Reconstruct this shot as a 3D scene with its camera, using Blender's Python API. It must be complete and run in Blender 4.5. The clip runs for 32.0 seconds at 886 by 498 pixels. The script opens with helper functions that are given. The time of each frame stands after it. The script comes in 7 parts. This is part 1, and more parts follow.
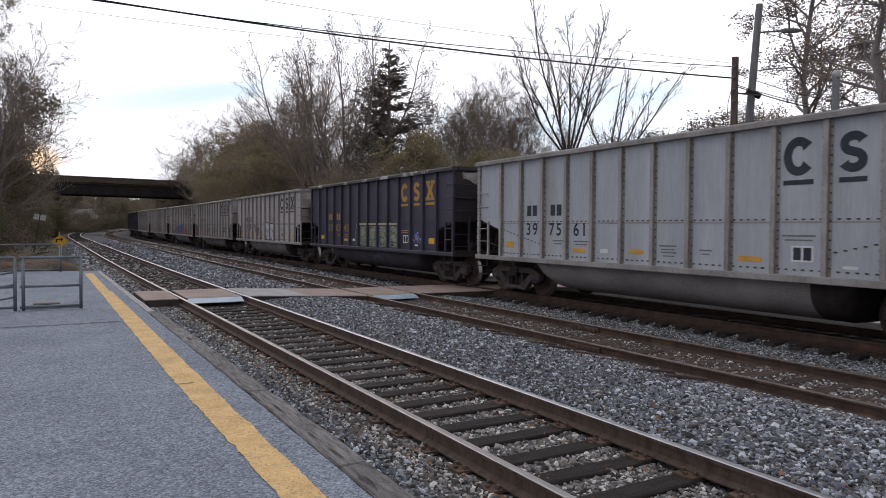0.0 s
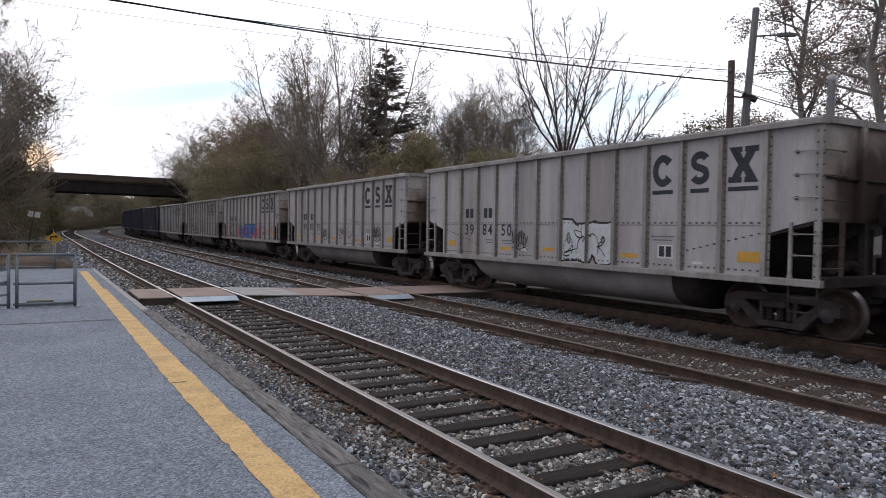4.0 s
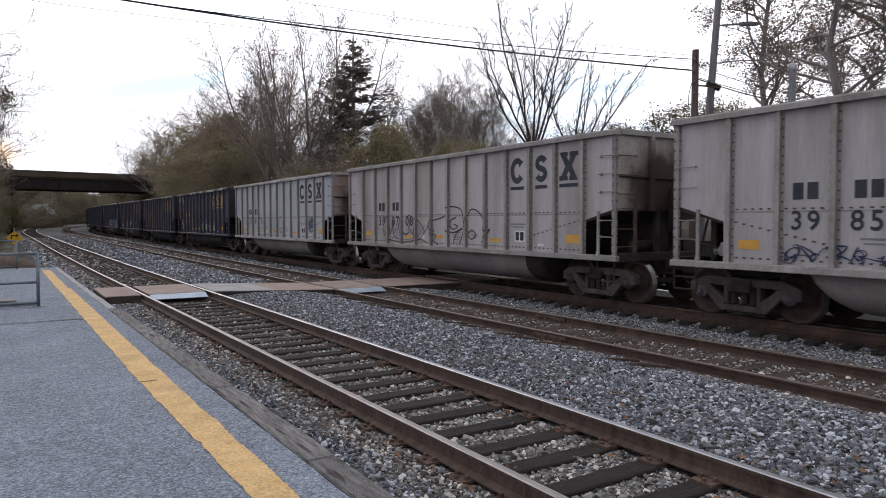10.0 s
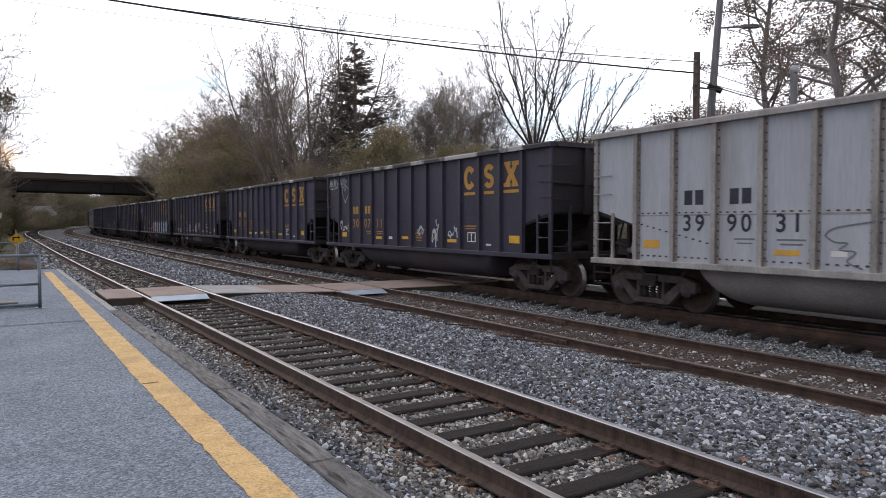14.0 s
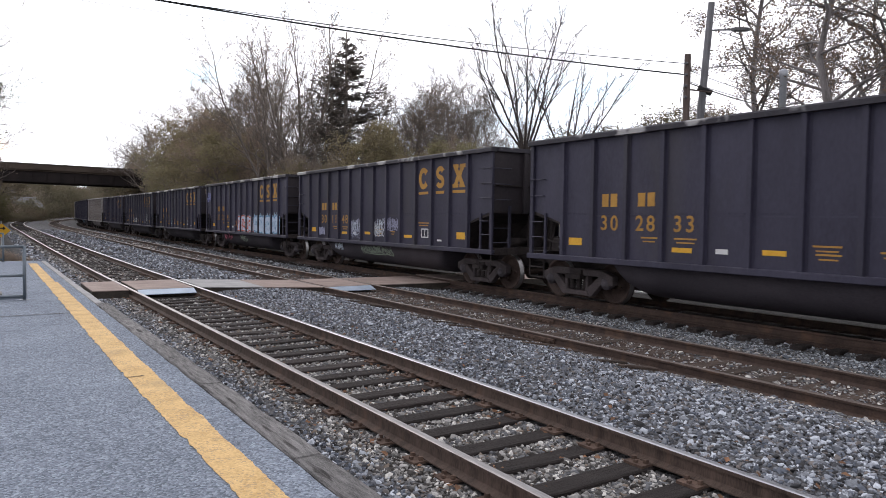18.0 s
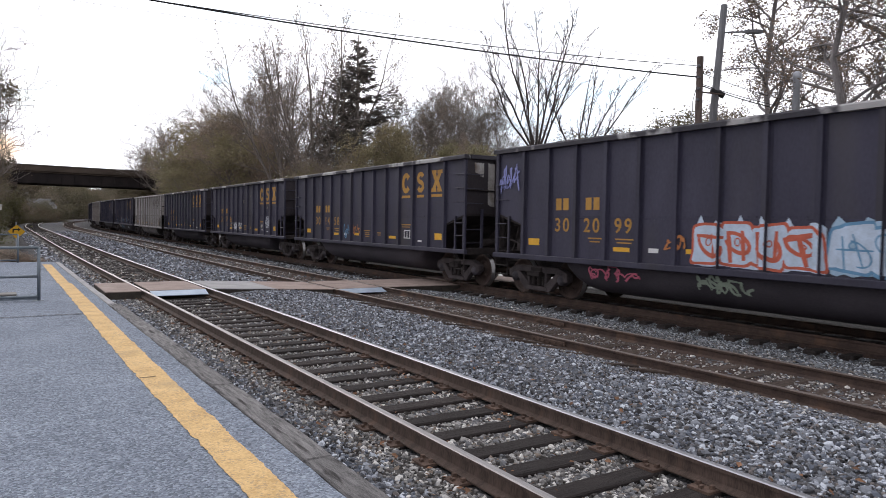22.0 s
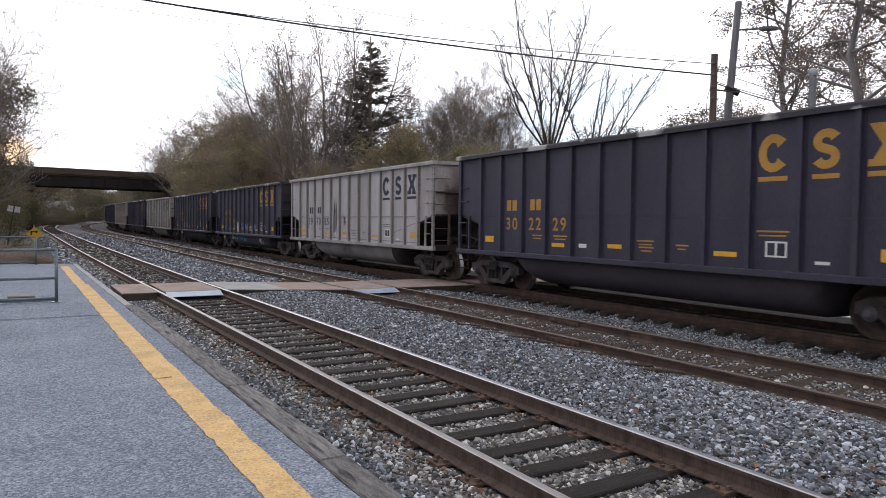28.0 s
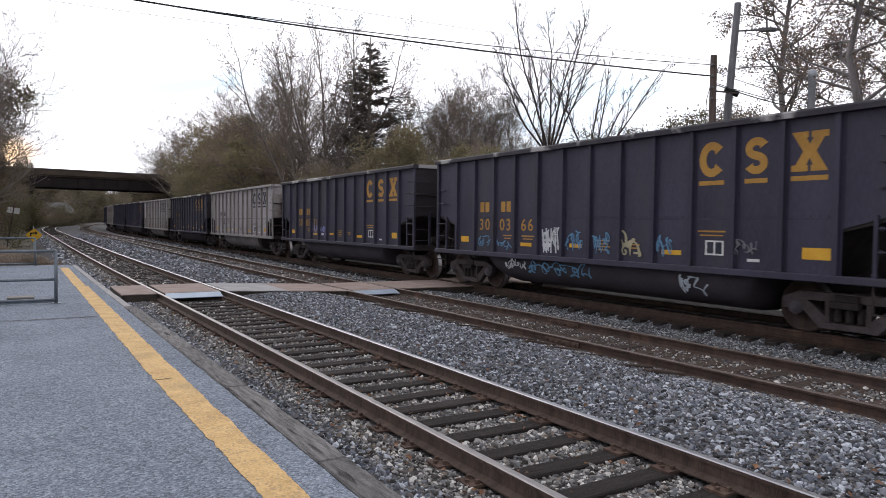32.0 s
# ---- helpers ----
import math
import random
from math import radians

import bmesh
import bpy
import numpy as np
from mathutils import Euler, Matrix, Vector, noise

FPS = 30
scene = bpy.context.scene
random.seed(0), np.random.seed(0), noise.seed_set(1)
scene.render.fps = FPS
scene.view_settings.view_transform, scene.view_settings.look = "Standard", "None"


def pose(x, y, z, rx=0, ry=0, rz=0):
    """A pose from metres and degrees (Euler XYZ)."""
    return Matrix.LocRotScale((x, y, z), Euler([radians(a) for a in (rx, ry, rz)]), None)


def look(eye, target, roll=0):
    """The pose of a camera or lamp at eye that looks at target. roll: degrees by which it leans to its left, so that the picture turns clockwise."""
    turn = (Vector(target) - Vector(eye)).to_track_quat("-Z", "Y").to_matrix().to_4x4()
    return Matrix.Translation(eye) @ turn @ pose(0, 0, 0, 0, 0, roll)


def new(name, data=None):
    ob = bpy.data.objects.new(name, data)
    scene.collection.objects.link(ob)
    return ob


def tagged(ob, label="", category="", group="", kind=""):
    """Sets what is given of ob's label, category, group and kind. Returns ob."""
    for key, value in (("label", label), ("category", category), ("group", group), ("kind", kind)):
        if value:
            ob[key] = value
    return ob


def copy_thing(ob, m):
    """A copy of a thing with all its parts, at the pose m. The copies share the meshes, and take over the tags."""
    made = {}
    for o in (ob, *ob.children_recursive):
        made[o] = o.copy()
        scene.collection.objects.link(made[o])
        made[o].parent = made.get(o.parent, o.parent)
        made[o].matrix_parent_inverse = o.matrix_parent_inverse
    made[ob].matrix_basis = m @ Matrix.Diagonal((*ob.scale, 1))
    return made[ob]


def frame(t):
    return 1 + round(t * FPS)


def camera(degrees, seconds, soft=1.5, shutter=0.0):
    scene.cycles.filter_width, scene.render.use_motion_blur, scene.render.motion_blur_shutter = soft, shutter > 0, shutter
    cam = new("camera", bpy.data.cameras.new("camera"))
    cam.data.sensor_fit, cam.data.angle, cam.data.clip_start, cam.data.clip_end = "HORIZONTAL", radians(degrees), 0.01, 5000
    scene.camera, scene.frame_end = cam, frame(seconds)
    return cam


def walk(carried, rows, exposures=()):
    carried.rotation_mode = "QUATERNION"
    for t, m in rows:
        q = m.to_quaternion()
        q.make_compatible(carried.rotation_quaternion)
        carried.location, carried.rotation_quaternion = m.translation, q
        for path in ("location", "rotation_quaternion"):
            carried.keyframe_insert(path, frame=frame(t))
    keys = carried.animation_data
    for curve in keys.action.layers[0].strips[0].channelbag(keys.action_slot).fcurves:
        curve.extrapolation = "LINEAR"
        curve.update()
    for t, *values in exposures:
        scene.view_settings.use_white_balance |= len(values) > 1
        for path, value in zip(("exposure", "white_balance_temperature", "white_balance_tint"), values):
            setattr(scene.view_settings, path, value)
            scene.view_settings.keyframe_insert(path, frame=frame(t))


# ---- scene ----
import itertools

EYE = (0.0, 0.0, 1.79)
VIEW = [  # seconds, heading east of the track, degrees down, lean
    (0, 29.697, 1.934, -0.497), (0.5, 29.656, 1.962, -0.757), (1, 29.708, 1.936, -1.036), (1.5, 29.695, 1.967, -1.108),
    (2, 29.735, 1.902, -1.060), (2.5, 29.826, 1.816, -0.982), (3, 30.021, 1.806, -1.032), (3.5, 30.084, 1.888, -0.992),
    (5.5, 29.645, 1.751, -0.958), (6, 29.473, 1.673, -0.982), (6.5, 29.596, 1.622, -1.033), (7, 30.059, 1.671, -1.023),
    (7.5, 30.544, 2.134, -0.799), (8, 31.361, 2.254, -0.729), (8.5, 31.936, 2.349, -0.549), (9, 32.101, 2.419, -0.249),
    (9.5, 32.258, 2.394, 0.054), (10, 32.439, 2.542, -0.011), (10.5, 32.519, 2.582, 0.085), (11, 32.601, 2.683, -0.029),
    (11.5, 32.494, 2.813, -0.030), (12, 32.366, 2.814, 0.018), (12.5, 32.254, 2.715, -0.023), (13, 32.207, 2.641, -0.144),
    (13.5, 32.234, 2.544, -0.097), (14, 32.333, 2.364, -0.059), (14.5, 32.506, 2.351, -0.267), (16.5, 33.136, 2.375, -0.962),
    (17, 33.075, 2.385, -1.017), (17.5, 33.178, 2.416, -0.850), (18, 33.229, 2.576, -0.944), (18.5, 33.184, 2.724, -0.923),
    (19, 33.023, 2.743, -0.874), (19.5, 32.868, 2.736, -0.746), (20, 32.776, 2.647, -0.691), (20.5, 32.733, 2.564, -0.605),
    (21, 32.604, 2.535, -0.650), (21.5, 32.467, 2.510, -0.876), (22, 32.350, 2.392, -1.092), (22.5, 32.264, 2.306, -1.224),
    (23, 32.220, 2.246, -1.256), (23.5, 32.247, 2.253, -1.253), (24, 32.284, 2.348, -1.318), (24.5, 32.220, 2.368, -1.500),
    (25, 32.058, 2.318, -1.310), (25.5, 31.932, 2.242, -1.202), (27.5, 31.379, 2.368, -0.885), (28, 31.264, 2.394, -0.784),
    (28.5, 31.213, 2.295, -0.814), (29, 31.262, 2.225, -0.858), (29.5, 31.444, 2.202, -0.780), (30, 31.429, 2.204, -0.796),
    (30.5, 31.396, 2.186, -0.727), (31, 31.360, 2.187, -0.781), (31.5, 31.301, 2.226, -0.847), (32, 31.292, 2.300, -0.757),
]


def aim(heading, down, lean):
    a, d = radians(heading), radians(down)
    way = Vector((math.sin(a) * math.cos(d), math.cos(a) * math.cos(d), -math.sin(d)))
    return look(EYE, Vector(EYE) + way, -lean)


cam = camera(64.6, 32.0, soft=0.85, shutter=0.15)
walk(cam, [(t, aim(h, d, l)) for t, h, d, l in VIEW], exposures=[(0, -0.15), (3, -0.05), (5.8, -0.28), (7, -0.28), (9, -0.05), (13, 0.05), (16.5, 0.26), (17, 0.28), (19, 0.40), (23, 0.26), (28, 0.20), (30, -0.05), (32, 0.10)])

# ---- light: an overcast evening, the sun gone behind cloud low over the bridge ----
SUN_AZ, SUN_EL = -4.0, 5.0
world = bpy.data.worlds.new("evening_sky")
scene.world = world
world.use_nodes = True


def sky_nodes():
    n, l = world.node_tree.nodes, world.node_tree.links
    n.clear()
    out, bg = n.new("ShaderNodeOutputWorld"), n.new("ShaderNodeBackground")
    sky = n.new("ShaderNodeTexSky")
    sky.sky_type, sky.sun_disc = "NISHITA", False
    sky.sun_elevation, sky.sun_rotation = radians(SUN_EL), radians(SUN_AZ)
    sky.air_density, sky.dust_density = 1.0, 2.0
    co, mp = n.new("ShaderNodeTexCoord"), n.new("ShaderNodeMapping")
    mp.inputs["Scale"].default_value = (1.1, 1.1, 5.5)
    mp.inputs["Location"].default_value = (0.35, 0.2, 0.62)
    noi, ramp = n.new("ShaderNodeTexNoise"), n.new("ShaderNodeValToRGB")
    noi.inputs["Scale"].default_value, noi.inputs["Detail"].default_value = 1.5, 5.0
    ramp.color_ramp.elements[0].position, ramp.color_ramp.elements[1].position = 0.24, 0.42
    sc = n.new("ShaderNodeVectorMath")
    sc.operation = "SCALE"
    sc.inputs["Scale"].default_value = 0.008
    mix = n.new("ShaderNodeMix")
    mix.data_type = "RGBA"
    mix.inputs["B"].default_value = (0.970, 0.966, 1.034, 1)
    sub = n.new("ShaderNodeMix")
    sub.data_type, sub.blend_type = "RGBA", "ADD"
    sub.inputs["Factor"].default_value = 1.0
    sub.inputs["B"].default_value = (0.54, 0.71, 0.86, 1)
    l.new(co.outputs["Generated"], mp.inputs["Vector"])
    l.new(mp.outputs["Vector"], noi.inputs["Vector"])
    l.new(noi.outputs["Fac"], ramp.inputs["Fac"])
    l.new(sky.outputs["Color"], sc.inputs[0])
    l.new(sc.outputs["Vector"], sub.inputs["A"])
    l.new(sub.outputs["Result"], mix.inputs["A"])
    # two thin places in the cloud
    cover = ramp.outputs["Color"]

    def distance_from(d, wide, high, tilt):
        d = Vector(d).normalized()
        right = d.cross(Vector((0, 0, 1))).normalized()
        up = right.cross(d)
        right, up = right * math.cos(tilt) + up * math.sin(tilt), up * math.cos(tilt) - right * math.sin(tilt)
        total = None
        for axis, w in ((right, wide), (up, high)):
            dp, sq = n.new("ShaderNodeVectorMath"), n.new("ShaderNodeMath")
            dp.operation, sq.operation = "DOT_PRODUCT", "POWER"
            dp.inputs[1].default_value = axis / w
            l.new(co.outputs["Generated"], dp.inputs[0])
            ab = n.new("ShaderNodeMath")
            ab.operation = "ABSOLUTE"
            l.new(dp.outputs["Value"], ab.inputs[0])
            l.new(ab.outputs[0], sq.inputs[0])
            sq.inputs[1].default_value = 2.0
            if total:
                ad = n.new("ShaderNodeMath")
                l.new(total, ad.inputs[0])
                l.new(sq.outputs[0], ad.inputs[1])
                total = ad.outputs[0]
            else:
                total = sq.outputs[0]
        return total

    for d, wide, high, tilt, depth in GAPS:
        total = distance_from(d, wide, high, tilt)
        wob = n.new("ShaderNodeMath")
        wob.operation = "MULTIPLY_ADD"
        l.new(noi.outputs["Fac"], wob.inputs[0])
        wob.inputs[1].default_value = 0.8
        l.new(total, wob.inputs[2])
        mr, mu = n.new("ShaderNodeMapRange"), n.new("ShaderNodeMath")
        mr.interpolation_type = "SMOOTHSTEP"
        mr.inputs["From Min"].default_value, mr.inputs["From Max"].default_value = 0.4, 1.5
        mr.inputs["To Min"].default_value, mr.inputs["To Max"].default_value = 1 - depth, 1.0
        l.new(wob.outputs[0], mr.inputs["Value"])
        mu.operation = "MULTIPLY"
        l.new(cover, mu.inputs[0])
        l.new(mr.outputs["Result"], mu.inputs[1])
        cover = mu.outputs[0]
    l.new(cover, mix.inputs["Factor"])
    # brighter towards the set sun, with a warm band low over the horizon there
    dot, west = n.new("ShaderNodeVectorMath"), n.new("ShaderNodeMapRange")
    dot.operation = "DOT_PRODUCT"
    dot.inputs[1].default_value = (math.sin(radians(SUN_AZ + 25)), math.cos(radians(SUN_AZ + 25)), 0.12)
    l.new(co.outputs["Generated"], dot.inputs[0])
    west.interpolation_type = "SMOOTHSTEP"
    west.inputs["From Min"].default_value, west.inputs["From Max"].default_value = -0.2, 0.9
    west.inputs["To Min"].default_value, west.inputs["To Max"].default_value = SKY_STRENGTH * 0.80, SKY_STRENGTH * 1.32
    l.new(dot.outputs["Value"], west.inputs["Value"])
    glow, warm = n.new("ShaderNodeMapRange"), n.new("ShaderNodeMix")
    glow.interpolation_type, warm.data_type = "SMOOTHSTEP", "RGBA"
    glow.inputs["From Min"].default_value, glow.inputs["From Max"].default_value = 0.0, 2.0
    glow.inputs["To Min"].default_value, glow.inputs["To Max"].default_value = 0.85, 0.0
    l.new(distance_from((-0.020, 1.0, 0.076), 0.038, 0.02, 0.0), glow.inputs["Value"])
    l.new(glow.outputs["Result"], warm.inputs["Factor"])
    l.new(mix.outputs["Result"], warm.inputs["A"])
    warm.inputs["B"].default_value = (1.05, 0.68, 0.36, 1)
    l.new(warm.outputs["Result"], bg.inputs["Color"])
    l.new(west.outputs["Result"], bg.inputs["Strength"])
    l.new(bg.outputs["Background"], out.inputs["Surface"])


SKY_STRENGTH = 1.0
GAPS = (((0.13, 0.98, 0.160), 0.20, 0.021, 0.2, 1.0), ((0.62, 0.70, 0.36), 0.3, 0.05, 0.05, 0.45))
sky_nodes()
sun = new("sun", bpy.data.lights.new("sun", "SUN"))
sun.data.energy, sun.data.angle, sun.data.color = 0.4, radians(30), (1.0, 0.92, 0.84)
sun.matrix_world = look((0, 0, 60), Vector((0, 0, 60)) - Vector((math.sin(radians(SUN_AZ)), math.cos(radians(SUN_AZ)), math.tan(radians(25)))))

# ---- materials ----


def surface(name, a, b, scale=4.0, rough=0.8, metal=0.0, bump=0.25, fine=70.0, stretch=(1, 1, 1), spot=None, spot_at=(0.6, 0.72), vary=0.0, spec=0.3, depth=0.02, island=0.0, grain=0.6, span=(0.55, 1.05), thin=0.0):
    """Two colours mixed by a broad and a fine noise, with an optional third in patches, and a fine relief."""
    m = bpy.data.materials.new(name)
    m.use_nodes = True
    n, l = m.node_tree.nodes, m.node_tree.links
    p = n["Principled BSDF"]
    co, mp = n.new("ShaderNodeTexCoord"), n.new("ShaderNodeMapping")
    mp.inputs["Scale"].default_value = stretch
    l.new(co.outputs["Object"], mp.inputs["Vector"])
    own = None
    if vary:
        info, own = n.new("ShaderNodeObjectInfo"), n.new("ShaderNodeVectorMath")
        own.operation = "SCALE"
        own.inputs[0].default_value = (31.0, 57.0, 43.0)
        l.new(info.outputs["Random"], own.inputs["Scale"])
        l.new(own.outputs["Vector"], mp.inputs["Location"])
    n1, n2 = n.new("ShaderNodeTexNoise"), n.new("ShaderNodeTexNoise")
    n1.inputs["Scale"].default_value, n1.inputs["Detail"].default_value = scale, 6
    n2.inputs["Scale"].default_value, n2.inputs["Detail"].default_value = fine, 3
    for q in (n1, n2):
        l.new(mp.outputs["Vector"], q.inputs["Vector"])
    add = n.new("ShaderNodeMath")
    add.operation = "MULTIPLY_ADD"
    l.new(n2.outputs["Fac"], add.inputs[0])
    add.inputs[1].default_value = grain
    l.new(n1.outputs["Fac"], add.inputs[2])
    rng = n.new("ShaderNodeMapRange")
    rng.inputs["From Min"].default_value, rng.inputs["From Max"].default_value = span
    l.new(add.outputs[0], rng.inputs["Value"])
    mix = n.new("ShaderNodeMix")
    mix.data_type = "RGBA"
    mix.inputs["A"].default_value, mix.inputs["B"].default_value = (*a, 1), (*b, 1)
    l.new(rng.outputs["Result"], mix.inputs["Factor"])
    colour = mix.outputs["Result"]
    if spot:
        n3, rp, mx = n.new("ShaderNodeTexNoise"), n.new("ShaderNodeMapRange"), n.new("ShaderNodeMix")
        n3.inputs["Scale"].default_value, n3.inputs["Detail"].default_value = scale * 0.45, 8
        mp2 = n.new("ShaderNodeMapping")
        mp2.inputs["Location"].default_value, mp2.inputs["Scale"].default_value = (3.1, 7.7, 1.3), stretch
        if own:
            l.new(own.outputs["Vector"], mp2.inputs["Location"])
        l.new(co.outputs["Object"], mp2.inputs["Vector"])
        l.new(mp2.outputs["Vector"], n3.inputs["Vector"])
        rp.inputs["From Min"].default_value, rp.inputs["From Max"].default_value = spot_at
        l.new(n3.outputs["Fac"], rp.inputs["Value"])
        mx.data_type = "RGBA"
        mx.inputs["B"].default_value = (*spot, 1)
        l.new(rp.outputs["Result"], mx.inputs["Factor"])
        l.new(colour, mx.inputs["A"])
        colour = mx.outputs["Result"]
    if vary or island:
        inf = n.new("ShaderNodeNewGeometry" if island else "ShaderNodeObjectInfo")
        rv, hs = n.new("ShaderNodeMapRange"), n.new("ShaderNodeHueSaturation")
        v = island or vary
        rv.inputs["To Min"].default_value, rv.inputs["To Max"].default_value = 1 - v, 1 + v
        l.new(inf.outputs["Random Per Island" if island else "Random"], rv.inputs["Value"])
        l.new(rv.outputs["Result"], hs.inputs["Value"])
        l.new(colour, hs.inputs["Color"])
        colour = hs.outputs["Color"]
    l.new(colour, p.inputs["Base Color"])
    p.inputs["Roughness"].default_value, p.inputs["Metallic"].default_value = rough, metal
    p.inputs["Specular IOR Level"].default_value = spec
    if thin:
        tr, ms = n.new("ShaderNodeBsdfTranslucent"), n.new("ShaderNodeMixShader")
        l.new(colour, tr.inputs["Color"])
        ms.inputs[0].default_value = thin
        l.new(p.outputs[0], ms.inputs[1])
        l.new(tr.outputs[0], ms.inputs[2])
        l.new(ms.outputs[0], n["Material Output"].inputs["Surface"])
    if bump:
        bp = n.new("ShaderNodeBump")
        bp.inputs["Strength"].default_value, bp.inputs["Distance"].default_value = bump, depth
        l.new(add.outputs[0], bp.inputs["Height"])
        l.new(bp.outputs["Normal"], p.inputs["Normal"])
    return m




def chip_surface():
    """Worn asphalt: pale and dark stone chips standing out of the binder, with broad faint stains."""
    m = surface("asphalt", (0.685, 0.715, 0.742), (0.935, 0.97, 0.992), 0.7, 0.93, fine=5, bump=0, grain=0.5)
    n, l = m.node_tree.nodes, m.node_tree.links
    co = [q for q in n if q.bl_idname == "ShaderNodeTexCoord"][0]
    p = n["Principled BSDF"]
    v1, v2 = n.new("ShaderNodeTexVoronoi"), n.new("ShaderNodeTexVoronoi")
    v1.inputs["Scale"].default_value, v2.inputs["Scale"].default_value = 62.0, 34.0
    for v in (v1, v2):
        l.new(co.outputs["Object"], v.inputs["Vector"])
    sep, ramp, mul = n.new("ShaderNodeSeparateColor"), n.new("ShaderNodeValToRGB"), n.new("ShaderNodeMix")
    l.new(v1.outputs["Color"], sep.inputs["Color"])
    l.new(sep.outputs["Red"], ramp.inputs["Fac"])
    e = ramp.color_ramp
    e.elements[0].color, e.elements[1].color = (0.135, 0.148, 0.176, 1), (0.44, 0.475, 0.54, 1)
    e.elements.new(0.35).color = (0.222, 0.244, 0.292, 1)
    e.elements.new(0.8).color = (0.318, 0.347, 0.406, 1)
    mul.data_type, mul.blend_type = "RGBA", "MULTIPLY"
    mul.inputs["Factor"].default_value = 1.0
    l.new(p.inputs["Base Color"].links[0].from_socket, mul.inputs["A"])
    l.new(ramp.outputs["Color"], mul.inputs["B"])
    l.new(mul.outputs["Result"], p.inputs["Base Color"])
    add, bp = n.new("ShaderNodeMath"), n.new("ShaderNodeBump")
    l.new(v1.outputs["Distance"], add.inputs[0])
    l.new(v2.outputs["Distance"], add.inputs[1])
    bp.invert = True
    bp.inputs["Strength"].default_value, bp.inputs["Distance"].default_value = 0.8, 0.013
    l.new(add.outputs[0], bp.inputs["Height"])
    l.new(bp.outputs["Normal"], p.inputs["Normal"])
    return m


def stone_surface(name="stone", gain=(1.0, 1.0, 1.0)):
    """Broken stone, each lump of its own shade: dark, grey, blue-grey, brownish or near white."""
    m = surface(name, tuple(0.7 * g for g in gain), gain, 30, 0.9, fine=110, bump=0.3, depth=0.004)
    n, l = m.node_tree.nodes, m.node_tree.links
    geo, ramp, mul = n.new("ShaderNodeNewGeometry"), n.new("ShaderNodeValToRGB"), n.new("ShaderNodeMix")
    e = ramp.color_ramp
    e.interpolation = "CONSTANT"
    for at, c in ((0.09, (0.105, 0.103, 0.106)), (0.22, (0.225, 0.225, 0.236)), (0.39, (0.180, 0.192, 0.222)), (0.53, (0.315, 0.320, 0.335)), (0.66, (0.250, 0.214, 0.192)), (0.74, (0.460, 0.468, 0.493)), (0.87, (0.760, 0.772, 0.800))):
        e.elements.new(at).color = (*c, 1)
    e.elements[0].color = (0.06, 0.056, 0.056, 1)
    e.elements[-1].color = (0.72, 0.71, 0.72, 1)
    l.new(geo.outputs["Random Per Island"], ramp.inputs["Fac"])
    mul.data_type, mul.blend_type = "RGBA", "MULTIPLY"
    mul.inputs["Factor"].default_value = 1.0
    p = n["Principled BSDF"]
    old = p.inputs["Base Color"].links[0].from_socket
    l.new(old, mul.inputs["A"])
    l.new(ramp.outputs["Color"], mul.inputs["B"])
    l.new(mul.outputs["Result"], p.inputs["Base Color"])
    return m


M = {}
M["asphalt"] = chip_surface()
M["yellow_line"] = surface("yellow_line", (0.46, 0.29, 0.12), (0.73, 0.50, 0.235), 3, 0.85, fine=48, bump=0.5, depth=0.006, spot=(0.34, 0.25, 0.14), spot_at=(0.58, 0.8), grain=1.2, span=(0.75, 1.45))


def worn_paint():
    """Traffic paint on rough asphalt, chips of it gone."""
    m = M["yellow_line"]
    n, l = m.node_tree.nodes, m.node_tree.links
    p = n["Principled BSDF"]
    co = [q for q in n if q.bl_idname == "ShaderNodeTexCoord"][0]
    v, sep, noi, add, rng, mix = (n.new("ShaderNode" + k) for k in ("TexVoronoi", "SeparateColor", "TexNoise", "Math", "MapRange", "Mix"))
    v.inputs["Scale"].default_value, noi.inputs["Scale"].default_value = 70.0, 5.0
    add.operation, mix.data_type = "MULTIPLY_ADD", "RGBA"
    add.inputs[1].default_value = 0.9
    for q in (v, noi):
        l.new(co.outputs["Object"], q.inputs["Vector"])
    l.new(v.outputs["Color"], sep.inputs["Color"])
    l.new(noi.outputs["Fac"], add.inputs[0])
    l.new(sep.outputs["Red"], add.inputs[2])
    rng.inputs["From Min"].default_value, rng.inputs["From Max"].default_value = 1.27, 1.36
    rng.inputs["To Max"].default_value = 0.5
    l.new(add.outputs[0], rng.inputs["Value"])
    l.new(rng.outputs["Result"], mix.inputs["Factor"])
    l.new(p.inputs["Base Color"].links[0].from_socket, mix.inputs["A"])
    mix.inputs["B"].default_value = (0.25, 0.20, 0.145, 1)
    l.new(mix.outputs["Result"], p.inputs["Base Color"])


worn_paint()
M["timber_curb"] = surface("timber_curb", (0.070, 0.066, 0.067), (0.27, 0.258, 0.255), 5, 0.9, fine=40, stretch=(6, 0.7, 6), bump=0.9, vary=0.15, spot=(0.04, 0.036, 0.035), spot_at=(0.58, 0.66))
M["tie_wood"] = surface("tie_wood", (0.011, 0.008, 0.0075), (0.045, 0.036, 0.034), 6, 0.9, fine=40, stretch=(0.6, 7, 6), bump=0.7, vary=0.35)
M["tie_old"] = surface("tie_old", (0.036, 0.025, 0.021), (0.10, 0.075, 0.062), 6, 0.95, fine=40, stretch=(0.6, 7, 6), bump=0.7, vary=0.35)
M["rail_rust"] = surface("rail_rust", (0.038, 0.025, 0.021), (0.085, 0.056, 0.045), 5, 0.85, fine=50, bump=0.3, spot=(0.13, 0.075, 0.05), spot_at=(0.55, 0.75))
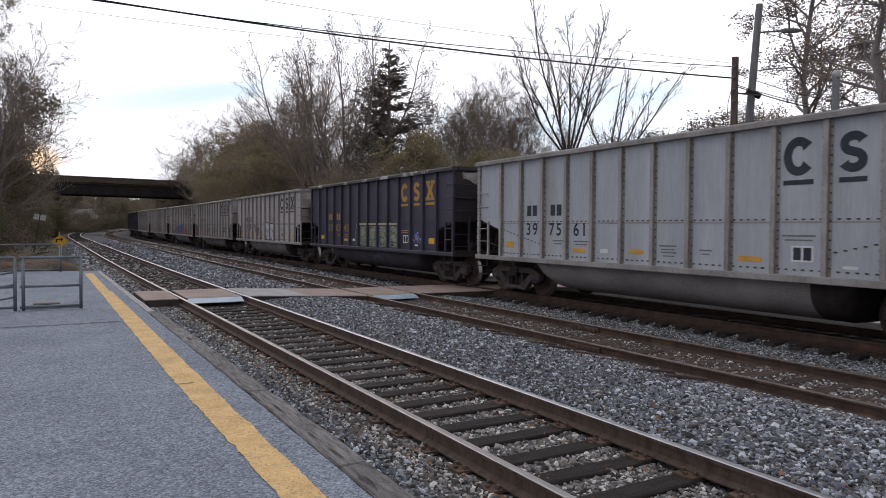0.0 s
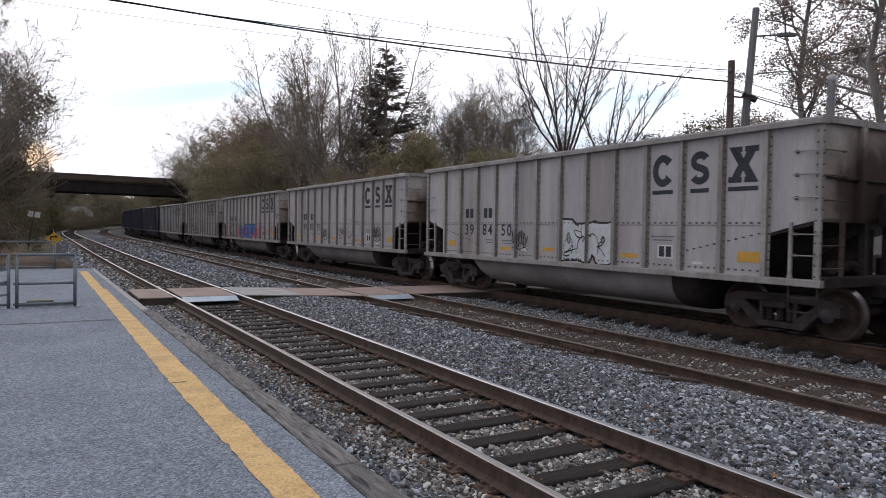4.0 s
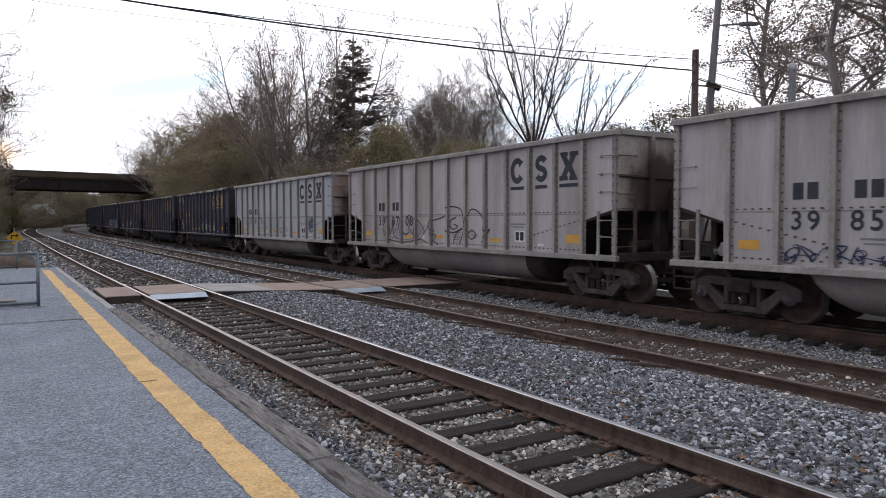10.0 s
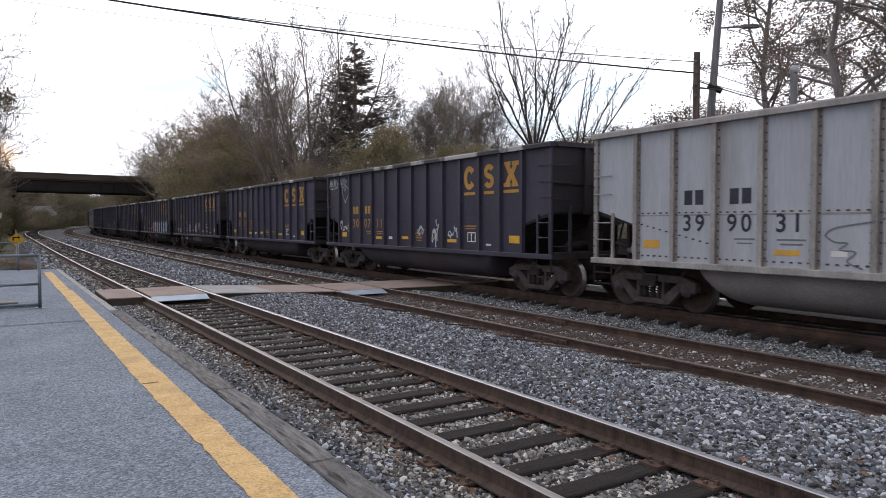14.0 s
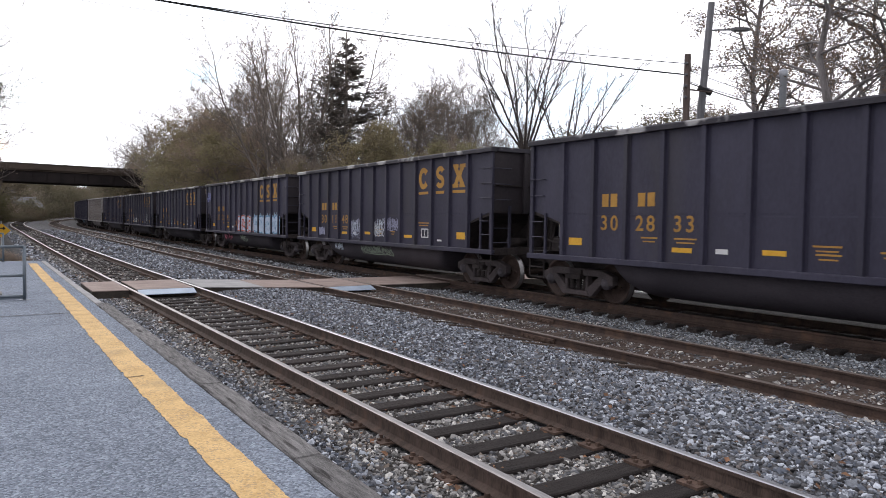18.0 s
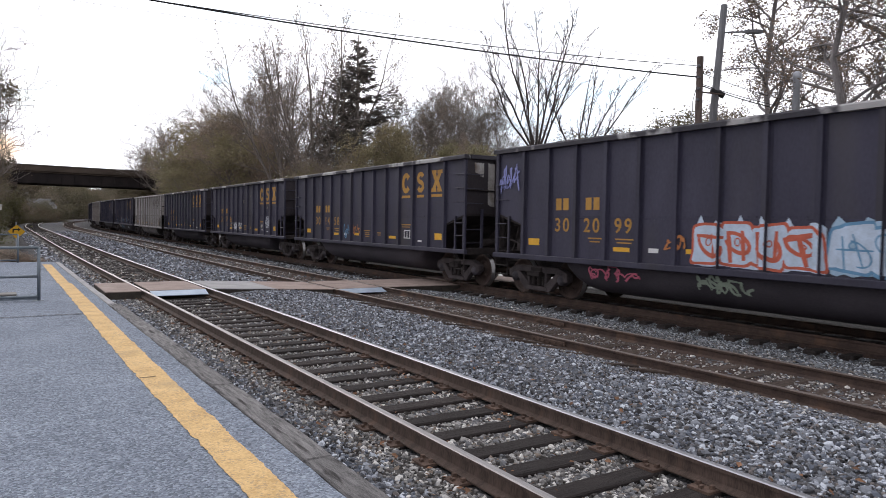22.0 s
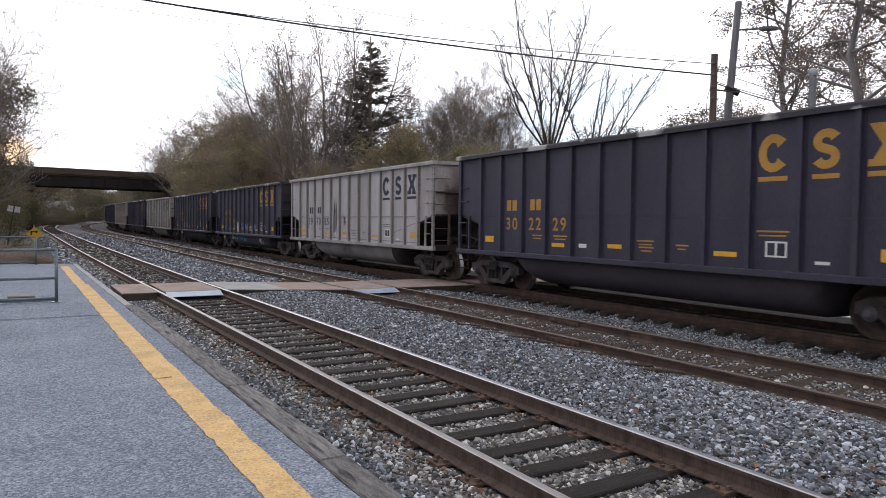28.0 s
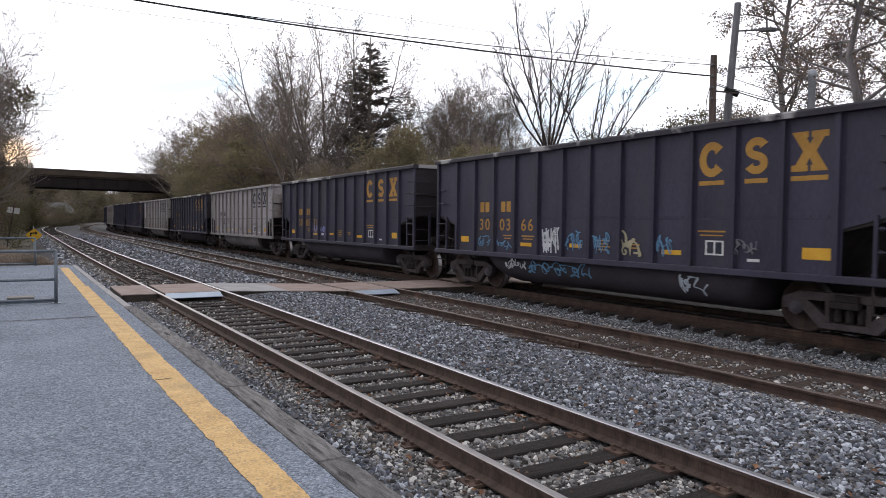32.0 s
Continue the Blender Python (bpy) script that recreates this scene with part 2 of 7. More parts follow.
M["rail_web"] = surface("rail_web", (0.040, 0.027, 0.022), (0.105, 0.073, 0.060), 5, 0.8, fine=40, stretch=(1, 2.5, 0.6), bump=0.3, spot=(0.12, 0.075, 0.055), spot_at=(0.58, 0.78))
M["rail_bright"] = surface("rail_bright", (0.27, 0.27, 0.285), (0.44, 0.44, 0.465), 8, 0.34, 0.9, bump=0.05, stretch=(8, 0.4, 1))
M["rail_mid"] = surface("rail_mid", (0.17, 0.155, 0.15), (0.32, 0.305, 0.30), 8, 0.40, 0.8, bump=0.05, stretch=(8, 0.4, 1))
M["rail_dull"] = surface("rail_dull", (0.10, 0.078, 0.068), (0.20, 0.165, 0.148), 8, 0.5, 0.55, bump=0.1, stretch=(8, 0.4, 1))
M["plate_rust"] = surface("plate_rust", (0.05, 0.032, 0.026), (0.13, 0.085, 0.065), 9, 0.9, fine=60, bump=0.3, vary=0.2)
# darkened so that the gaps between loose stones read as shadow
M["ballast_bed"] = surface("ballast_bed", (0.035, 0.034, 0.036), (0.15, 0.147, 0.155), 16, 0.95, fine=38, bump=1.0, depth=0.05)
M["stone"] = stone_surface("stone", (0.775, 0.805, 0.86))
# darker copy of the stone, with the train's shade put into the colour
M["stone_shaded"] = stone_surface("stone_shaded", (0.60, 0.625, 0.645))
M["stone_rusty"] = stone_surface("stone_rusty", (0.92, 0.87, 0.80))
M["cinder"] = surface("cinder", (0.026, 0.016, 0.0135), (0.092, 0.059, 0.048), 7, 0.95, fine=45, bump=1.0, depth=0.03, grain=1.2, span=(0.75, 1.45))
M["soil"] = surface("soil", (0.05, 0.045, 0.035), (0.11, 0.10, 0.075), 0.4, 0.95, fine=9, bump=0.7, depth=0.06, spot=(0.08, 0.09, 0.035))
M["crossing_pad"] = surface("crossing_pad", (0.22, 0.165, 0.145), (0.33, 0.26, 0.23), 2.5, 0.85, fine=60, bump=0.2, vary=0.06)
M["crossing_side"] = surface("crossing_side", (0.035, 0.03, 0.027), (0.07, 0.06, 0.05), 5, 0.9, fine=40)
M["plate_grey"] = surface("plate_grey", (0.26, 0.32, 0.40), (0.38, 0.45, 0.54), 3, 0.5, 0.3, fine=60, bump=0.1)
M["rail_pipe"] = surface("rail_pipe", (0.12, 0.145, 0.17), (0.20, 0.23, 0.26), 6, 0.5, 0.5, fine=50, bump=0.1)
M["car_black"] = surface("car_black", (0.027, 0.0252, 0.0435), (0.0485, 0.0455, 0.073), 1.2, 0.55, fine=30, stretch=(1, 1, 0.35), bump=0.12, vary=0.12, spot=(0.055, 0.05, 0.05), spot_at=(0.55, 0.85))
M["car_white"] = surface("car_white", (0.323, 0.309, 0.323), (0.466, 0.447, 0.467), 1.6, 0.65, fine=24, stretch=(1, 1.2, 0.14), bump=0.08, vary=0.08, spot=(0.20, 0.165, 0.145), spot_at=(0.50, 0.80))
M["car_white_clean"] = surface("car_white_clean", (0.325, 0.347, 0.386), (0.45, 0.477, 0.527), 1.6, 0.65, fine=24, stretch=(1, 1.2, 0.14), bump=0.08, spot=(0.20, 0.17, 0.15), spot_at=(0.58, 0.86))
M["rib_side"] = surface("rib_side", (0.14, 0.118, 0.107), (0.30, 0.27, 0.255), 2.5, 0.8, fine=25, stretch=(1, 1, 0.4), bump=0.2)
M["bare_patch"] = surface("bare_patch", (0.22, 0.20, 0.19), (0.40, 0.385, 0.37), 3, 0.7, fine=25, bump=0.1, spot=(0.15, 0.11, 0.09))
M["rivet"] = surface("rivet", (0.06, 0.042, 0.035), (0.13, 0.095, 0.08), 9, 0.85, bump=0)
# near-black, stands in for the shade under the train
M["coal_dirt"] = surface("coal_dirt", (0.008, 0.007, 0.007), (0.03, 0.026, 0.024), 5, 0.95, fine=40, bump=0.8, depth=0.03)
M["kerb_stone"] = surface("kerb_stone", (0.25, 0.245, 0.245), (0.38, 0.37, 0.37), 2, 0.9, fine=30, bump=0.3)
M["leaf_litter"] = surface("leaf_litter", (0.12, 0.06, 0.035), (0.24, 0.13, 0.075), 3, 0.85, bump=0, island=0.5)
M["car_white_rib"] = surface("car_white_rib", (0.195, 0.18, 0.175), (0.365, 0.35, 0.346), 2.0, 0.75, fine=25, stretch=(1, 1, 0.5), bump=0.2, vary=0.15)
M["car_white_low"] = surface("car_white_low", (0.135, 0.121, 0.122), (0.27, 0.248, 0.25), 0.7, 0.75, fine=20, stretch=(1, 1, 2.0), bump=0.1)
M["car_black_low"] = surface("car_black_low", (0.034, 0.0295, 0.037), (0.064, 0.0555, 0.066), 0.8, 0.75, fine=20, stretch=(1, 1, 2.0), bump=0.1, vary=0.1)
M["chord_black"] = surface("chord_black", (0.022, 0.020, 0.028), (0.045, 0.041, 0.05), 1.6, 0.6, fine=20, bump=0.15, vary=0.1, spot=(0.34, 0.33, 0.33), spot_at=(0.53, 0.57))


def sooty_end():
    """Pale paint on a car's end with a cloud of brown-black soot burnt into its middle."""
    m = surface("end_white", (0.27, 0.25, 0.24), (0.48, 0.465, 0.455), 1.2, 0.8, fine=20, stretch=(1, 1, 0.5), bump=0.1, spot=(0.20, 0.15, 0.125), spot_at=(0.45, 0.7), vary=0.06)
    n, l = m.node_tree.nodes, m.node_tree.links
    p = n["Principled BSDF"]
    co = [q for q in n if q.bl_idname == "ShaderNodeTexCoord"][0]
    mp, ln, noi, add, rng, mix = (n.new("ShaderNode" + k) for k in ("Mapping", "VectorMath", "TexNoise", "Math", "MapRange", "Mix"))
    mp.inputs["Location"].default_value, mp.inputs["Scale"].default_value = (0.16, 0, -1.86), (0.66, 0.0, 0.76)
    ln.operation, add.operation, mix.data_type = "LENGTH", "MULTIPLY_ADD", "RGBA"
    noi.inputs["Scale"].default_value, noi.inputs["Detail"].default_value = 2.2, 7
    add.inputs[1].default_value = 0.9
    rng.interpolation_type = "SMOOTHSTEP"
    rng.inputs["From Min"].default_value, rng.inputs["From Max"].default_value = 0.80, 1.55
    rng.inputs["To Min"].default_value, rng.inputs["To Max"].default_value = 0.97, 0.0
    ramp = n.new("ShaderNodeValToRGB")
    ramp.color_ramp.elements[0].color, ramp.color_ramp.elements[1].color = (0.20, 0.115, 0.09, 1), (0.055, 0.032, 0.027, 1)
    ramp.color_ramp.elements[0].position, ramp.color_ramp.elements[1].position = 0.15, 0.8
    l.new(rng.outputs["Result"], ramp.inputs["Fac"])
    l.new(ramp.outputs["Color"], mix.inputs["B"])
    l.new(co.outputs["Object"], mp.inputs["Vector"])
    l.new(mp.outputs["Vector"], ln.inputs[0])
    l.new(co.outputs["Object"], noi.inputs["Vector"])
    l.new(noi.outputs["Fac"], add.inputs[0])
    l.new(ln.outputs["Value"], add.inputs[2])
    l.new(add.outputs[0], rng.inputs["Value"])
    l.new(rng.outputs["Result"], mix.inputs["Factor"])
    l.new(p.inputs["Base Color"].links[0].from_socket, mix.inputs["A"])
    l.new(mix.outputs["Result"], p.inputs["Base Color"])
    return m


M["end_white"] = sooty_end()
M["end_black"] = surface("end_black", (0.019, 0.0155, 0.0205), (0.041, 0.0335, 0.037), 1.2, 0.65, fine=20, stretch=(1, 1, 0.6), bump=0.1, spot=(0.044, 0.034, 0.035), spot_at=(0.52, 0.75))
M["steel_dark"] = surface("steel_dark", (0.016, 0.0125, 0.013), (0.047, 0.037, 0.036), 4, 0.8, fine=30, bump=0.25, vary=0.2)
M["wheel_steel"] = surface("wheel_steel", (0.032, 0.021, 0.018), (0.080, 0.054, 0.046), 5, 0.7, 0.2, fine=40, bump=0.15)
M["valve_paint"] = surface("valve_paint", (0.15, 0.15, 0.17), (0.34, 0.35, 0.38), 7, 0.7, fine=30, bump=0.2, spot=(0.06, 0.05, 0.05), spot_at=(0.5, 0.65))
M["tread"] = surface("tread", (0.22, 0.215, 0.215), (0.34, 0.33, 0.33), 6, 0.36, 0.9, bump=0)
M["axle_cap"] = surface("axle_cap", (0.055, 0.049, 0.056), (0.115, 0.102, 0.115), 6, 0.8, vary=0.4)
M["truck_steel"] = surface("truck_steel", (0.037, 0.030, 0.032), (0.092, 0.075, 0.077), 4, 0.85, fine=30, bump=0.25, vary=0.25)
M["paint_yellow"] = surface("paint_yellow", (0.62, 0.33, 0.03), (0.74, 0.42, 0.05), 5, 0.6, fine=40, bump=0.05)
M["paint_yellow_faded"] = surface("paint_yellow_faded", (0.50, 0.27, 0.055), (0.66, 0.38, 0.075), 4, 0.7, fine=35, bump=0.05, spot=(0.34, 0.23, 0.12), spot_at=(0.6, 0.85))
M["paint_ochre"] = surface("paint_ochre", (0.36, 0.19, 0.045), (0.47, 0.26, 0.06), 4, 0.7, fine=35, bump=0.05, spot=(0.2, 0.12, 0.05), spot_at=(0.6, 0.85))
M["paint_navy"] = surface("paint_navy", (0.022, 0.025, 0.04), (0.045, 0.048, 0.065), 4, 0.7, fine=35, bump=0.05)
M["paint_light"] = surface("paint_light", (0.55, 0.55, 0.55), (0.7, 0.7, 0.7), 5, 0.7, bump=0.05)
for nm, c in (("blue", (0.06, 0.17, 0.52)), ("pink", (0.62, 0.16, 0.24)), ("pale", (0.52, 0.58, 0.66)), ("grey", (0.20, 0.20, 0.22)), ("slate", (0.10, 0.13, 0.19)), ("moss", (0.13, 0.15, 0.15)), ("violet", (0.28, 0.30, 0.62)), ("red", (0.55, 0.13, 0.08)), ("sage", (0.27, 0.32, 0.26)), ("white", (0.62, 0.64, 0.68)), ("cream", (0.46, 0.42, 0.28)), ("orange", (0.5, 0.2, 0.07)), ("navy", (0.03, 0.04, 0.10)), ("black", (0.03, 0.028, 0.032)), ("sky", (0.14, 0.30, 0.48)), ("lilac", (0.33, 0.34, 0.47)), ("frost", (0.55, 0.65, 0.79)), ("ice", (0.36, 0.50, 0.64))):
    M["spray_" + nm] = surface("spray_" + nm, tuple(v * 0.72 for v in c), c, 5, 0.7, fine=35, bump=0.03)
M["bark"] = surface("bark", (0.142, 0.121, 0.107), (0.262, 0.226, 0.205), 3, 0.95, fine=25, stretch=(3, 3, 0.6), bump=0.6)
M["bark_dark"] = surface("bark_dark", (0.032, 0.026, 0.025), (0.075, 0.062, 0.057), 3, 0.95, fine=25, stretch=(3, 3, 0.6), bump=0.6)
M["bark_pale"] = surface("bark_pale", (0.13, 0.118, 0.118), (0.28, 0.26, 0.26), 2, 0.95, fine=20, stretch=(2, 2, 0.6), bump=0.5, spot=(0.36, 0.34, 0.33))


def leaf_surface(name, a, b, other, thin):
    """Leaves, each a little different, and each tree leaning towards another tint."""
    m = surface(name, a, b, 0.6, 0.8, fine=8, bump=0, island=0.16, thin=thin)
    n, l = m.node_tree.nodes, m.node_tree.links
    hs = [q for q in n if q.bl_idname == "ShaderNodeHueSaturation"][0]
    info, mix, noi, add, rng = (n.new("ShaderNode" + k) for k in ("ObjectInfo", "Mix", "TexNoise", "Math", "MapRange"))
    mix.data_type = "RGBA"
    mix.inputs["B"].default_value = (*other, 1)
    noi.inputs["Scale"].default_value = 0.35
    l.new([q for q in n if q.bl_idname == "ShaderNodeTexCoord"][0].outputs["Object"], noi.inputs["Vector"])
    l.new(noi.outputs["Fac"], add.inputs[0])
    l.new(info.outputs["Random"], add.inputs[1])
    rng.inputs["From Min"].default_value, rng.inputs["From Max"].default_value = 0.6, 1.4
    rng.inputs["To Max"].default_value = 0.85
    l.new(add.outputs[0], rng.inputs["Value"])
    l.new(rng.outputs["Result"], mix.inputs["Factor"])
    l.new(hs.inputs["Color"].links[0].from_socket, mix.inputs["A"])
    l.new(mix.outputs["Result"], hs.inputs["Color"])
    return m


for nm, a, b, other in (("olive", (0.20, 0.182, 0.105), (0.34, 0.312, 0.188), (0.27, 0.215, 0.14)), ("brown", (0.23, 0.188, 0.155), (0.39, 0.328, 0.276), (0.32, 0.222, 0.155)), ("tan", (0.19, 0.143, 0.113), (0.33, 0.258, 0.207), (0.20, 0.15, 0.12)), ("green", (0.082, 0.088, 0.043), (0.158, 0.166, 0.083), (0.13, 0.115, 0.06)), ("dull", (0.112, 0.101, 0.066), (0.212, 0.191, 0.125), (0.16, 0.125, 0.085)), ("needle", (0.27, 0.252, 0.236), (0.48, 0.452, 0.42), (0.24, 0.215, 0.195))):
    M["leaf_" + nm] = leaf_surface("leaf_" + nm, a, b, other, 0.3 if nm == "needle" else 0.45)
M["bridge_side"] = surface("bridge_side", (0.052, 0.039, 0.032), (0.10, 0.077, 0.062), 0.5, 0.9, fine=12, stretch=(1, 1, 2), bump=0.3, spot=(0.036, 0.027, 0.022))
M["bridge_girder"] = surface("bridge_girder", (0.014, 0.011, 0.012), (0.030, 0.023, 0.022), 0.6, 0.85, fine=14, bump=0.2)
M["far_concrete"] = surface("far_concrete", (0.50, 0.495, 0.49), (0.64, 0.63, 0.62), 0.8, 0.9, fine=25, bump=0.2, vary=0.06)
M["concrete"] = surface("concrete", (0.16, 0.15, 0.14), (0.27, 0.26, 0.245), 0.8, 0.9, fine=25, bump=0.3)
M["pole_wood"] = surface("pole_wood", (0.055, 0.04, 0.036), (0.12, 0.09, 0.08), 3, 0.9, fine=30, stretch=(5, 5, 0.5), bump=0.5)
M["pole_grey"] = surface("pole_grey", (0.10, 0.10, 0.11), (0.19, 0.19, 0.20), 3, 0.85, fine=30, stretch=(5, 5, 0.5), bump=0.4)
M["cable"] = surface("cable", (0.012, 0.012, 0.013), (0.022, 0.022, 0.024), 3, 0.7, bump=0)
M["steel_pale"] = surface("steel_pale", (0.36, 0.38, 0.42), (0.46, 0.48, 0.52), 3, 0.5, 0.4, bump=0.1)
M["sign_yellow"] = surface("sign_yellow", (0.62, 0.34, 0.02), (0.72, 0.42, 0.03), 4, 0.6, bump=0.03)
M["sign_white"] = surface("sign_white", (0.62, 0.62, 0.62), (0.74, 0.74, 0.74), 4, 0.6, bump=0.03)
M["roof_green"] = surface("roof_green", (0.05, 0.13, 0.10), (0.08, 0.19, 0.15), 2, 0.6, bump=0.1)
M["pale_paint"] = surface("pale_paint", (0.20, 0.20, 0.20), (0.29, 0.29, 0.285), 1.5, 0.7, fine=20, bump=0.1)
M["shingle"] = surface("shingle", (0.12, 0.12, 0.125), (0.20, 0.20, 0.21), 2, 0.9, fine=14, bump=0.3)
M["dark_glass"] = surface("dark_glass", (0.01, 0.011, 0.013), (0.018, 0.02, 0.022), 2, 0.12, bump=0, spec=0.6)

# ---- mesh tools ----


def part(name, bm, material, parent=None, label="", m=None):
    me = bpy.data.meshes.new(name)
    bm.to_mesh(me)
    bm.free()
    return hang(name, me, material, parent, label, m)


def hang(name, me, material, parent=None, label="", m=None):
    if material and not me.materials:
        for x in (material if isinstance(material, (list, tuple)) else (material,)):
            me.materials.append(x)
    ob = new(name, me)
    if parent:
        ob.parent = parent
    if m:
        ob.matrix_basis = m
    if label:
        ob["label"] = label
    return ob


def raw(name, verts, faces, smooth=False):
    """A mesh from arrays of places and of triangles or quads."""
    verts, faces = np.asarray(verts, np.float32), np.asarray(faces, np.int32)
    me, k = bpy.data.meshes.new(name), faces.shape[1]
    me.vertices.add(len(verts))
    me.vertices.foreach_set("co", verts.ravel())
    me.loops.add(faces.size)
    me.loops.foreach_set("vertex_index", faces.ravel())
    me.polygons.add(len(faces))
    me.polygons.foreach_set("loop_start", np.arange(0, faces.size, k, dtype=np.int32))
    me.polygons.foreach_set("loop_total", np.full(len(faces), k, np.int32))
    me.polygons.foreach_set("use_smooth", np.full(len(faces), smooth))
    me.update(calc_edges=True)
    return me


def box(bm, x0, x1, y0, y1, z0, z1, m=None):
    v = [bm.verts.new(p if m is None else m @ Vector(p)) for p in itertools.product((x0, x1), (y0, y1), (z0, z1))]
    for f in ((0, 1, 3, 2), (4, 6, 7, 5), (0, 4, 5, 1), (2, 3, 7, 6), (0, 2, 6, 4), (1, 5, 7, 3)):
        bm.faces.new([v[i] for i in f])
    return bm


def soft(bm, width=0.01, segments=1):
    bmesh.ops.recalc_face_normals(bm, faces=bm.faces)
    bmesh.ops.bevel(bm, geom=bm.edges[:], offset=width, segments=segments, affect="EDGES", profile=0.6)
    return bm


def prism(bm, outline, x0, x1, axis="x"):
    """A polygon of (y, z), (x, z) or (x, y) pushed along the axis left out."""
    def at(a, b, c):
        return {"x": (c, a, b), "y": (a, c, b), "z": (a, b, c)}[axis]
    lo = [bm.verts.new(at(a, b, x0)) for a, b in outline]
    hi = [bm.verts.new(at(a, b, x1)) for a, b in outline]
    bm.faces.new(lo)
    bm.faces.new(hi[::-1])
    for i in range(len(lo)):
        j = (i + 1) % len(lo)
        bm.faces.new((lo[i], hi[i], hi[j], lo[j]))
    bmesh.ops.recalc_face_normals(bm, faces=bm.faces)
    return bm


def rod(bm, a, b, r, n=8, r2=None):
    a, b = Vector(a), Vector(b)
    q = (b - a).to_track_quat("Z", "Y").to_matrix()
    rings = []
    for p, rr in ((a, r), (b, r if r2 is None else r2)):
        rings.append([bm.verts.new(p + q @ Vector((rr * math.cos(k * math.tau / n), rr * math.sin(k * math.tau / n), 0))) for k in range(n)])
    for k in range(n):
        f = bm.faces.new((rings[0][k], rings[0][(k + 1) % n], rings[1][(k + 1) % n], rings[1][k]))
        f.smooth = n > 6
    bm.faces.new(rings[0][::-1])
    bm.faces.new(rings[1])
    return bm


def lathe(bm, profile, n=24, axis="x"):
    """Turns (place along the axis, radius) pairs into a body."""
    rings = []
    for a, r in profile:
        ring = []
        for k in range(n):
            c, s = math.cos(k * math.tau / n) * r, math.sin(k * math.tau / n) * r
            ring.append(bm.verts.new((a, c, s) if axis == "x" else (c, s, a)))
        rings.append(ring)
    for p, q in zip(rings, rings[1:]):
        for k in range(n):
            f = bm.faces.new((p[k], p[(k + 1) % n], q[(k + 1) % n], q[k]))
            f.smooth = True
    bm.faces.new(rings[0])
    bm.faces.new(rings[-1])
    bmesh.ops.recalc_face_normals(bm, faces=bm.faces)
    return bm


def thing(name, m, label, category, group="", kind=""):
    ob = tagged(new(name), label, category, group, kind)
    ob.empty_display_size = 0.2
    ob.matrix_basis = m
    return ob


# ---- the tracks' lines ----
BEND, KAPPA = 90.0, 0.0018


def bend(y):
    return 0.5 * KAPPA * max(0.0, y - BEND) ** 2 if y < 330 else 0.5 * KAPPA * 240 ** 2 + KAPPA * 240 * (y - 330)


def ease(y, a):
    return -a * (1 - math.exp(-(y / 24.0) ** 2))


GAUGE = 1.505
TRACKS = {  # left rail's place, easing, height of the rail's top, its fall
    "near": (3.03, 0.42, 0.0, 0.0),
    "middle": (7.90, 0.56, -0.13, 0.0),
    "far": (11.69, 0.0, -0.013, -0.0048),
}


def rail_x(track, y):
    x, a, _, _ = TRACKS[track]
    return x + ease(y, a) + bend(y) + (0.0041 * min(y, 90) if track == "far" else 0)


def rail_z(track, y):
    _, _, z, g = TRACKS[track]
    return z + g * max(-10.0, min(y, 60.0))


def on_track(track, y):
    """The pose on the middle of the track's rail tops, headed along it."""
    e = 0.5
    dx = (rail_x(track, y + e) - rail_x(track, y - e)) / (2 * e)
    dz = (rail_z(track, y + e) - rail_z(track, y - e)) / (2 * e)
    p = Vector((rail_x(track, y) + GAUGE / 2, y, rail_z(track, y)))
    return Matrix.Translation(p) @ pose(0, 0, 0, 0, 0, -math.degrees(math.atan(dx))) @ pose(0, 0, 0, math.degrees(math.atan(dz)))

# ---- ground, ballast, platform ----
rng = random.Random(7)
nrg = np.random.default_rng(7)


def ground_z(x, y):
    """The land: flat beside the line, a wooded bank beyond it, a low bank to the west."""
    xr = rail_x("far", y) + 3.0
    e = max(0.0, x - xr - 5.0)
    w = max(0.0, -6.0 - x + bend(y) * 0.8)
    far = max(0.0, y - 30.0)
    z = -0.62 + min(5.0, 0.10 * e * min(1.0, far / 30.0)) + min(5.0, 0.16 * w * min(1.0, max(0.0, y - 32) / 30.0))
    z += 0.25 * noise.noise(Vector((x * 0.08, y * 0.08, 0.0))) * min(1.0, max(0.0, abs(x - 7) - 9) / 8) * min(1.0, max(0.0, y - 34) / 20)
    return z


def build_ground():
    xs = [-3000, -900, -300, -140, -80, -50, -36, -27, -20, -15, -11, -8, -5, -2, 1, 4, 7, 10, 13, 16, 19, 22, 26, 31, 37, 45, 56, 72, 95, 130, 180, 320, 900, 3000]
    ys = [-3000, -600, -120, -40, -15, -5, 2, 8, 14, 20, 26, 32, 38, 45, 52, 60, 68, 77, 87, 98, 110, 124, 140, 160, 185, 220, 270, 350, 520, 900, 3000]
    verts = [(x + bend(y) if 40 < y < 400 and -40 < x < 60 else x, y, ground_z(x + bend(y), y) if abs(x) < 400 and -100 < y < 600 else -0.7) for y in ys for x in xs]
    k = len(xs)
    faces = [(j * k + i, j * k + i + 1, (j + 1) * k + i + 1, (j + 1) * k + i) for j in range(len(ys) - 1) for i in range(k - 1)]
    tagged(hang("ground", raw("ground", verts, faces, True), M["soil"]), "dull brown earth with sparse grass beside the tracks", "ground", kind="structure")


build_ground()

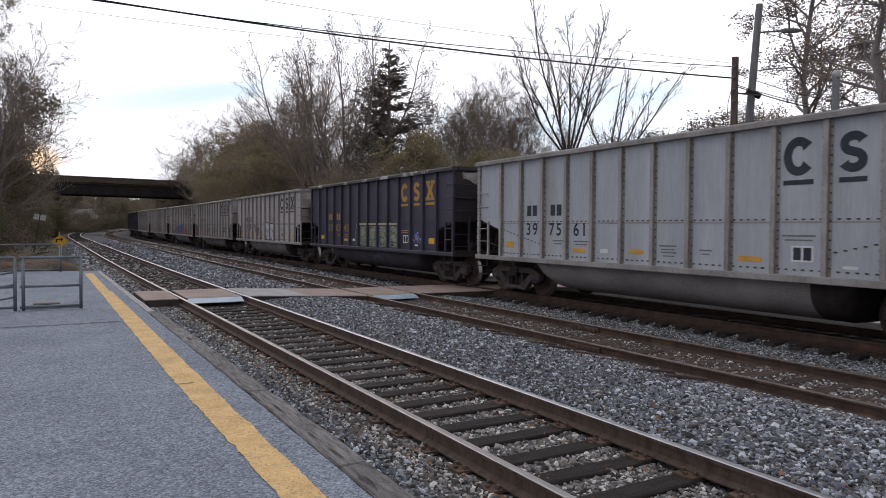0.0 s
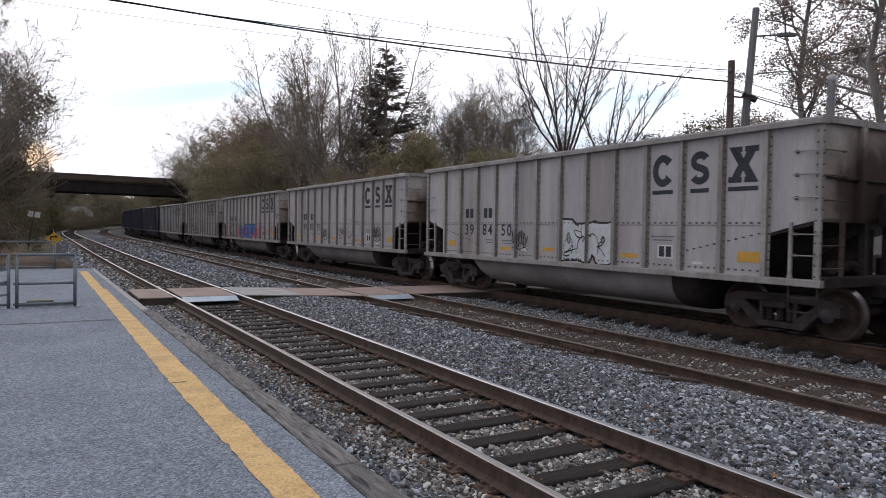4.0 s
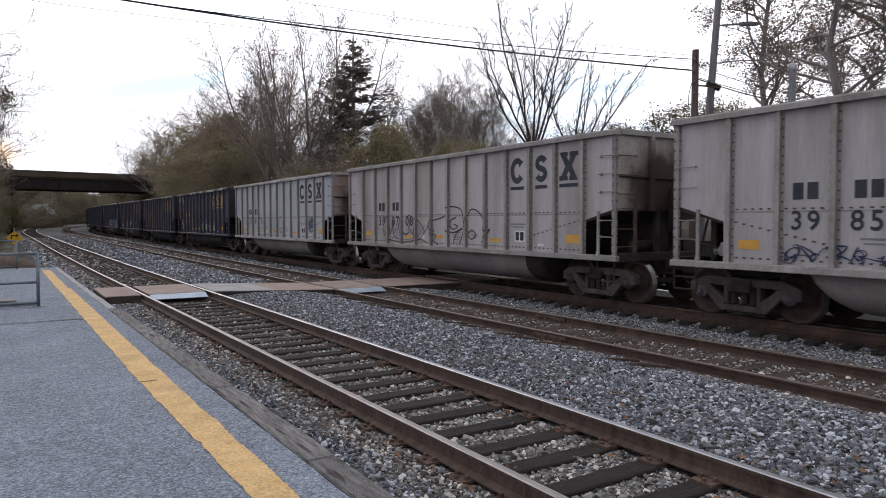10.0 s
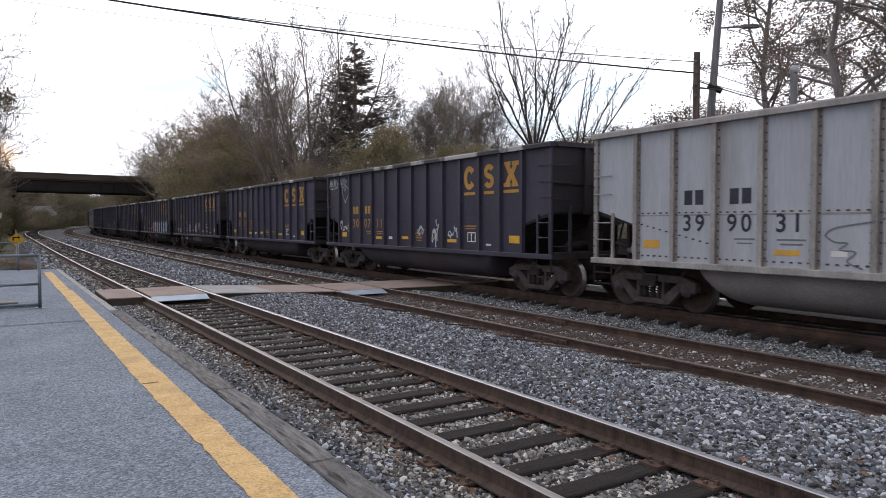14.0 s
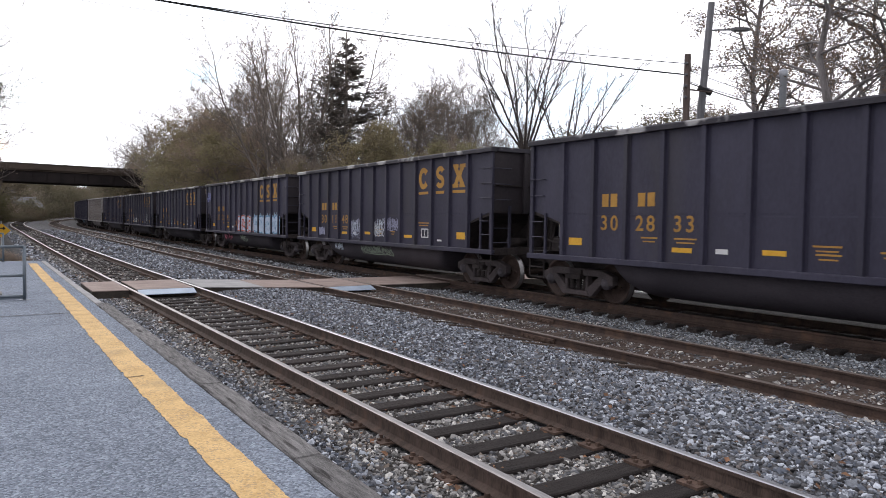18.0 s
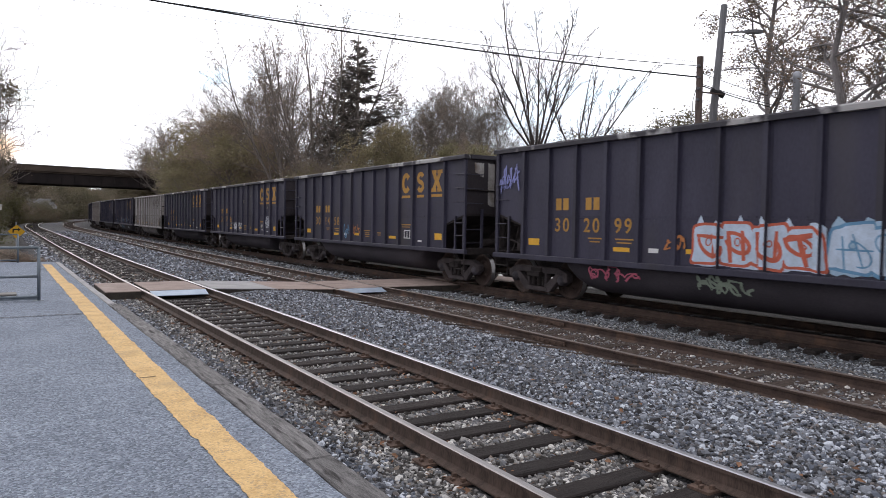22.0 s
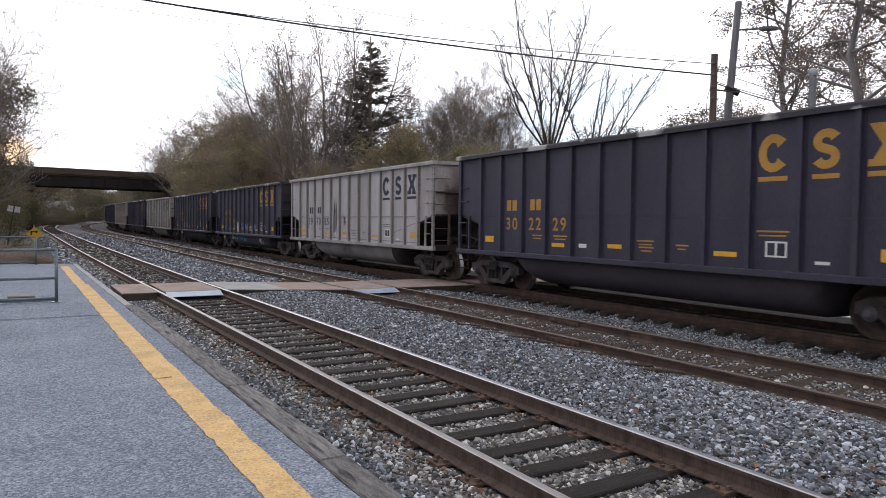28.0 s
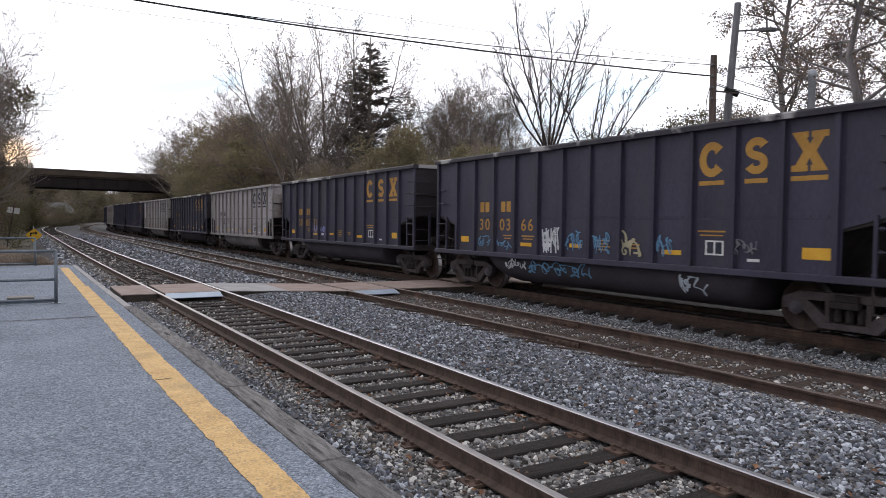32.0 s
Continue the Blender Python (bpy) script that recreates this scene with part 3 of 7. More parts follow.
BED = [("near", -1.25, -0.24), ("near", -0.9, -0.19), ("near", -0.4, -0.175), ("near", 0, -0.20), ("near", 0.3, -0.215), ("near", 0.75, -0.215), ("near", 1.2, -0.215), ("near", 1.5, -0.20), ("near", 1.75, -0.165), ("near", 2.1, -0.11), ("near", 2.7, -0.09),
       ("middle", -1.3, 0.03), ("middle", -0.7, -0.05), ("middle", -0.3, -0.12), ("middle", 0.0, -0.165), ("middle", 0.75, -0.175), ("middle", 1.5, -0.16), ("middle", 1.9, -0.09), ("middle", 2.3, -0.09),
       ("far", -0.9, -0.235), ("far", -0.62, -0.265), ("far", -0.45, -0.235), ("far", -0.3, -0.215), ("far", 0.0, -0.22), ("far", 1.5, -0.22), ("far", 2.4, -0.25), ("far", 3.4, -0.27), ("far", 4.44, -0.29), ("far", 4.5, -1.2)]


def bed_line(y):
    return np.array([(rail_x(t, y) + o, rail_z(t, y) + d) for t, o, d in BED])


def build_bed():
    ys = list(np.arange(-14, 60, 0.8)) + list(np.arange(60, 340, 5.0))
    verts, k = [], len(BED) + 1
    for y in ys:
        line = bed_line(y)
        verts.append((line[0][0] - 0.6, y, -1.0))
        for x, z in line:
            verts.append((x, y, z + 0.018 * noise.noise(Vector((x * 1.7, y * 1.7, 3)))))
    faces = [(j * k + i, j * k + i + 1, (j + 1) * k + i + 1, (j + 1) * k + i) for j in range(len(ys) - 1) for i in range(k - 1)]
    tagged(hang("track_bed", raw("track_bed", verts, faces, True), M["ballast_bed"]), "grey crushed-stone bed under three railway tracks", "track bed", kind="structure")


build_bed()


def build_cinders():
    ys = list(np.arange(-14, 60, 1.0)) + list(np.arange(60, 130, 5.0))
    verts = []
    for y in ys:
        x, z = rail_x("middle", y), rail_z("middle", y)
        verts += [(x + 0.06, y, z - 0.158), (x + 0.5, y, z - 0.163), (x + 1.0, y, z - 0.163), (x + GAUGE - 0.06, y, z - 0.155)]
    faces = [(j * 4 + i, j * 4 + i + 1, j * 4 + 5 + i, j * 4 + 4 + i) for j in range(len(ys) - 1) for i in range(3)]
    tagged(hang("track_dirt", raw("track_dirt", verts, faces, True), M["cinder"]), "rusty brown dirt and cinders between rails", "track bed", kind="structure")
    verts = []
    for y in ys:
        x, z = rail_x("far", y), rail_z("far", y)
        verts += [(x - 0.33, y, z - 0.228), (x - 0.25, y, z - 0.183), (x - 0.14, y, z - 0.168), (x - 0.08, y, z - 0.155)]
    faces = [(j * 4 + i, j * 4 + i + 1, j * 4 + 5 + i, j * 4 + 4 + i) for j in range(len(ys) - 1) for i in range(3)]
    tagged(hang("track_dirt", raw("track_dirt", verts, faces, True), M["cinder"]), "rusty brown dirt along the freight track", "track bed", kind="structure")
    # ground sheet with the shade below the train put into its colour
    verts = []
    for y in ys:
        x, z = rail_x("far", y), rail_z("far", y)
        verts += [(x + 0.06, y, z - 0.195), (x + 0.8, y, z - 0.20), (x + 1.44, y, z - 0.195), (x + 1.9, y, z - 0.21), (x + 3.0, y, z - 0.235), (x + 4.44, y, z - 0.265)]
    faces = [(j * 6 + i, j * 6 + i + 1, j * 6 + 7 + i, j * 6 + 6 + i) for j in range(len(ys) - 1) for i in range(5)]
    tagged(hang("coal_dirt", raw("coal_dirt", verts, faces, True), M["coal_dirt"]), "black ground sheet painting the shade under and beyond the freight train", "track bed", kind="structure")


def build_leaves():
    """Fallen brown leaves caught along the near track and the curb."""
    n = 700
    y = 2.6 + 22 * nrg.uniform(0, 1, n) ** 1.4
    side = nrg.integers(0, 4, n)
    base = np.array([rail_x("near", v) for v in y])
    x = base + np.choose(side, (-0.14 - np.abs(nrg.normal(0, 0.25, n)), 0.13 + np.abs(nrg.normal(0, 0.2, n)), GAUGE - 0.13 - np.abs(nrg.normal(0, 0.2, n)), GAUGE + 0.14 + np.abs(nrg.normal(0, 0.5, n))))
    z = np.interp(x - base, [o for t, o, d in BED if t == "near"], [d for t, o, d in BED if t == "near"]) + 0.028
    a = nrg.uniform(0, math.tau, n)
    s = nrg.uniform(0.018, 0.042, n)
    u = np.stack([np.cos(a) * s, np.sin(a) * s, nrg.uniform(-0.4, 0.4, n) * s], 1)
    v = np.stack([-np.sin(a) * s * 0.6, np.cos(a) * s * 0.6, nrg.uniform(-0.3, 0.5, n) * s], 1)
    c = np.stack([x, y, z], 1)
    lift = np.array([0, 0, 0.006])
    verts = np.stack([c - u, c + v + lift, c + u, c - v + lift], 1).reshape(-1, 3)
    i = np.arange(n)[:, None] * 4
    faces = np.concatenate([i + np.array([[0, 1, 2]]), i + np.array([[0, 2, 3]])])
    tagged(hang("fallen_leaves", raw("fallen_leaves", verts, faces), M["leaf_litter"]), "scattered dry brown leaves on the ballast", "leaves", kind="stuff")


TIE0, TIE_GAP = 3.78, 0.5137


def build_stones():
    """Loose ballast: lumps of broken stone, thick near the platform and thinner far off."""
    t = (1 + 5 ** 0.5) / 2
    ico = np.array([(-1, t, 0), (1, t, 0), (-1, -t, 0), (1, -t, 0), (0, -1, t), (0, 1, t), (0, -1, -t), (0, 1, -t), (t, 0, -1), (t, 0, 1), (-t, 0, -1), (-t, 0, 1)]) / math.hypot(1, t)
    icf = np.array([(0, 11, 5), (0, 5, 1), (0, 1, 7), (0, 7, 10), (0, 10, 11), (1, 5, 9), (5, 11, 4), (11, 10, 2), (10, 7, 6), (7, 1, 8), (3, 9, 4), (3, 4, 2), (3, 2, 6), (3, 6, 8), (3, 8, 9), (4, 9, 5), (2, 4, 11), (6, 2, 10), (8, 6, 7), (9, 8, 1)])
    octa = np.array([(1, 0, 0), (-1, 0, 0), (0, 1, 0), (0, -1, 0), (0, 0, 1), (0, 0, -1)], float)
    ocf = np.array([(0, 2, 4), (2, 1, 4), (1, 3, 4), (3, 0, 4), (2, 0, 5), (1, 2, 5), (3, 1, 5), (0, 3, 5)])
    made = {k: ([], [], 0) for k in ("stone", "stone_shaded", "stone_rusty")}
    for y0, y1, dens, size, shape, tris in ((1.9, 6.0, 1350, 0.0200, ico, icf), (6.0, 10.5, 1050, 0.0210, octa, ocf), (10.5, 17.3, 700, 0.0235, octa, ocf), (17.3, 34, 190, 0.038, octa, ocf), (34, 80, 40, 0.06, octa, ocf), (-5.0, 1.9, 260, 0.027, octa, ocf)):
        n = int((y1 - y0) * 11.5 * dens)
        y = nrg.uniform(y0, y1, n)
        off = nrg.uniform(0, 1, n)
        lo, hi = bed_line((y0 + y1) / 2)[0][0] + 0.1, bed_line((y0 + y1) / 2)[-5][0]
        x = lo + (hi - lo) * off
        keep = (x < 2.3 * y + 2.6) | (y < 1.9)
        # the ties' tops stay clear on the near track, half clear on the middle one
        for name, part_clear, half in (("near", 0.97, 0.86), ("middle", 0.6, 1.2), ("far", 0.96, 1.34)):
            c = np.interp(y, (y0, y1), (rail_x(name, y0) + 0.75, rail_x(name, y1) + 0.75))
            ph = np.abs((y - TIE0 + TIE_GAP / 2) % TIE_GAP - TIE_GAP / 2)
            on = (np.abs(x - c) < half) & (ph < 0.102) & (nrg.uniform(0, 1, n) < part_clear)
            rails = (np.abs(np.abs(x - c) - 0.7525) < 0.085)
            keep &= ~on & ~rails
            if name == "middle":
                keep &= ~((np.abs(x - c) < 0.72) & (nrg.uniform(0, 1, n) < 0.5))
            if name == "far":
                keep &= ~((np.abs(x - c) < 0.72) & (nrg.uniform(0, 1, n) < 0.7))
                keep &= ~((x > c + 1.3))
        keep &= ~((y > 17.3) & (y < 19.9) & (x > 1.9))
        x, y = x[keep], y[keep]
        n = len(x)
        la, lb = bed_line(y0), bed_line(y1)
        z = np.empty(n)
        f = (y - y0) / (y1 - y0)
        za, zb = np.interp(x, la[:, 0], la[:, 1]), np.interp(x, lb[:, 0], lb[:, 1])
        z = za * (1 - f) + zb * f + nrg.uniform(-0.3, 0.55, n) * size
        s = size * nrg.lognormal(0, 0.30, n)
        sc = np.stack([s * nrg.uniform(0.75, 1.3, n), s * nrg.uniform(0.75, 1.3, n), s * nrg.uniform(0.5, 0.95, n)], 1)
        q = nrg.normal(size=(n, 4))
        q /= np.linalg.norm(q, axis=1)[:, None]
        w, a, b, c = q.T
        rot = np.stack([1 - 2 * (b * b + c * c), 2 * (a * b - c * w), 2 * (a * c + b * w), 2 * (a * b + c * w), 1 - 2 * (a * a + c * c), 2 * (b * c - a * w), 2 * (a * c - b * w), 2 * (b * c + a * w), 1 - 2 * (a * a + b * b)], 1).reshape(n, 3, 3)
        k = len(shape)
        body = shape[None] * nrg.uniform(0.58, 1.28, (n, k, 1)) * sc[:, None, :]
        body = np.einsum("nij,nkj->nki", rot, body) * np.array([1, 1, 0.85]) + np.stack([x, y, z], 1)[:, None]
        # stones beside the freight track take the copy darkened for the train's shade
        in_shade = x > np.interp(y, (y0, y1), (rail_x("middle", y0), rail_x("middle", y1))) + 0.8
        off = x - np.interp(y, (y0, y1), (rail_x("near", y0), rail_x("near", y1)))
        rusty = (off > -0.35 - 0.3 * nrg.uniform(0, 1, n)) & (off < GAUGE + 0.12 + 0.2 * nrg.uniform(0, 1, n))
        mid = np.abs(x - np.interp(y, (y0, y1), (rail_x("middle", y0), rail_x("middle", y1))) - GAUGE / 2)
        rusty |= nrg.uniform(0, 1, n) < np.interp(mid, (0.75, 1.0, 1.7), (0.75, 0.5, 0.0))
        in_shade &= ~rusty
        for key, pick in (("stone", ~in_shade & ~rusty), ("stone_shaded", in_shade), ("stone_rusty", rusty)):
            V, F, count = made[key]
            m = int(pick.sum())
            V.append(body[pick].reshape(-1, 3))
            F.append((tris[None] + (np.arange(m) * k)[:, None, None]).reshape(-1, 3) + count)
            made[key] = V, F, count + m * k
    for key, label in (("stone", "loose grey and white crushed railway ballast stones"), ("stone_shaded", "dark grey ballast stones beside the freight track, the train's shade in their colour"), ("stone_rusty", "rust-stained ballast stones along the rails")):
        V, F, count = made[key]
        tagged(hang("ballast", raw("ballast", np.concatenate(V), np.concatenate(F)), M[key]), label, "ballast", kind="stuff")


RAIL = [(-0.075, -0.16), (0.075, -0.16), (0.075, -0.148), (0.012, -0.125), (0.010, -0.045), (0.035, -0.035), (0.036, -0.008), (0.026, 0.0), (-0.026, 0.0), (-0.036, -0.008), (-0.035, -0.035), (-0.010, -0.045), (-0.012, -0.125), (-0.075, -0.148)]


def build_track(name, bright, label, tie_mat, last, plates_to):
    track = tagged(new("railway_track"), label, "railway track", group="railway tracks", kind="structure")
    ys = list(np.arange(-14, 84, 2.0)) + list(np.arange(84, 340, 4.0))
    for side in (0, 1):
        verts, mats = [], []
        k = len(RAIL)
        for y in ys:
            x, z = rail_x(name, y) + side * GAUGE, rail_z(name, y)
            verts += [(x + a, y, z + b) for a, b in RAIL]
        faces = [(j * k + i, j * k + (i + 1) % k, (j + 1) * k + (i + 1) % k, (j + 1) * k + i) for j in range(len(ys) - 1) for i in range(k)]
        me = raw("rail", verts, faces)
        hang("rail", me, [M["rail_web" if name == "near" else "rail_rust"], M["rail_mid" if name == "near" and side == 0 else bright]], track, "steel rail with a worn running surface")
        me.polygons.foreach_set("material_index", [1 if i in (6, 7, 8) else 0 for j in range(len(ys) - 1) for i in range(k)])
        me.update()
    bm = bmesh.new()
    box(bm, -1.29, 1.29, -0.11, 0.11, -0.36, -0.18)
    soft(bm, 0.012)
    for v in bm.verts:
        v.co += Vector((0.012 * noise.noise(v.co * 3), 0.008 * noise.noise(v.co * 5), 0.006 * noise.noise(v.co * 4)))
    tie = bpy.data.meshes.new("tie")
    bm.to_mesh(tie)
    bm.free()
    bm = bmesh.new()
    box(bm, -0.19, 0.19, -0.095, 0.095, -0.18, -0.158)
    for sx, sy in itertools.product((-0.105, 0.105), (-0.06, 0.06)):
        box(bm, sx - 0.016, sx + 0.016, sy - 0.014, sy + 0.014, -0.158, -0.128)
    for sx in (-0.155, 0.155):
        box(bm, sx - 0.014, sx + 0.014, -0.014, 0.014, -0.158, -0.137)
    plate = bpy.data.meshes.new("tie_plate")
    bm.to_mesh(plate)
    bm.free()
    i0 = -int((TIE0 + 12) / TIE_GAP)
    rest, behind = bmesh.new(), random.Random(5)
    for i in range(i0, 420):
        y = TIE0 + TIE_GAP * i
        r = rng if i >= -11 else behind
        jx, jr = r.uniform(-0.05, 0.05), r.uniform(-1.2, 1.2)
        m = on_track(name, y) @ pose(jx, r.uniform(-0.02, 0.02), r.uniform(-0.006, 0.006) + (0.026 if name == "middle" else 0.0), 0, 0, jr)
        if y < last:
            t = hang("tie", tie, tie_mat, track, m=m)
            if y < plates_to:
                for s in (-1, 1):
                    hang("tie_plate", plate, M["plate_rust"], t, "rusty steel tie plate with spikes", pose(s * GAUGE / 2 - jx, 0, 0))
        else:
            box(rest, -1.29, 1.29, -0.11, 0.11, -0.34, -0.18, m)
    if name == "middle":
        end = bmesh.new()
        box(end, -0.28, 0.28, -0.10, 0.10, -0.06, 0.03)
        soft(end, 0.015)
        for v in end.verts:
            v.co += 0.03 * noise.noise_vector(v.co * 7)
        end_me = bpy.data.meshes.new("tie_end")
        end.to_mesh(end_me)
        end.free()
        for i in range(46):
            y = TIE0 + TIE_GAP * (i + 4)
            if rng.random() < 0.72:
                off = rng.uniform(0.36, 0.56)
                hang("tie_end", end_me, tie_mat, track, "weathered tie end showing through ballast", pose(rail_x(name, y) - off, y, rail_z(name, y) + np.interp(off, (0.3, 0.7), (-0.12, -0.05)) + rng.uniform(-0.005, 0.03), rng.uniform(-5, 5), 9, rng.uniform(-9, 9)))
        for side, y in ((0, 8.95), (1, 10.6)):
            x, z = rail_x(name, y) + side * GAUGE, rail_z(name, y)
            for s in (-1, 1):
                bm = bmesh.new()
                box(bm, x + s * 0.03 - 0.017, x + s * 0.03 + 0.017, y - 0.42, y + 0.42, z - 0.125, z - 0.045)
                soft(bm, 0.006)
                for k in range(6):
                    rod(bm, (x + s * 0.04, y - 0.35 + 0.14 * k, z - 0.085), (x + s * 0.075, y - 0.35 + 0.14 * k, z - 0.085), 0.018, 6)
                part("joint_bar", bm, M["plate_rust"], track, "rusty bolted rail joint bar")
    r = part("far_ties", rest, tie_mat, track)
    r["kind"] = "stuff"


def edge_x(y):
    return 1.90 + ease(y, 0.28)


def build_platform():
    plat = tagged(new("platform"), "worn grey asphalt station platform, level with the rails", "platform", kind="structure")
    ys = list(np.arange(-14, 0, 1.0)) + list(np.arange(0, 28.8, 0.16)) + [28.9]
    verts, faces = [], []
    for y in ys:
        e = edge_x(y)
        verts += [(-9.0, y, -0.6), (-9.0, y, 0.02), (-4, y, 0.03), (-1, y, 0.02), (0.9, y, 0.008), (e - 0.03 + 0.016 * noise.noise(Vector((y * 2.2, 1, 0))) + 0.012 * noise.noise(Vector((y * 6.5, 7, 0))), y, 0.004 + 0.005 * noise.noise(Vector((y * 3, 4, 0)))), (e - 0.022, y, -0.6)]
    k = 7
    faces = [(j * k + i, j * k + i + 1, (j + 1) * k + i + 1, (j + 1) * k + i) for j in range(len(ys) - 1) for i in range(k - 1)]
    n = (len(ys) - 1) * k
    me = raw("slab", verts, faces)
    hang("slab", me, M["asphalt"], plat)
    bm = bmesh.new()
    prism(bm, [(verts[n + i][0], verts[n + i][2]) for i in range(k)], 28.85, 28.9, "y")
    part("end_face", bm, M["asphalt"], plat)
    # the painted line, its edges ragged
    ys = np.arange(-8, 27.4, 0.05)
    line = []
    for y in ys:
        w = 0.018 * noise.noise(Vector((y * 2.1, 0, 0))) + 0.018 * noise.noise(Vector((y * 7, 5, 0))) + 0.016 * noise.noise(Vector((y * 21, 8, 0)))
        w2 = 0.015 * noise.noise(Vector((y * 1.7, 9, 0))) + 0.014 * noise.noise(Vector((y * 6, 3, 0))) + 0.016 * noise.noise(Vector((y * 23, 6, 0)))
        d = ease(y, 0.03) if y < 20 else -0.03
        xa, xb = 1.255 + d + w + 0.075 * math.exp(-((y - 3.5) / 3.5) ** 2), 1.575 + d * 3 + w2 + 0.022 * math.exp(-((y - 3.5) / 3.5) ** 2)
        line += [(xa, y, 0.0125), (xb, y, 0.0095)]
    faces = [(2 * j, 2 * j + 1, 2 * j + 3, 2 * j + 2) for j in range(len(ys) - 1)]
    hang("painted_line", raw("painted_line", line, faces), M["yellow_line"], plat, "worn yellow safety line with ragged edges")
    # a settled joint right across, and a short crack in the painted line
    for name, x0, x1, ya, wide, seed in (("joint", -6.0, 1.24, 13.74, 0.085, 2), ("crack", 1.27, 1.44, 8.08, 0.04, 5)):
        rim, steps = [], max(4, int((x1 - x0) / 0.09))
        for i in range(steps + 1):
            x = x0 + (x1 - x0) * i / steps
            y = ya + 0.06 * (x - 0.8) * 0.8 + 0.04 * noise.noise(Vector((x * 1.7, seed, 0))) + 0.02 * noise.noise(Vector((x * 8, seed, 4)))
            w = wide * (0.55 + 0.5 * noise.noise(Vector((x * 5, seed, 9))))
            z = (0.02 + (0.9 - x) * 0.006 if x < 0.9 else 0.0175)
            rim += [(x, y - w / 2, max(0.0145, min(z, 0.034))), (x, y + w / 2, max(0.0145, min(z, 0.034)))]
        hang(name, raw(name, rim, [(2 * i, 2 * i + 2, 2 * i + 3, 2 * i + 1) for i in range(steps)]), M["crossing_side"], plat, "dark tarred crack")
    # a curb of old timbers, laid end to end
    y, bm = -10.75, None
    while y < 28.4:
        L = 2.6
        y1 = min(y + L, 28.85)
        bm = bmesh.new()
        box(bm, 0, 0.235 if y < 14 else 0.15, y + 0.006, y1 - 0.006, -0.24, 0.0)
        bmesh.ops.subdivide_edges(bm, edges=[e for e in bm.edges if abs(e.verts[0].co.y - e.verts[1].co.y) > 1], cuts=5)
        soft(bm, 0.014)
        dz = rng.uniform(-0.012, 0.004)
        for v in bm.verts:
            v.co.x += edge_x(v.co.y) + 0.02 * noise.noise(v.co * 2.3)
            v.co.z += dz + 0.012 * noise.noise(v.co * 1.9)
        part("curb_timber" if y < 14 else "kerb_stone", bm, M["timber_curb"] if y < 14 else M["kerb_stone"], plat)
        y = y1


def build_crossing():
    cr = tagged(new("pedestrian_crossing"), "rust-coloured level walkway of panels across the tracks", "crossing", kind="structure")
    y0, y1 = 17.45, 19.75
    xa, xb, xc = rail_x("near", 18.5), rail_x("middle", 18.5), rail_x("far", 18.5)
    zb, zc = rail_z("middle", 18), rail_z("far", 18)
    spans = [(edge_x(18) + 0.24, xa - 0.06, -0.0, -0.0), (xa + 0.11, xa + GAUGE - 0.11, 0.0, 0.0), (xa + GAUGE + 0.06, xb - 0.06, 0.0, zb), (xb + 0.11, xb + GAUGE - 0.11, zb, zb), (xb + GAUGE + 0.06, xc - 0.06, zb, zc - 0.05), (xc + 0.11, xc + GAUGE - 0.11, zc, zc), (xc + GAUGE + 0.06, xc + 4.5, zc, zc - 0.1)]
    for x0, x1, za, zz in spans:
        n = max(1, round((x1 - x0) / 1.3))
        for i in range(n):
            a, b = x0 + (x1 - x0) * i / n, x0 + (x1 - x0) * (i + 1) / n
            bm = bmesh.new()
            box(bm, a + 0.004, b - 0.004, y0, y1, -0.02, 0.0)
            for v in bm.verts:
                v.co.z += za + (zz - za) * (v.co.x - x0) / (x1 - x0) + 0.002
            part("panel", bm, M["kerb_stone"] if i == 0 and abs(x0 - xa - GAUGE) < 0.1 else M["crossing_pad"], cr)
            bm = bmesh.new()
            box(bm, a, b, y0 + 0.02, y1 - 0.02, -0.2, -0.021)
            for v in bm.verts:
                v.co.z += za + (zz - za) * (v.co.x - x0) / (x1 - x0) + 0.002
            part("timber", bm, M["crossing_side"], cr)
    for xr, zr in ((xa, 0.0), (xb, zb)):
        for ya, yb in ((y0 - 0.004, y0 - 0.32), (y1 + 0.004, y1 + 0.3)):
            bm = bmesh.new()
            v = [bm.verts.new(p) for p in ((xr + 0.12, ya, zr - 0.004), (xr + GAUGE - 0.12, ya, zr - 0.004), (xr + GAUGE - 0.12, yb, zr - 0.09), (xr + 0.12, yb, zr - 0.09))]
            w = [bm.verts.new(p.co - Vector((0, 0, 0.012))) for p in v]
            bm.faces.new(v), bm.faces.new(w[::-1])
            for i in range(4):
                bm.faces.new((v[i], w[i], w[(i + 1) % 4], v[(i + 1) % 4]))
            bmesh.ops.recalc_face_normals(bm, faces=bm.faces)
            part("deflector_plate", bm, M["plate_grey"], cr, "blue-grey sloping steel deflector plate")


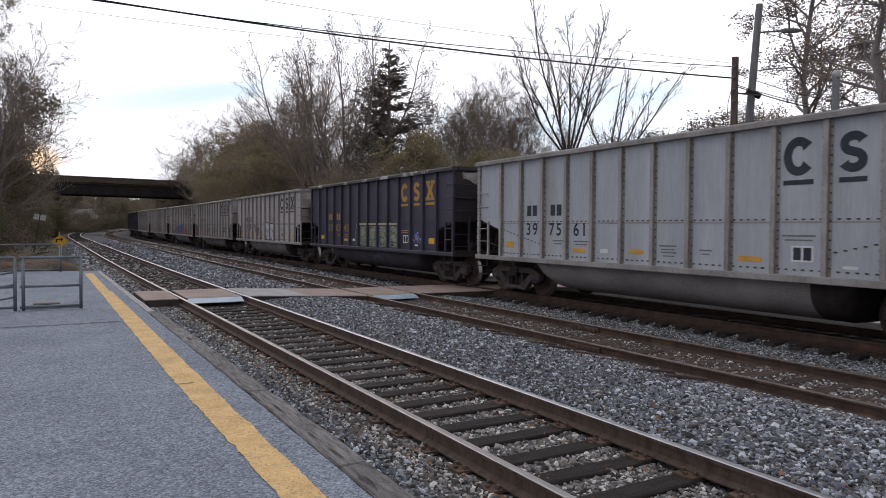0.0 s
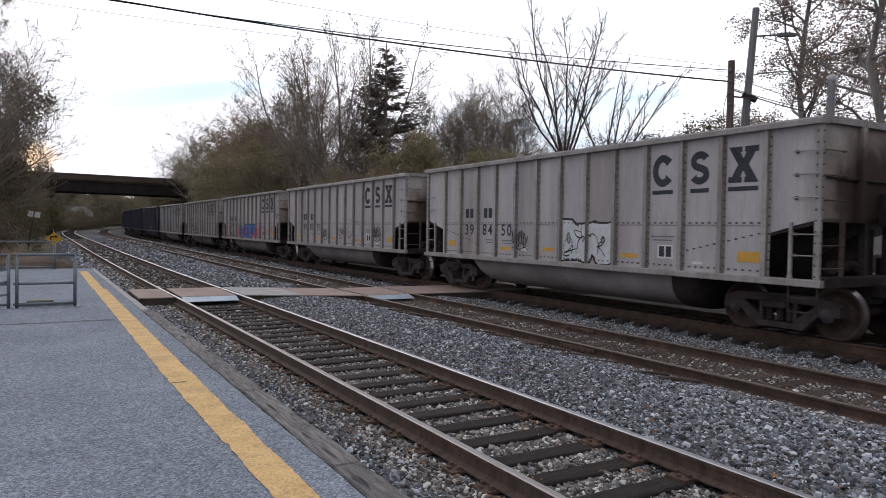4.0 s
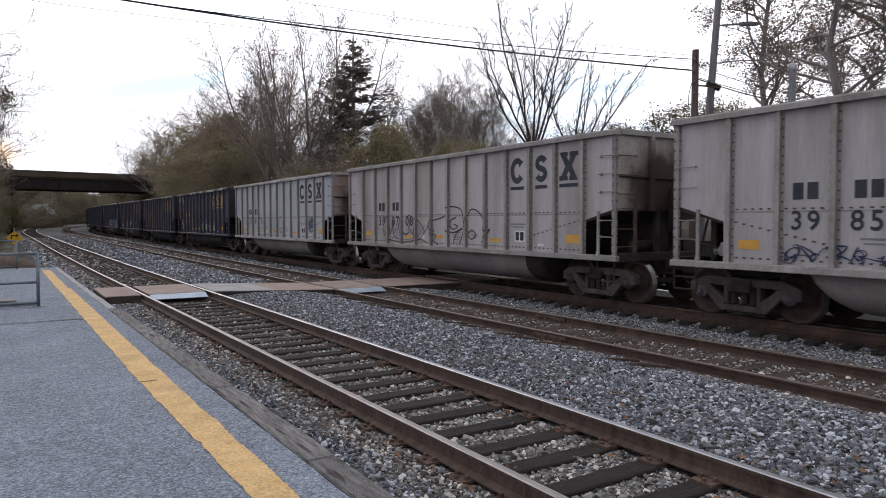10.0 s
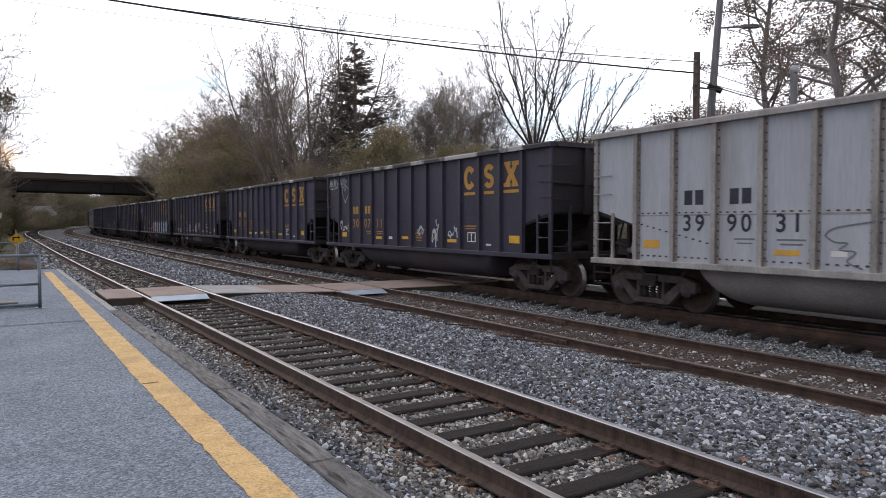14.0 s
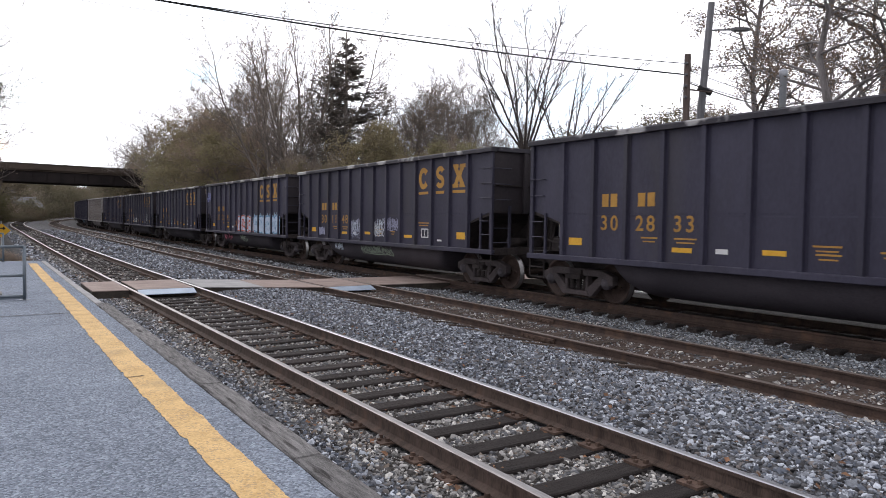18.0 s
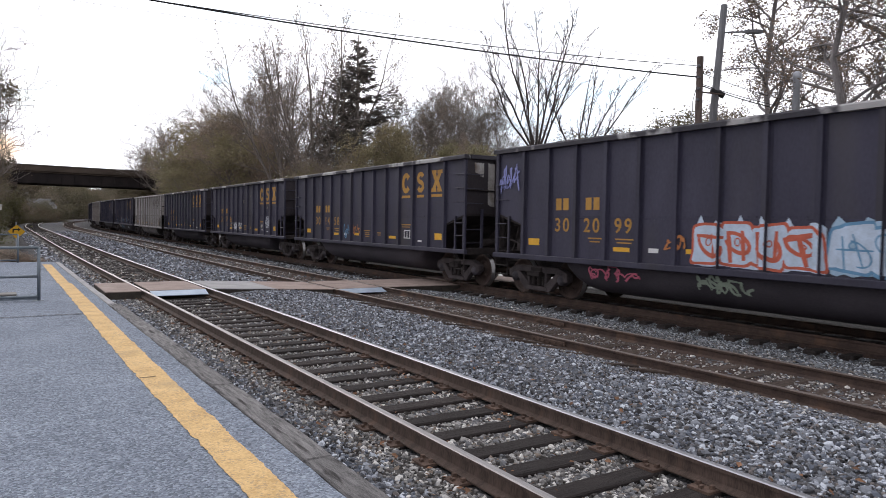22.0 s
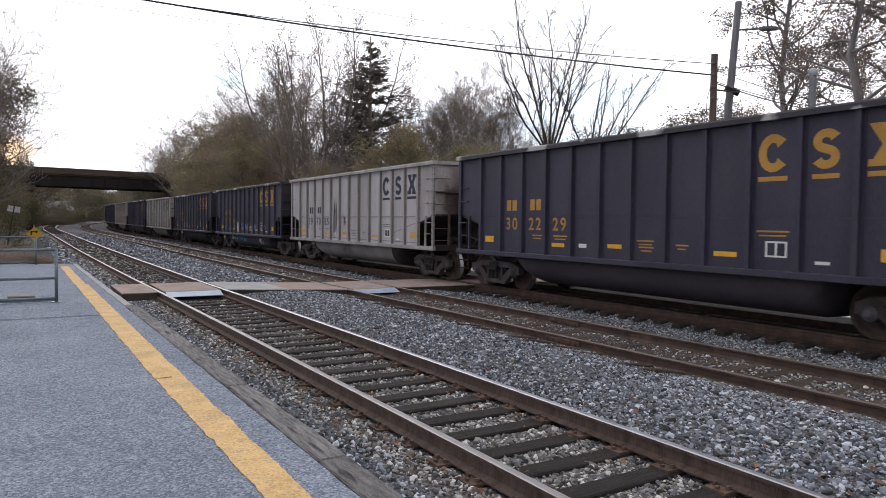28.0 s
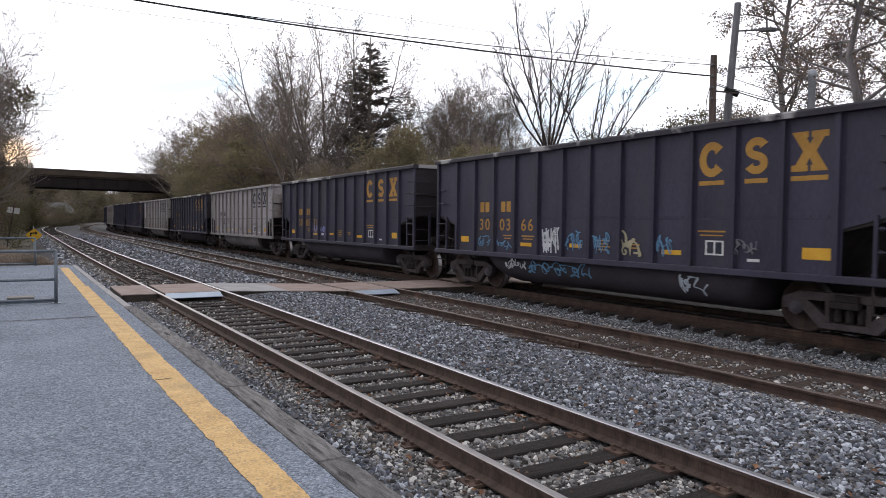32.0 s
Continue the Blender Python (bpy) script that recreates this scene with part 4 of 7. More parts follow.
def build_railings():
    def pipe_rail(label, x0, x1, y, top, rails, posts, foot):
        r = thing("railing", pose(0, 0, 0), label, "railing", "platform railings")
        for x in posts:
            bm = bmesh.new()
            rod(bm, (x, y, 0), (x, y, top), 0.032, 10)
            p = part("post", bm, M["rail_pipe"], r)
            if foot:
                bm = bmesh.new()
                box(bm, x - 0.09, x + 0.09, y - 0.08, y + 0.08, 0.001, 0.02)
                part("base_plate", soft(bm, 0.004), M["rail_pipe"], p)
        for z in rails:
            bm = bmesh.new()
            rod(bm, (x0, y, z), (x1, y, z), 0.028, 10)
            part("bar", bm, M["rail_pipe"], r)
        return r
    r = pipe_rail("grey galvanised pipe railing on the platform", -0.42, 0.66, 16.2, 1.08, (1.075, 0.5, 0.09), (-0.36, 0.66), True)
    bm = bmesh.new()
    box(bm, -0.36, 0.66, 16.19, 16.21, 0.03, 0.11)
    part("toe_board", bm, M["rail_pipe"], r)
    # the next panel along, braced
    r2 = pipe_rail("grey pipe railing with slanting braces", -3.4, -0.5, 16.2, 1.08, (1.075, 0.5, 0.09), (-0.5, -2.0, -3.4), True)
    for z in (0.3, 0.55, 0.8):
        bm = bmesh.new()
        rod(bm, (-0.5, 16.2, z), (-2.0, 16.2, z - 0.28), 0.02, 8)
        part("brace", bm, M["rail_pipe"], r2)
    r3 = pipe_rail("thin grey pipe railing at the platform's end", -7.0, 0.54, 28.6, 1.0, (0.99, 0.09), (0.54, -1.9, -4.4, -7.0), False)
    bm = bmesh.new()
    box(bm, -0.2, 0.3, 17.2, 17.6, 0.02, 0.06)
    tagged(part("kerb_block", soft(bm, 0.01), M["concrete"]), "low pale concrete block on the platform", "concrete block")


def build_bridge():
    b = thing("road_bridge", pose(0, 126, 0.0, 0, 0.6), "brown weathered concrete and steel road bridge over the tracks", "bridge")
    L, R = -30.0, 44.0
    bm = bmesh.new()
    box(bm, L, R, -4.5, 4.5, 7.75, 8.2)
    part("deck", bm, M["bridge_side"], b)
    for y in (-4.75, 4.55):
        bm = bmesh.new()
        box(bm, L, R, y, y + 0.2, 8.0, 8.8)
        box(bm, L, R, y - 0.06, y + 0.26, 8.8, 8.92)
        n = 24
        for i in range(n + 1):
            x = L + (R - L) * i / n
            box(bm, x - 0.12, x + 0.12, y - 0.03, y + 0.23, 8.0, 8.8)
        part("parapet", bm, M["bridge_side"], b)
    for y in (-4.3, -2.2, 0, 2.2, 4.2):
        bm = bmesh.new()
        box(bm, L, R, y - 0.02, y + 0.02, 6.2, 7.75)
        box(bm, L, R, y - 0.2, y + 0.2, 6.14, 6.2)
        if y < -4:
            for i in range(40):
                x = L + (R - L) * (i + 0.5) / 40
                box(bm, x - 0.015, x + 0.015, y - 0.17, y - 0.02, 6.2, 7.75)
        part("girder", bm, M["bridge_girder"], b)
    for x in (1.5, 25.5):
        bm = bmesh.new()
        box(bm, x - 0.7, x + 0.7, -4.6, 4.6, 5.5, 6.14)
        for y in (-3.6, 0, 3.6):
            rod(bm, (x, y, -0.8), (x, y, 5.5), 0.5, 14)
        part("pier", bm, M["bridge_side"], b)


for args in (("near", "rail_bright", "wooden-tie railway track with bright worn rails beside the platform", M["tie_wood"], 75, 24), ("middle", "rail_dull", "railway track with rusty rails half sunk in ballast", M["tie_old"], 48, 0), ("far", "rail_rust", "railway track carrying the freight train", M["tie_wood"], 48, 0)):
    build_track(*args)
build_cinders()
build_platform()
build_crossing()
build_railings()
build_bridge()
build_stones()
build_leaves()

# ---- the coal train ----
CAR_PITCH, CAR_LONG = 14.68, 13.2
HALF = CAR_LONG / 2
WHEEL = 0.457


def travelled(t):
    u = t / 32.0
    return 32 * (6.5952 * u + 0.4560 * u ** 2 - 0.3837 * u ** 3 + 0.1821 * u ** 4) + 0.19 * math.exp(-(t / 7.5) ** 2) - 0.045 * math.exp(-((t - 13) / 2.5) ** 2) + 0.05 * math.exp(-((t - 21.5) / 2.2) ** 2) - 0.083 / (1 + math.exp(-(t - 26.5) / 0.8)) - 0.03 / (1 + math.exp((t - 17.8) / 0.5))


SLACK = {9: -0.07, 15: -0.09}  # couplers pushed in


def car_front(n, t):
    """How far along the line the leading end of the n-th car is."""
    return 7.495 + CAR_PITCH * (n - 10) + SLACK.get(n, 0.0) - (travelled(t) - travelled(19.0))


ARC = [0.0]
for i in range(1, 700):
    ARC.append(ARC[-1] + math.hypot(1.0, rail_x("far", i) - rail_x("far", i - 1)))


def along(s):
    """The place down the line at a length s of track."""
    if s <= 90:
        return s
    return float(np.interp(s - ARC[90], np.array(ARC[90:]) - ARC[90], np.arange(90, 700))) if s < ARC[90] + 9999 else s


def mesh_of(bm, name, mats):
    me = bpy.data.meshes.new(name)
    bm.to_mesh(me)
    bm.free()
    for m in mats if isinstance(mats, (list, tuple)) else (mats,):
        me.materials.append(m)
    return me


RIBS = [1.01 + 0.9184 * i - HALF for i in range(13)]


def truck_meshes():
    out = {}
    bm = bmesh.new()
    prism(bm, [(-1.12, 0.42), (-1.12, 0.62), (-0.8, 0.74), (0.8, 0.74), (1.12, 0.62), (1.12, 0.42), (0.98, 0.42), (0.93, 0.55), (0.62, 0.59), (-0.62, 0.59), (-0.93, 0.55), (-0.98, 0.42)], -0.09, 0.09)
    prism(bm, [(-0.90, 0.56), (-0.70, 0.60), (-0.29, 0.29), (-0.29, 0.13), (-0.46, 0.13)], -0.08, 0.08)
    prism(bm, [(0.90, 0.56), (0.70, 0.60), (0.29, 0.29), (0.29, 0.13), (0.46, 0.13)], -0.08, 0.08)
    prism(bm, [(-0.42, 0.14), (0.42, 0.14), (0.36, 0.25), (-0.36, 0.25)], -0.1, 0.1)
    for y in (-0.36, 0.30):
        box(bm, -0.08, 0.08, y, y + 0.08, 0.2, 0.66)
    out["sideframe"] = mesh_of(soft(bm, 0.022, 2), "sideframe", M["truck_steel"])
    bm = bmesh.new()
    lathe(bm, [(0.26 + k * 0.0275, 0.078 if k % 2 else 0.055) for k in range(11)], 8, "z")
    # darker steel than the frame: shade inside its window, put into the colour
    out["spring"] = mesh_of(bm, "spring", M["steel_dark"])
    bm = bmesh.new()
    box(bm, -1.15, 1.15, -0.2, 0.2, 0.5, 0.72)
    box(bm, -1.24, -1.1, -0.24, 0.24, 0.5, 0.62)
    box(bm, 1.1, 1.24, -0.24, 0.24, 0.5, 0.62)
    out["bolster"] = mesh_of(soft(bm, 0.015), "bolster", M["steel_dark"])
    bm = bmesh.new()
    lathe(bm, [(-0.12, 0.13), (0.05, 0.14), (0.085, 0.125), (0.09, 0.085), (0.13, 0.08), (0.135, 0.03)], 16)
    out["journal"] = mesh_of(bm, "journal", M["axle_cap"])
    # wheels: flange inside, tread, plate and hub
    prof = [(-0.075, 0.12), (-0.075, 0.16), (-0.02, 0.2), (0.0, 0.36), (-0.06, 0.385), (-0.066, 0.44), (-0.06, 0.457), (0.035, 0.460), (0.045, 0.485), (0.07, 0.485), (0.075, 0.40), (0.03, 0.37), (0.02, 0.2), (0.09, 0.16), (0.09, 0.12)]
    bm = bmesh.new()
    for sx in (-1, 1):
        one = bmesh.new()
        lathe(one, prof, 30)
        for k in range(3):
            a = k * math.tau / 3
            box(one, -0.055, -0.02, 0.21 * math.cos(a) - 0.03, 0.21 * math.cos(a) + 0.03, 0.21 * math.sin(a) - 0.03, 0.21 * math.sin(a) + 0.03)
        tmp = bpy.data.meshes.new("tmp")
        one.to_mesh(tmp)
        one.free()
        tmp.transform(pose(-0.7525, 0, 0) if sx < 0 else pose(0.7525, 0, 0, 0, 0, 180))
        bm.from_mesh(tmp)
        bpy.data.meshes.remove(tmp)
    rod(bm, (-1.0, 0, 0), (1.0, 0, 0), 0.085, 12)
    me = mesh_of(bm, "wheelset", [M["wheel_steel"], M["tread"]])
    for p in me.polygons:
        r = math.hypot(p.center.y, p.center.z)
        p.material_index = 1 if 0.45 < r < 0.475 and 0.70 < abs(p.center.x) < 0.812 else 0
    out["wheel"] = me
    return out


def lathe_at(bm, c, r, h):
    n = 8
    a = [bm.verts.new((c[0] + r * math.cos(k * math.tau / n), c[1] + r * math.sin(k * math.tau / n), c[2])) for k in range(n)]
    b = [bm.verts.new((c[0] + r * math.cos(k * math.tau / n), c[1] + r * math.sin(k * math.tau / n), c[2] + h)) for k in range(n)]
    for k in range(n):
        bm.faces.new((a[k], a[(k + 1) % n], b[(k + 1) % n], b[k]))
    bm.faces.new(a[::-1])
    bm.faces.new(b)


def car_meshes(kind):
    """The shared meshes of one car, white (aluminium) or black (steel)."""
    w = kind != "black"
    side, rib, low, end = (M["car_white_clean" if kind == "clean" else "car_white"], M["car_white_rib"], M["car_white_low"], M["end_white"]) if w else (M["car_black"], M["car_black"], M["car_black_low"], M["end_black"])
    out = {}
    outline = [(-HALF, 3.6), (HALF, 3.6), (HALF, 2.08), (HALF - 1.05, 1.78), (HALF - 1.05, 1.03), (-HALF + 1.05, 1.03), (-HALF + 1.05, 1.78), (-HALF, 2.08)]
    bm = bmesh.new()
    prism(bm, outline, -1.60, -1.585)
    out["side_sheet"] = mesh_of(bm, "side_sheet", side)
    bm = bmesh.new()
    ring = [(0.0, -0.085), (-0.012, -0.085), (-0.012, -0.055), (-0.078, -0.045), (-0.078, 0.045), (-0.012, 0.055), (-0.012, 0.085), (0.0, 0.085)]
    prism(bm, [(-1.60 + a, b) for a, b in ring], 1.05, 3.585, "z")
    if w:
        for k in range(16):
            z = 1.2 + k * 0.15
            for y in (-0.07, 0.07):
                box(bm, -1.624, -1.61, y - 0.014, y + 0.014, z - 0.014, z + 0.014)
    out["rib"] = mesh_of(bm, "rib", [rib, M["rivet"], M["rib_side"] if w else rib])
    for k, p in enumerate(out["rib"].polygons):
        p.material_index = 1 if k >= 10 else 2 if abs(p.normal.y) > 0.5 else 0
    bm = bmesh.new()
    prism(bm, [(-1.73, 3.575), (-1.53, 3.575), (-1.53, 3.66), (-1.56, 3.69), (-1.71, 3.69), (-1.73, 3.66)], -HALF - 0.03, HALF + 0.03, "y")
    out["top_chord"] = mesh_of(bm, "top_chord", rib if w else M["chord_black"])
    bm = bmesh.new()
    prism(bm, [(-1.53, 3.58), (1.53, 3.58), (1.53, 3.69), (-1.53, 3.69)], -0.09, 0.05, "y")
    out["end_chord"] = mesh_of(bm, "end_chord", rib if w else M["chord_black"])
    bm = bmesh.new()
    prism(bm, [(-1.70, 0.94), (-1.48, 0.94), (-1.48, 1.06), (-1.70, 1.06)], -HALF - 0.05, HALF + 0.05, "y")
    out["side_sill"] = mesh_of(soft(bm, 0.012), "side_sill", rib)
    bm = bmesh.new()
    box(bm, -1.6, 1.6, 0.0, 0.015, 2.0, 3.6)
    out["end_wall"] = mesh_of(bm, "end_wall", end)
    bm = bmesh.new()
    box(bm, -0.06, 0.06, -0.09, 0.0, 2.0, 3.58)
    out["end_post"] = mesh_of(soft(bm, 0.008), "end_post", end)
    bm = bmesh.new()
    prism(bm, [(0.0, 2.0), (0.0, 2.06), (1.07, 1.80), (1.78, 0.98), (1.70, 0.95), (1.03, 1.74)], -1.58, 1.58)
    out["slope_sheet"] = mesh_of(bm, "slope_sheet", M["steel_dark"])
    bm = bmesh.new()
    prism(bm, [(0.16, 0.96), (1.62, 0.96), (0.16, 1.9)], -0.16, 0.16)
    out["draft_web"] = mesh_of(bm, "draft_web", M["steel_dark"])
    bm = bmesh.new()
    box(bm, -1.60, 1.60, -0.06, 0.12, 0.93, 1.11)
    out["end_sill"] = mesh_of(soft(bm, 0.012), "end_sill", M["steel_dark"])
    bm = bmesh.new()
    box(bm, -0.2, 0.2, -HALF, HALF, 0.62, 0.95)
    out["centre_sill"] = mesh_of(bm, "centre_sill", M["steel_dark"])
    bm = bmesh.new()
    box(bm, -1.58, 1.58, -HALF + 1.5, HALF - 1.5, 0.955, 1.0)
    out["floor"] = mesh_of(bm, "floor", M["steel_dark"])
    # the round-bottomed tub between the trucks
    n = 14

    def belly(name, st, mat):
        verts = []
        for y, d in st:
            for k in range(n + 1):
                a = math.pi * k / n
                c, q = math.cos(a), math.sin(a)
                verts.append((1.46 * math.copysign(abs(c) ** 0.55, c), y, 0.95 - 0.71 * d * q ** 0.8))
        faces = [(j * (n + 1) + i, j * (n + 1) + i + 1, (j + 1) * (n + 1) + i + 1, (j + 1) * (n + 1) + i) for j in range(len(st) - 1) for i in range(n)]
        me = raw(name, verts, faces, True)
        me.materials.append(mat)
        return me

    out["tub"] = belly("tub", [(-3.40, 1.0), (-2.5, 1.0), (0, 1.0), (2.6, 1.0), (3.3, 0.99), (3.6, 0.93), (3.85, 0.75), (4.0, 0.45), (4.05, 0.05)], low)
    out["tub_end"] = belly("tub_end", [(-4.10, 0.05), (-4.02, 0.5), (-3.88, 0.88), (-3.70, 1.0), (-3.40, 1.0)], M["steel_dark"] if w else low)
    # the ladder and steps at a corner
    bm = bmesh.new()
    box(bm, -1.665, -1.60, 0.0, 0.11, 1.0, 3.58)
    soft(bm, 0.008)
    plain = set(bm.faces)
    for k in range(14):
        z = 1.12 + k * 0.18
        box(bm, -1.675, -1.665, 0.06, 0.088, z - 0.016, z + 0.016)
        box(bm, -1.64, -1.61, -0.009, 0.0, z - 0.016, z + 0.016)
    for f in bm.faces:
        f.material_index = int(f not in plain)
    out["corner_post"] = mesh_of(bm, "corner_post", [rib, M["rivet"] if w else rib])
    bm = bmesh.new()
    box(bm, -1.65, -1.60, 0.50, 0.56, 1.0, 2.0)
    box(bm, -1.66, -1.60, 0.49, 0.57, 1.0, 1.12)
    out["ladder"] = mesh_of(soft(bm, 0.006), "ladder", rib)
    bm = bmesh.new()
    for z in (0.52, 0.75):
        box(bm, -1.68, -1.62, 0.03, 0.53, z - 0.012, z + 0.012)
    for y in (0.03, 0.53):
        rod(bm, (-1.65, y, 0.5), (-1.65, y, 1.0), 0.016, 6)
    out["step"] = mesh_of(bm, "step", M["steel_dark"])
    bm = bmesh.new()
    c, r = Vector((0.12, -0.16, 2.30)), 0.27
    rim = [c + Vector((r * math.cos(k * math.tau / 16), 0, r * math.sin(k * math.tau / 16))) for k in range(16)]
    for k in range(16):
        rod(bm, rim[k], rim[(k + 1) % 16], 0.018, 6)
        if k % 4 == 0:
            rod(bm, c, rim[k], 0.012, 5)
    rod(bm, c, c + Vector((0, 0.16, 0)), 0.03, 8)
    box(bm, -0.02, 0.24, -0.12, 0.0, 1.95, 2.5)
    out["brake_wheel"] = mesh_of(bm, "brake_wheel", M["steel_dark"])
    bm = bmesh.new()
    for y in (0.06, 0.46):
        rod(bm, (-1.60, y, 0), (-1.68, y, 0), 0.011, 6)
    rod(bm, (-1.675, 0.03, 0), (-1.675, 0.49, 0), 0.012, 6)
    plain = set(bm.faces)
    box(bm, -1.612, -1.60, 0.43, 0.49, -0.03, 0.03)
    for f in bm.faces:
        f.material_index = int(f not in plain)
    out["grab_iron"] = mesh_of(bm, "grab_iron", [rib, M["rivet"] if w else rib])
    bm = bmesh.new()
    box(bm, -0.14, 0.14, -0.72, 0.3, 0.72, 0.98)
    box(bm, -0.2, 0.2, -0.78, -0.5, 0.68, 1.0)
    out["coupler"] = mesh_of(soft(bm, 0.03), "coupler", M["steel_dark"])
    bm = bmesh.new()
    box(bm, -1.14, -1.08, -0.06, 0.0, 1.1, 2.2)
    out["ladder_post"] = mesh_of(bm, "ladder_post", M["rivet"] if w else rib)
    bm = bmesh.new()
    rod(bm, (-1.60, -0.07, 0), (-1.10, -0.07, 0), 0.012, 6)
    rod(bm, (-1.10, -0.07, 0), (-1.10, 0.0, 0), 0.012, 6)
    rod(bm, (-1.60, -0.07, 0), (-1.60, 0.0, 0), 0.012, 6)
    out["rung"] = mesh_of(bm, "rung", M["rivet"] if w else rib)
    bm = bmesh.new()
    rod(bm, (-1.58, -0.03, 2.72), (1.58, -0.03, 2.68), 0.022, 6)
    for x in (-0.35, 0.35):
        box(bm, x - 0.05, x + 0.05, 0.0, 0.1, 1.1, 2.1)
    box(bm, 0.5, 0.95, 0.02, 0.3, 1.1, 1.4)
    rod(bm, (-0.9, 0.25, 1.25), (-0.3, 0.25, 1.25), 0.12, 10)
    out["end_brace"] = mesh_of(bm, "end_brace", M["steel_dark"])
    bm = bmesh.new()
    box(bm, -1.28, -1.02, -0.98, -0.72, 1.14, 1.34)
    box(bm, -1.36, -1.24, -0.92, -0.80, 1.18, 1.40)
    soft(bm, 0.03, 2)
    rod(bm, (-1.18, -0.72, 1.24), (-1.18, -0.58, 1.22), 0.07, 10)
    rod(bm, (-1.26, -0.98, 1.26), (-1.26, -1.04, 1.3), 0.06, 10)
    out["brake_valve"] = mesh_of(bm, "brake_valve", M["valve_paint"])
    bm = bmesh.new()
    rod(bm, (-0.95, -1.25, 1.2), (-0.1, -1.25, 1.2), 0.17, 12)
    for a, b in (((-1.2, -0.6, 1.1), (-1.2, -0.6, 1.75)), ((-1.2, -0.6, 1.75), (-0.4, -0.9, 1.8)), ((-1.3, -0.3, 1.1), (-1.1, -0.35, 1.85)), ((-1.42, -1.0, 1.12), (-1.42, -1.0, 1.7)), ((-1.42, -0.8, 1.3), (-1.42, -0.2, 1.42))):
        rod(bm, a, b, 0.022, 6)
    box(bm, -1.0, -0.7, -0.42, -0.34, 1.05, 1.9)
    out["brake_rigging"] = mesh_of(bm, "brake_rigging", M["steel_dark"])
    bm = bmesh.new()
    pts = [(0.45, -0.1, 0.85), (0.45, -0.35, 0.62), (0.4, -0.6, 0.5), (0.3, -0.76, 0.52)]
    for a, b in zip(pts, pts[1:]):
        rod(bm, a, b, 0.025, 6)
    out["brake_hose"] = mesh_of(bm, "brake_hose", M["steel_dark"])
    bm = bmesh.new()
    box(bm, -1.604, -1.60, -HALF + 1.05, HALF - 1.05, 1.925, 1.955)
    for k in range(74):
        y = -HALF + 1.15 + k * 0.149
        r = 0.026 if w else 0.012
        box(bm, -1.612, -1.60, y - r, y + r, 1.975, 2.0)
        if w:
            box(bm, -1.612, -1.60, y - r, y + r, 1.135, 1.162)
    if w:
        for s, k in itertools.product((-1, 1), range(12)):
            y, z = s * (HALF - 1.14 - k * 0.155), 1.80 - k * 0.034
            box(bm, -1.612, -1.60, y - 0.026, y + 0.026, z - 0.013, z + 0.013)
    out["seam"] = mesh_of(bm, "seam", [rib, M["rivet"] if w else rib])
    for k, p in enumerate(out["seam"].polygons):
        p.material_index = int(k >= 6)
    return out


def plane_shape(name, polys, material, x=-1.606):
    """Flat paint on the car's near side: polygons of (y, z)."""
    bm = bmesh.new()
    for poly in polys:
        vs = [bm.verts.new((x, y, z)) for y, z in poly]
        bm.faces.new(vs)
    bm.normal_update()
    bmesh.ops.triangulate(bm, faces=bm.faces, ngon_method="EAR_CLIP")
    bmesh.ops.recalc_face_normals(bm, faces=bm.faces)
    return mesh_of(bm, name, material)


def rect(y0, y1, z0, z1):
    return [(y0, z0), (y1, z0), (y1, z1), (y0, z1)]


def band(path, width, flare=0.0):
    """Quads along a path of (y, z), its ends flared, its corners mitred."""
    n, rim = len(path), []
    pts = [Vector(p) for p in path]
    for i, p in enumerate(pts):
        a = (p - pts[i - 1]).normalized() if i else (pts[1] - p).normalized()
        b = (pts[i + 1] - p).normalized() if i < n - 1 else a
        d = (a + b).normalized() if (a + b).length > 0.2 else a
        w = 0.5 * width / max(0.5, d.dot(a)) * (1 + flare * (i in (0, n - 1)))
        q = Vector((-d.y, d.x)) * w
        rim.append((p + q, p - q))
    return [[rim[i][0], rim[i][1], rim[i + 1][1], rim[i + 1][0]] for i in range(n - 1)]


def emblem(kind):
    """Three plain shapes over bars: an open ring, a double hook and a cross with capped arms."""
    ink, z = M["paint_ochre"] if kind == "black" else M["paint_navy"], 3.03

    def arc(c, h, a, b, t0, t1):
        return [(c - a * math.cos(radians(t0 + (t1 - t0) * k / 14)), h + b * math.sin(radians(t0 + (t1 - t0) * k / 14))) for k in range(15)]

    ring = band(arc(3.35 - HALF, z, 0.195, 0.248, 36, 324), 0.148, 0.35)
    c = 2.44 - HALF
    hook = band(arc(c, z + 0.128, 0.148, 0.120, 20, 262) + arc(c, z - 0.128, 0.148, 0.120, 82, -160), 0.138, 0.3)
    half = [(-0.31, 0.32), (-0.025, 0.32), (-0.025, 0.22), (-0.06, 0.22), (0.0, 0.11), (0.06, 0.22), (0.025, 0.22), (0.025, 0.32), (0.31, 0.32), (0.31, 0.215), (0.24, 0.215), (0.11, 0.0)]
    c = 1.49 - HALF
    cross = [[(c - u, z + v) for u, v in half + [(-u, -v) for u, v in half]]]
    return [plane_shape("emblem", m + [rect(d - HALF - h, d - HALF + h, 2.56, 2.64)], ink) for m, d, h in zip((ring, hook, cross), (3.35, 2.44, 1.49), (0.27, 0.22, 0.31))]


DIGITS = {}


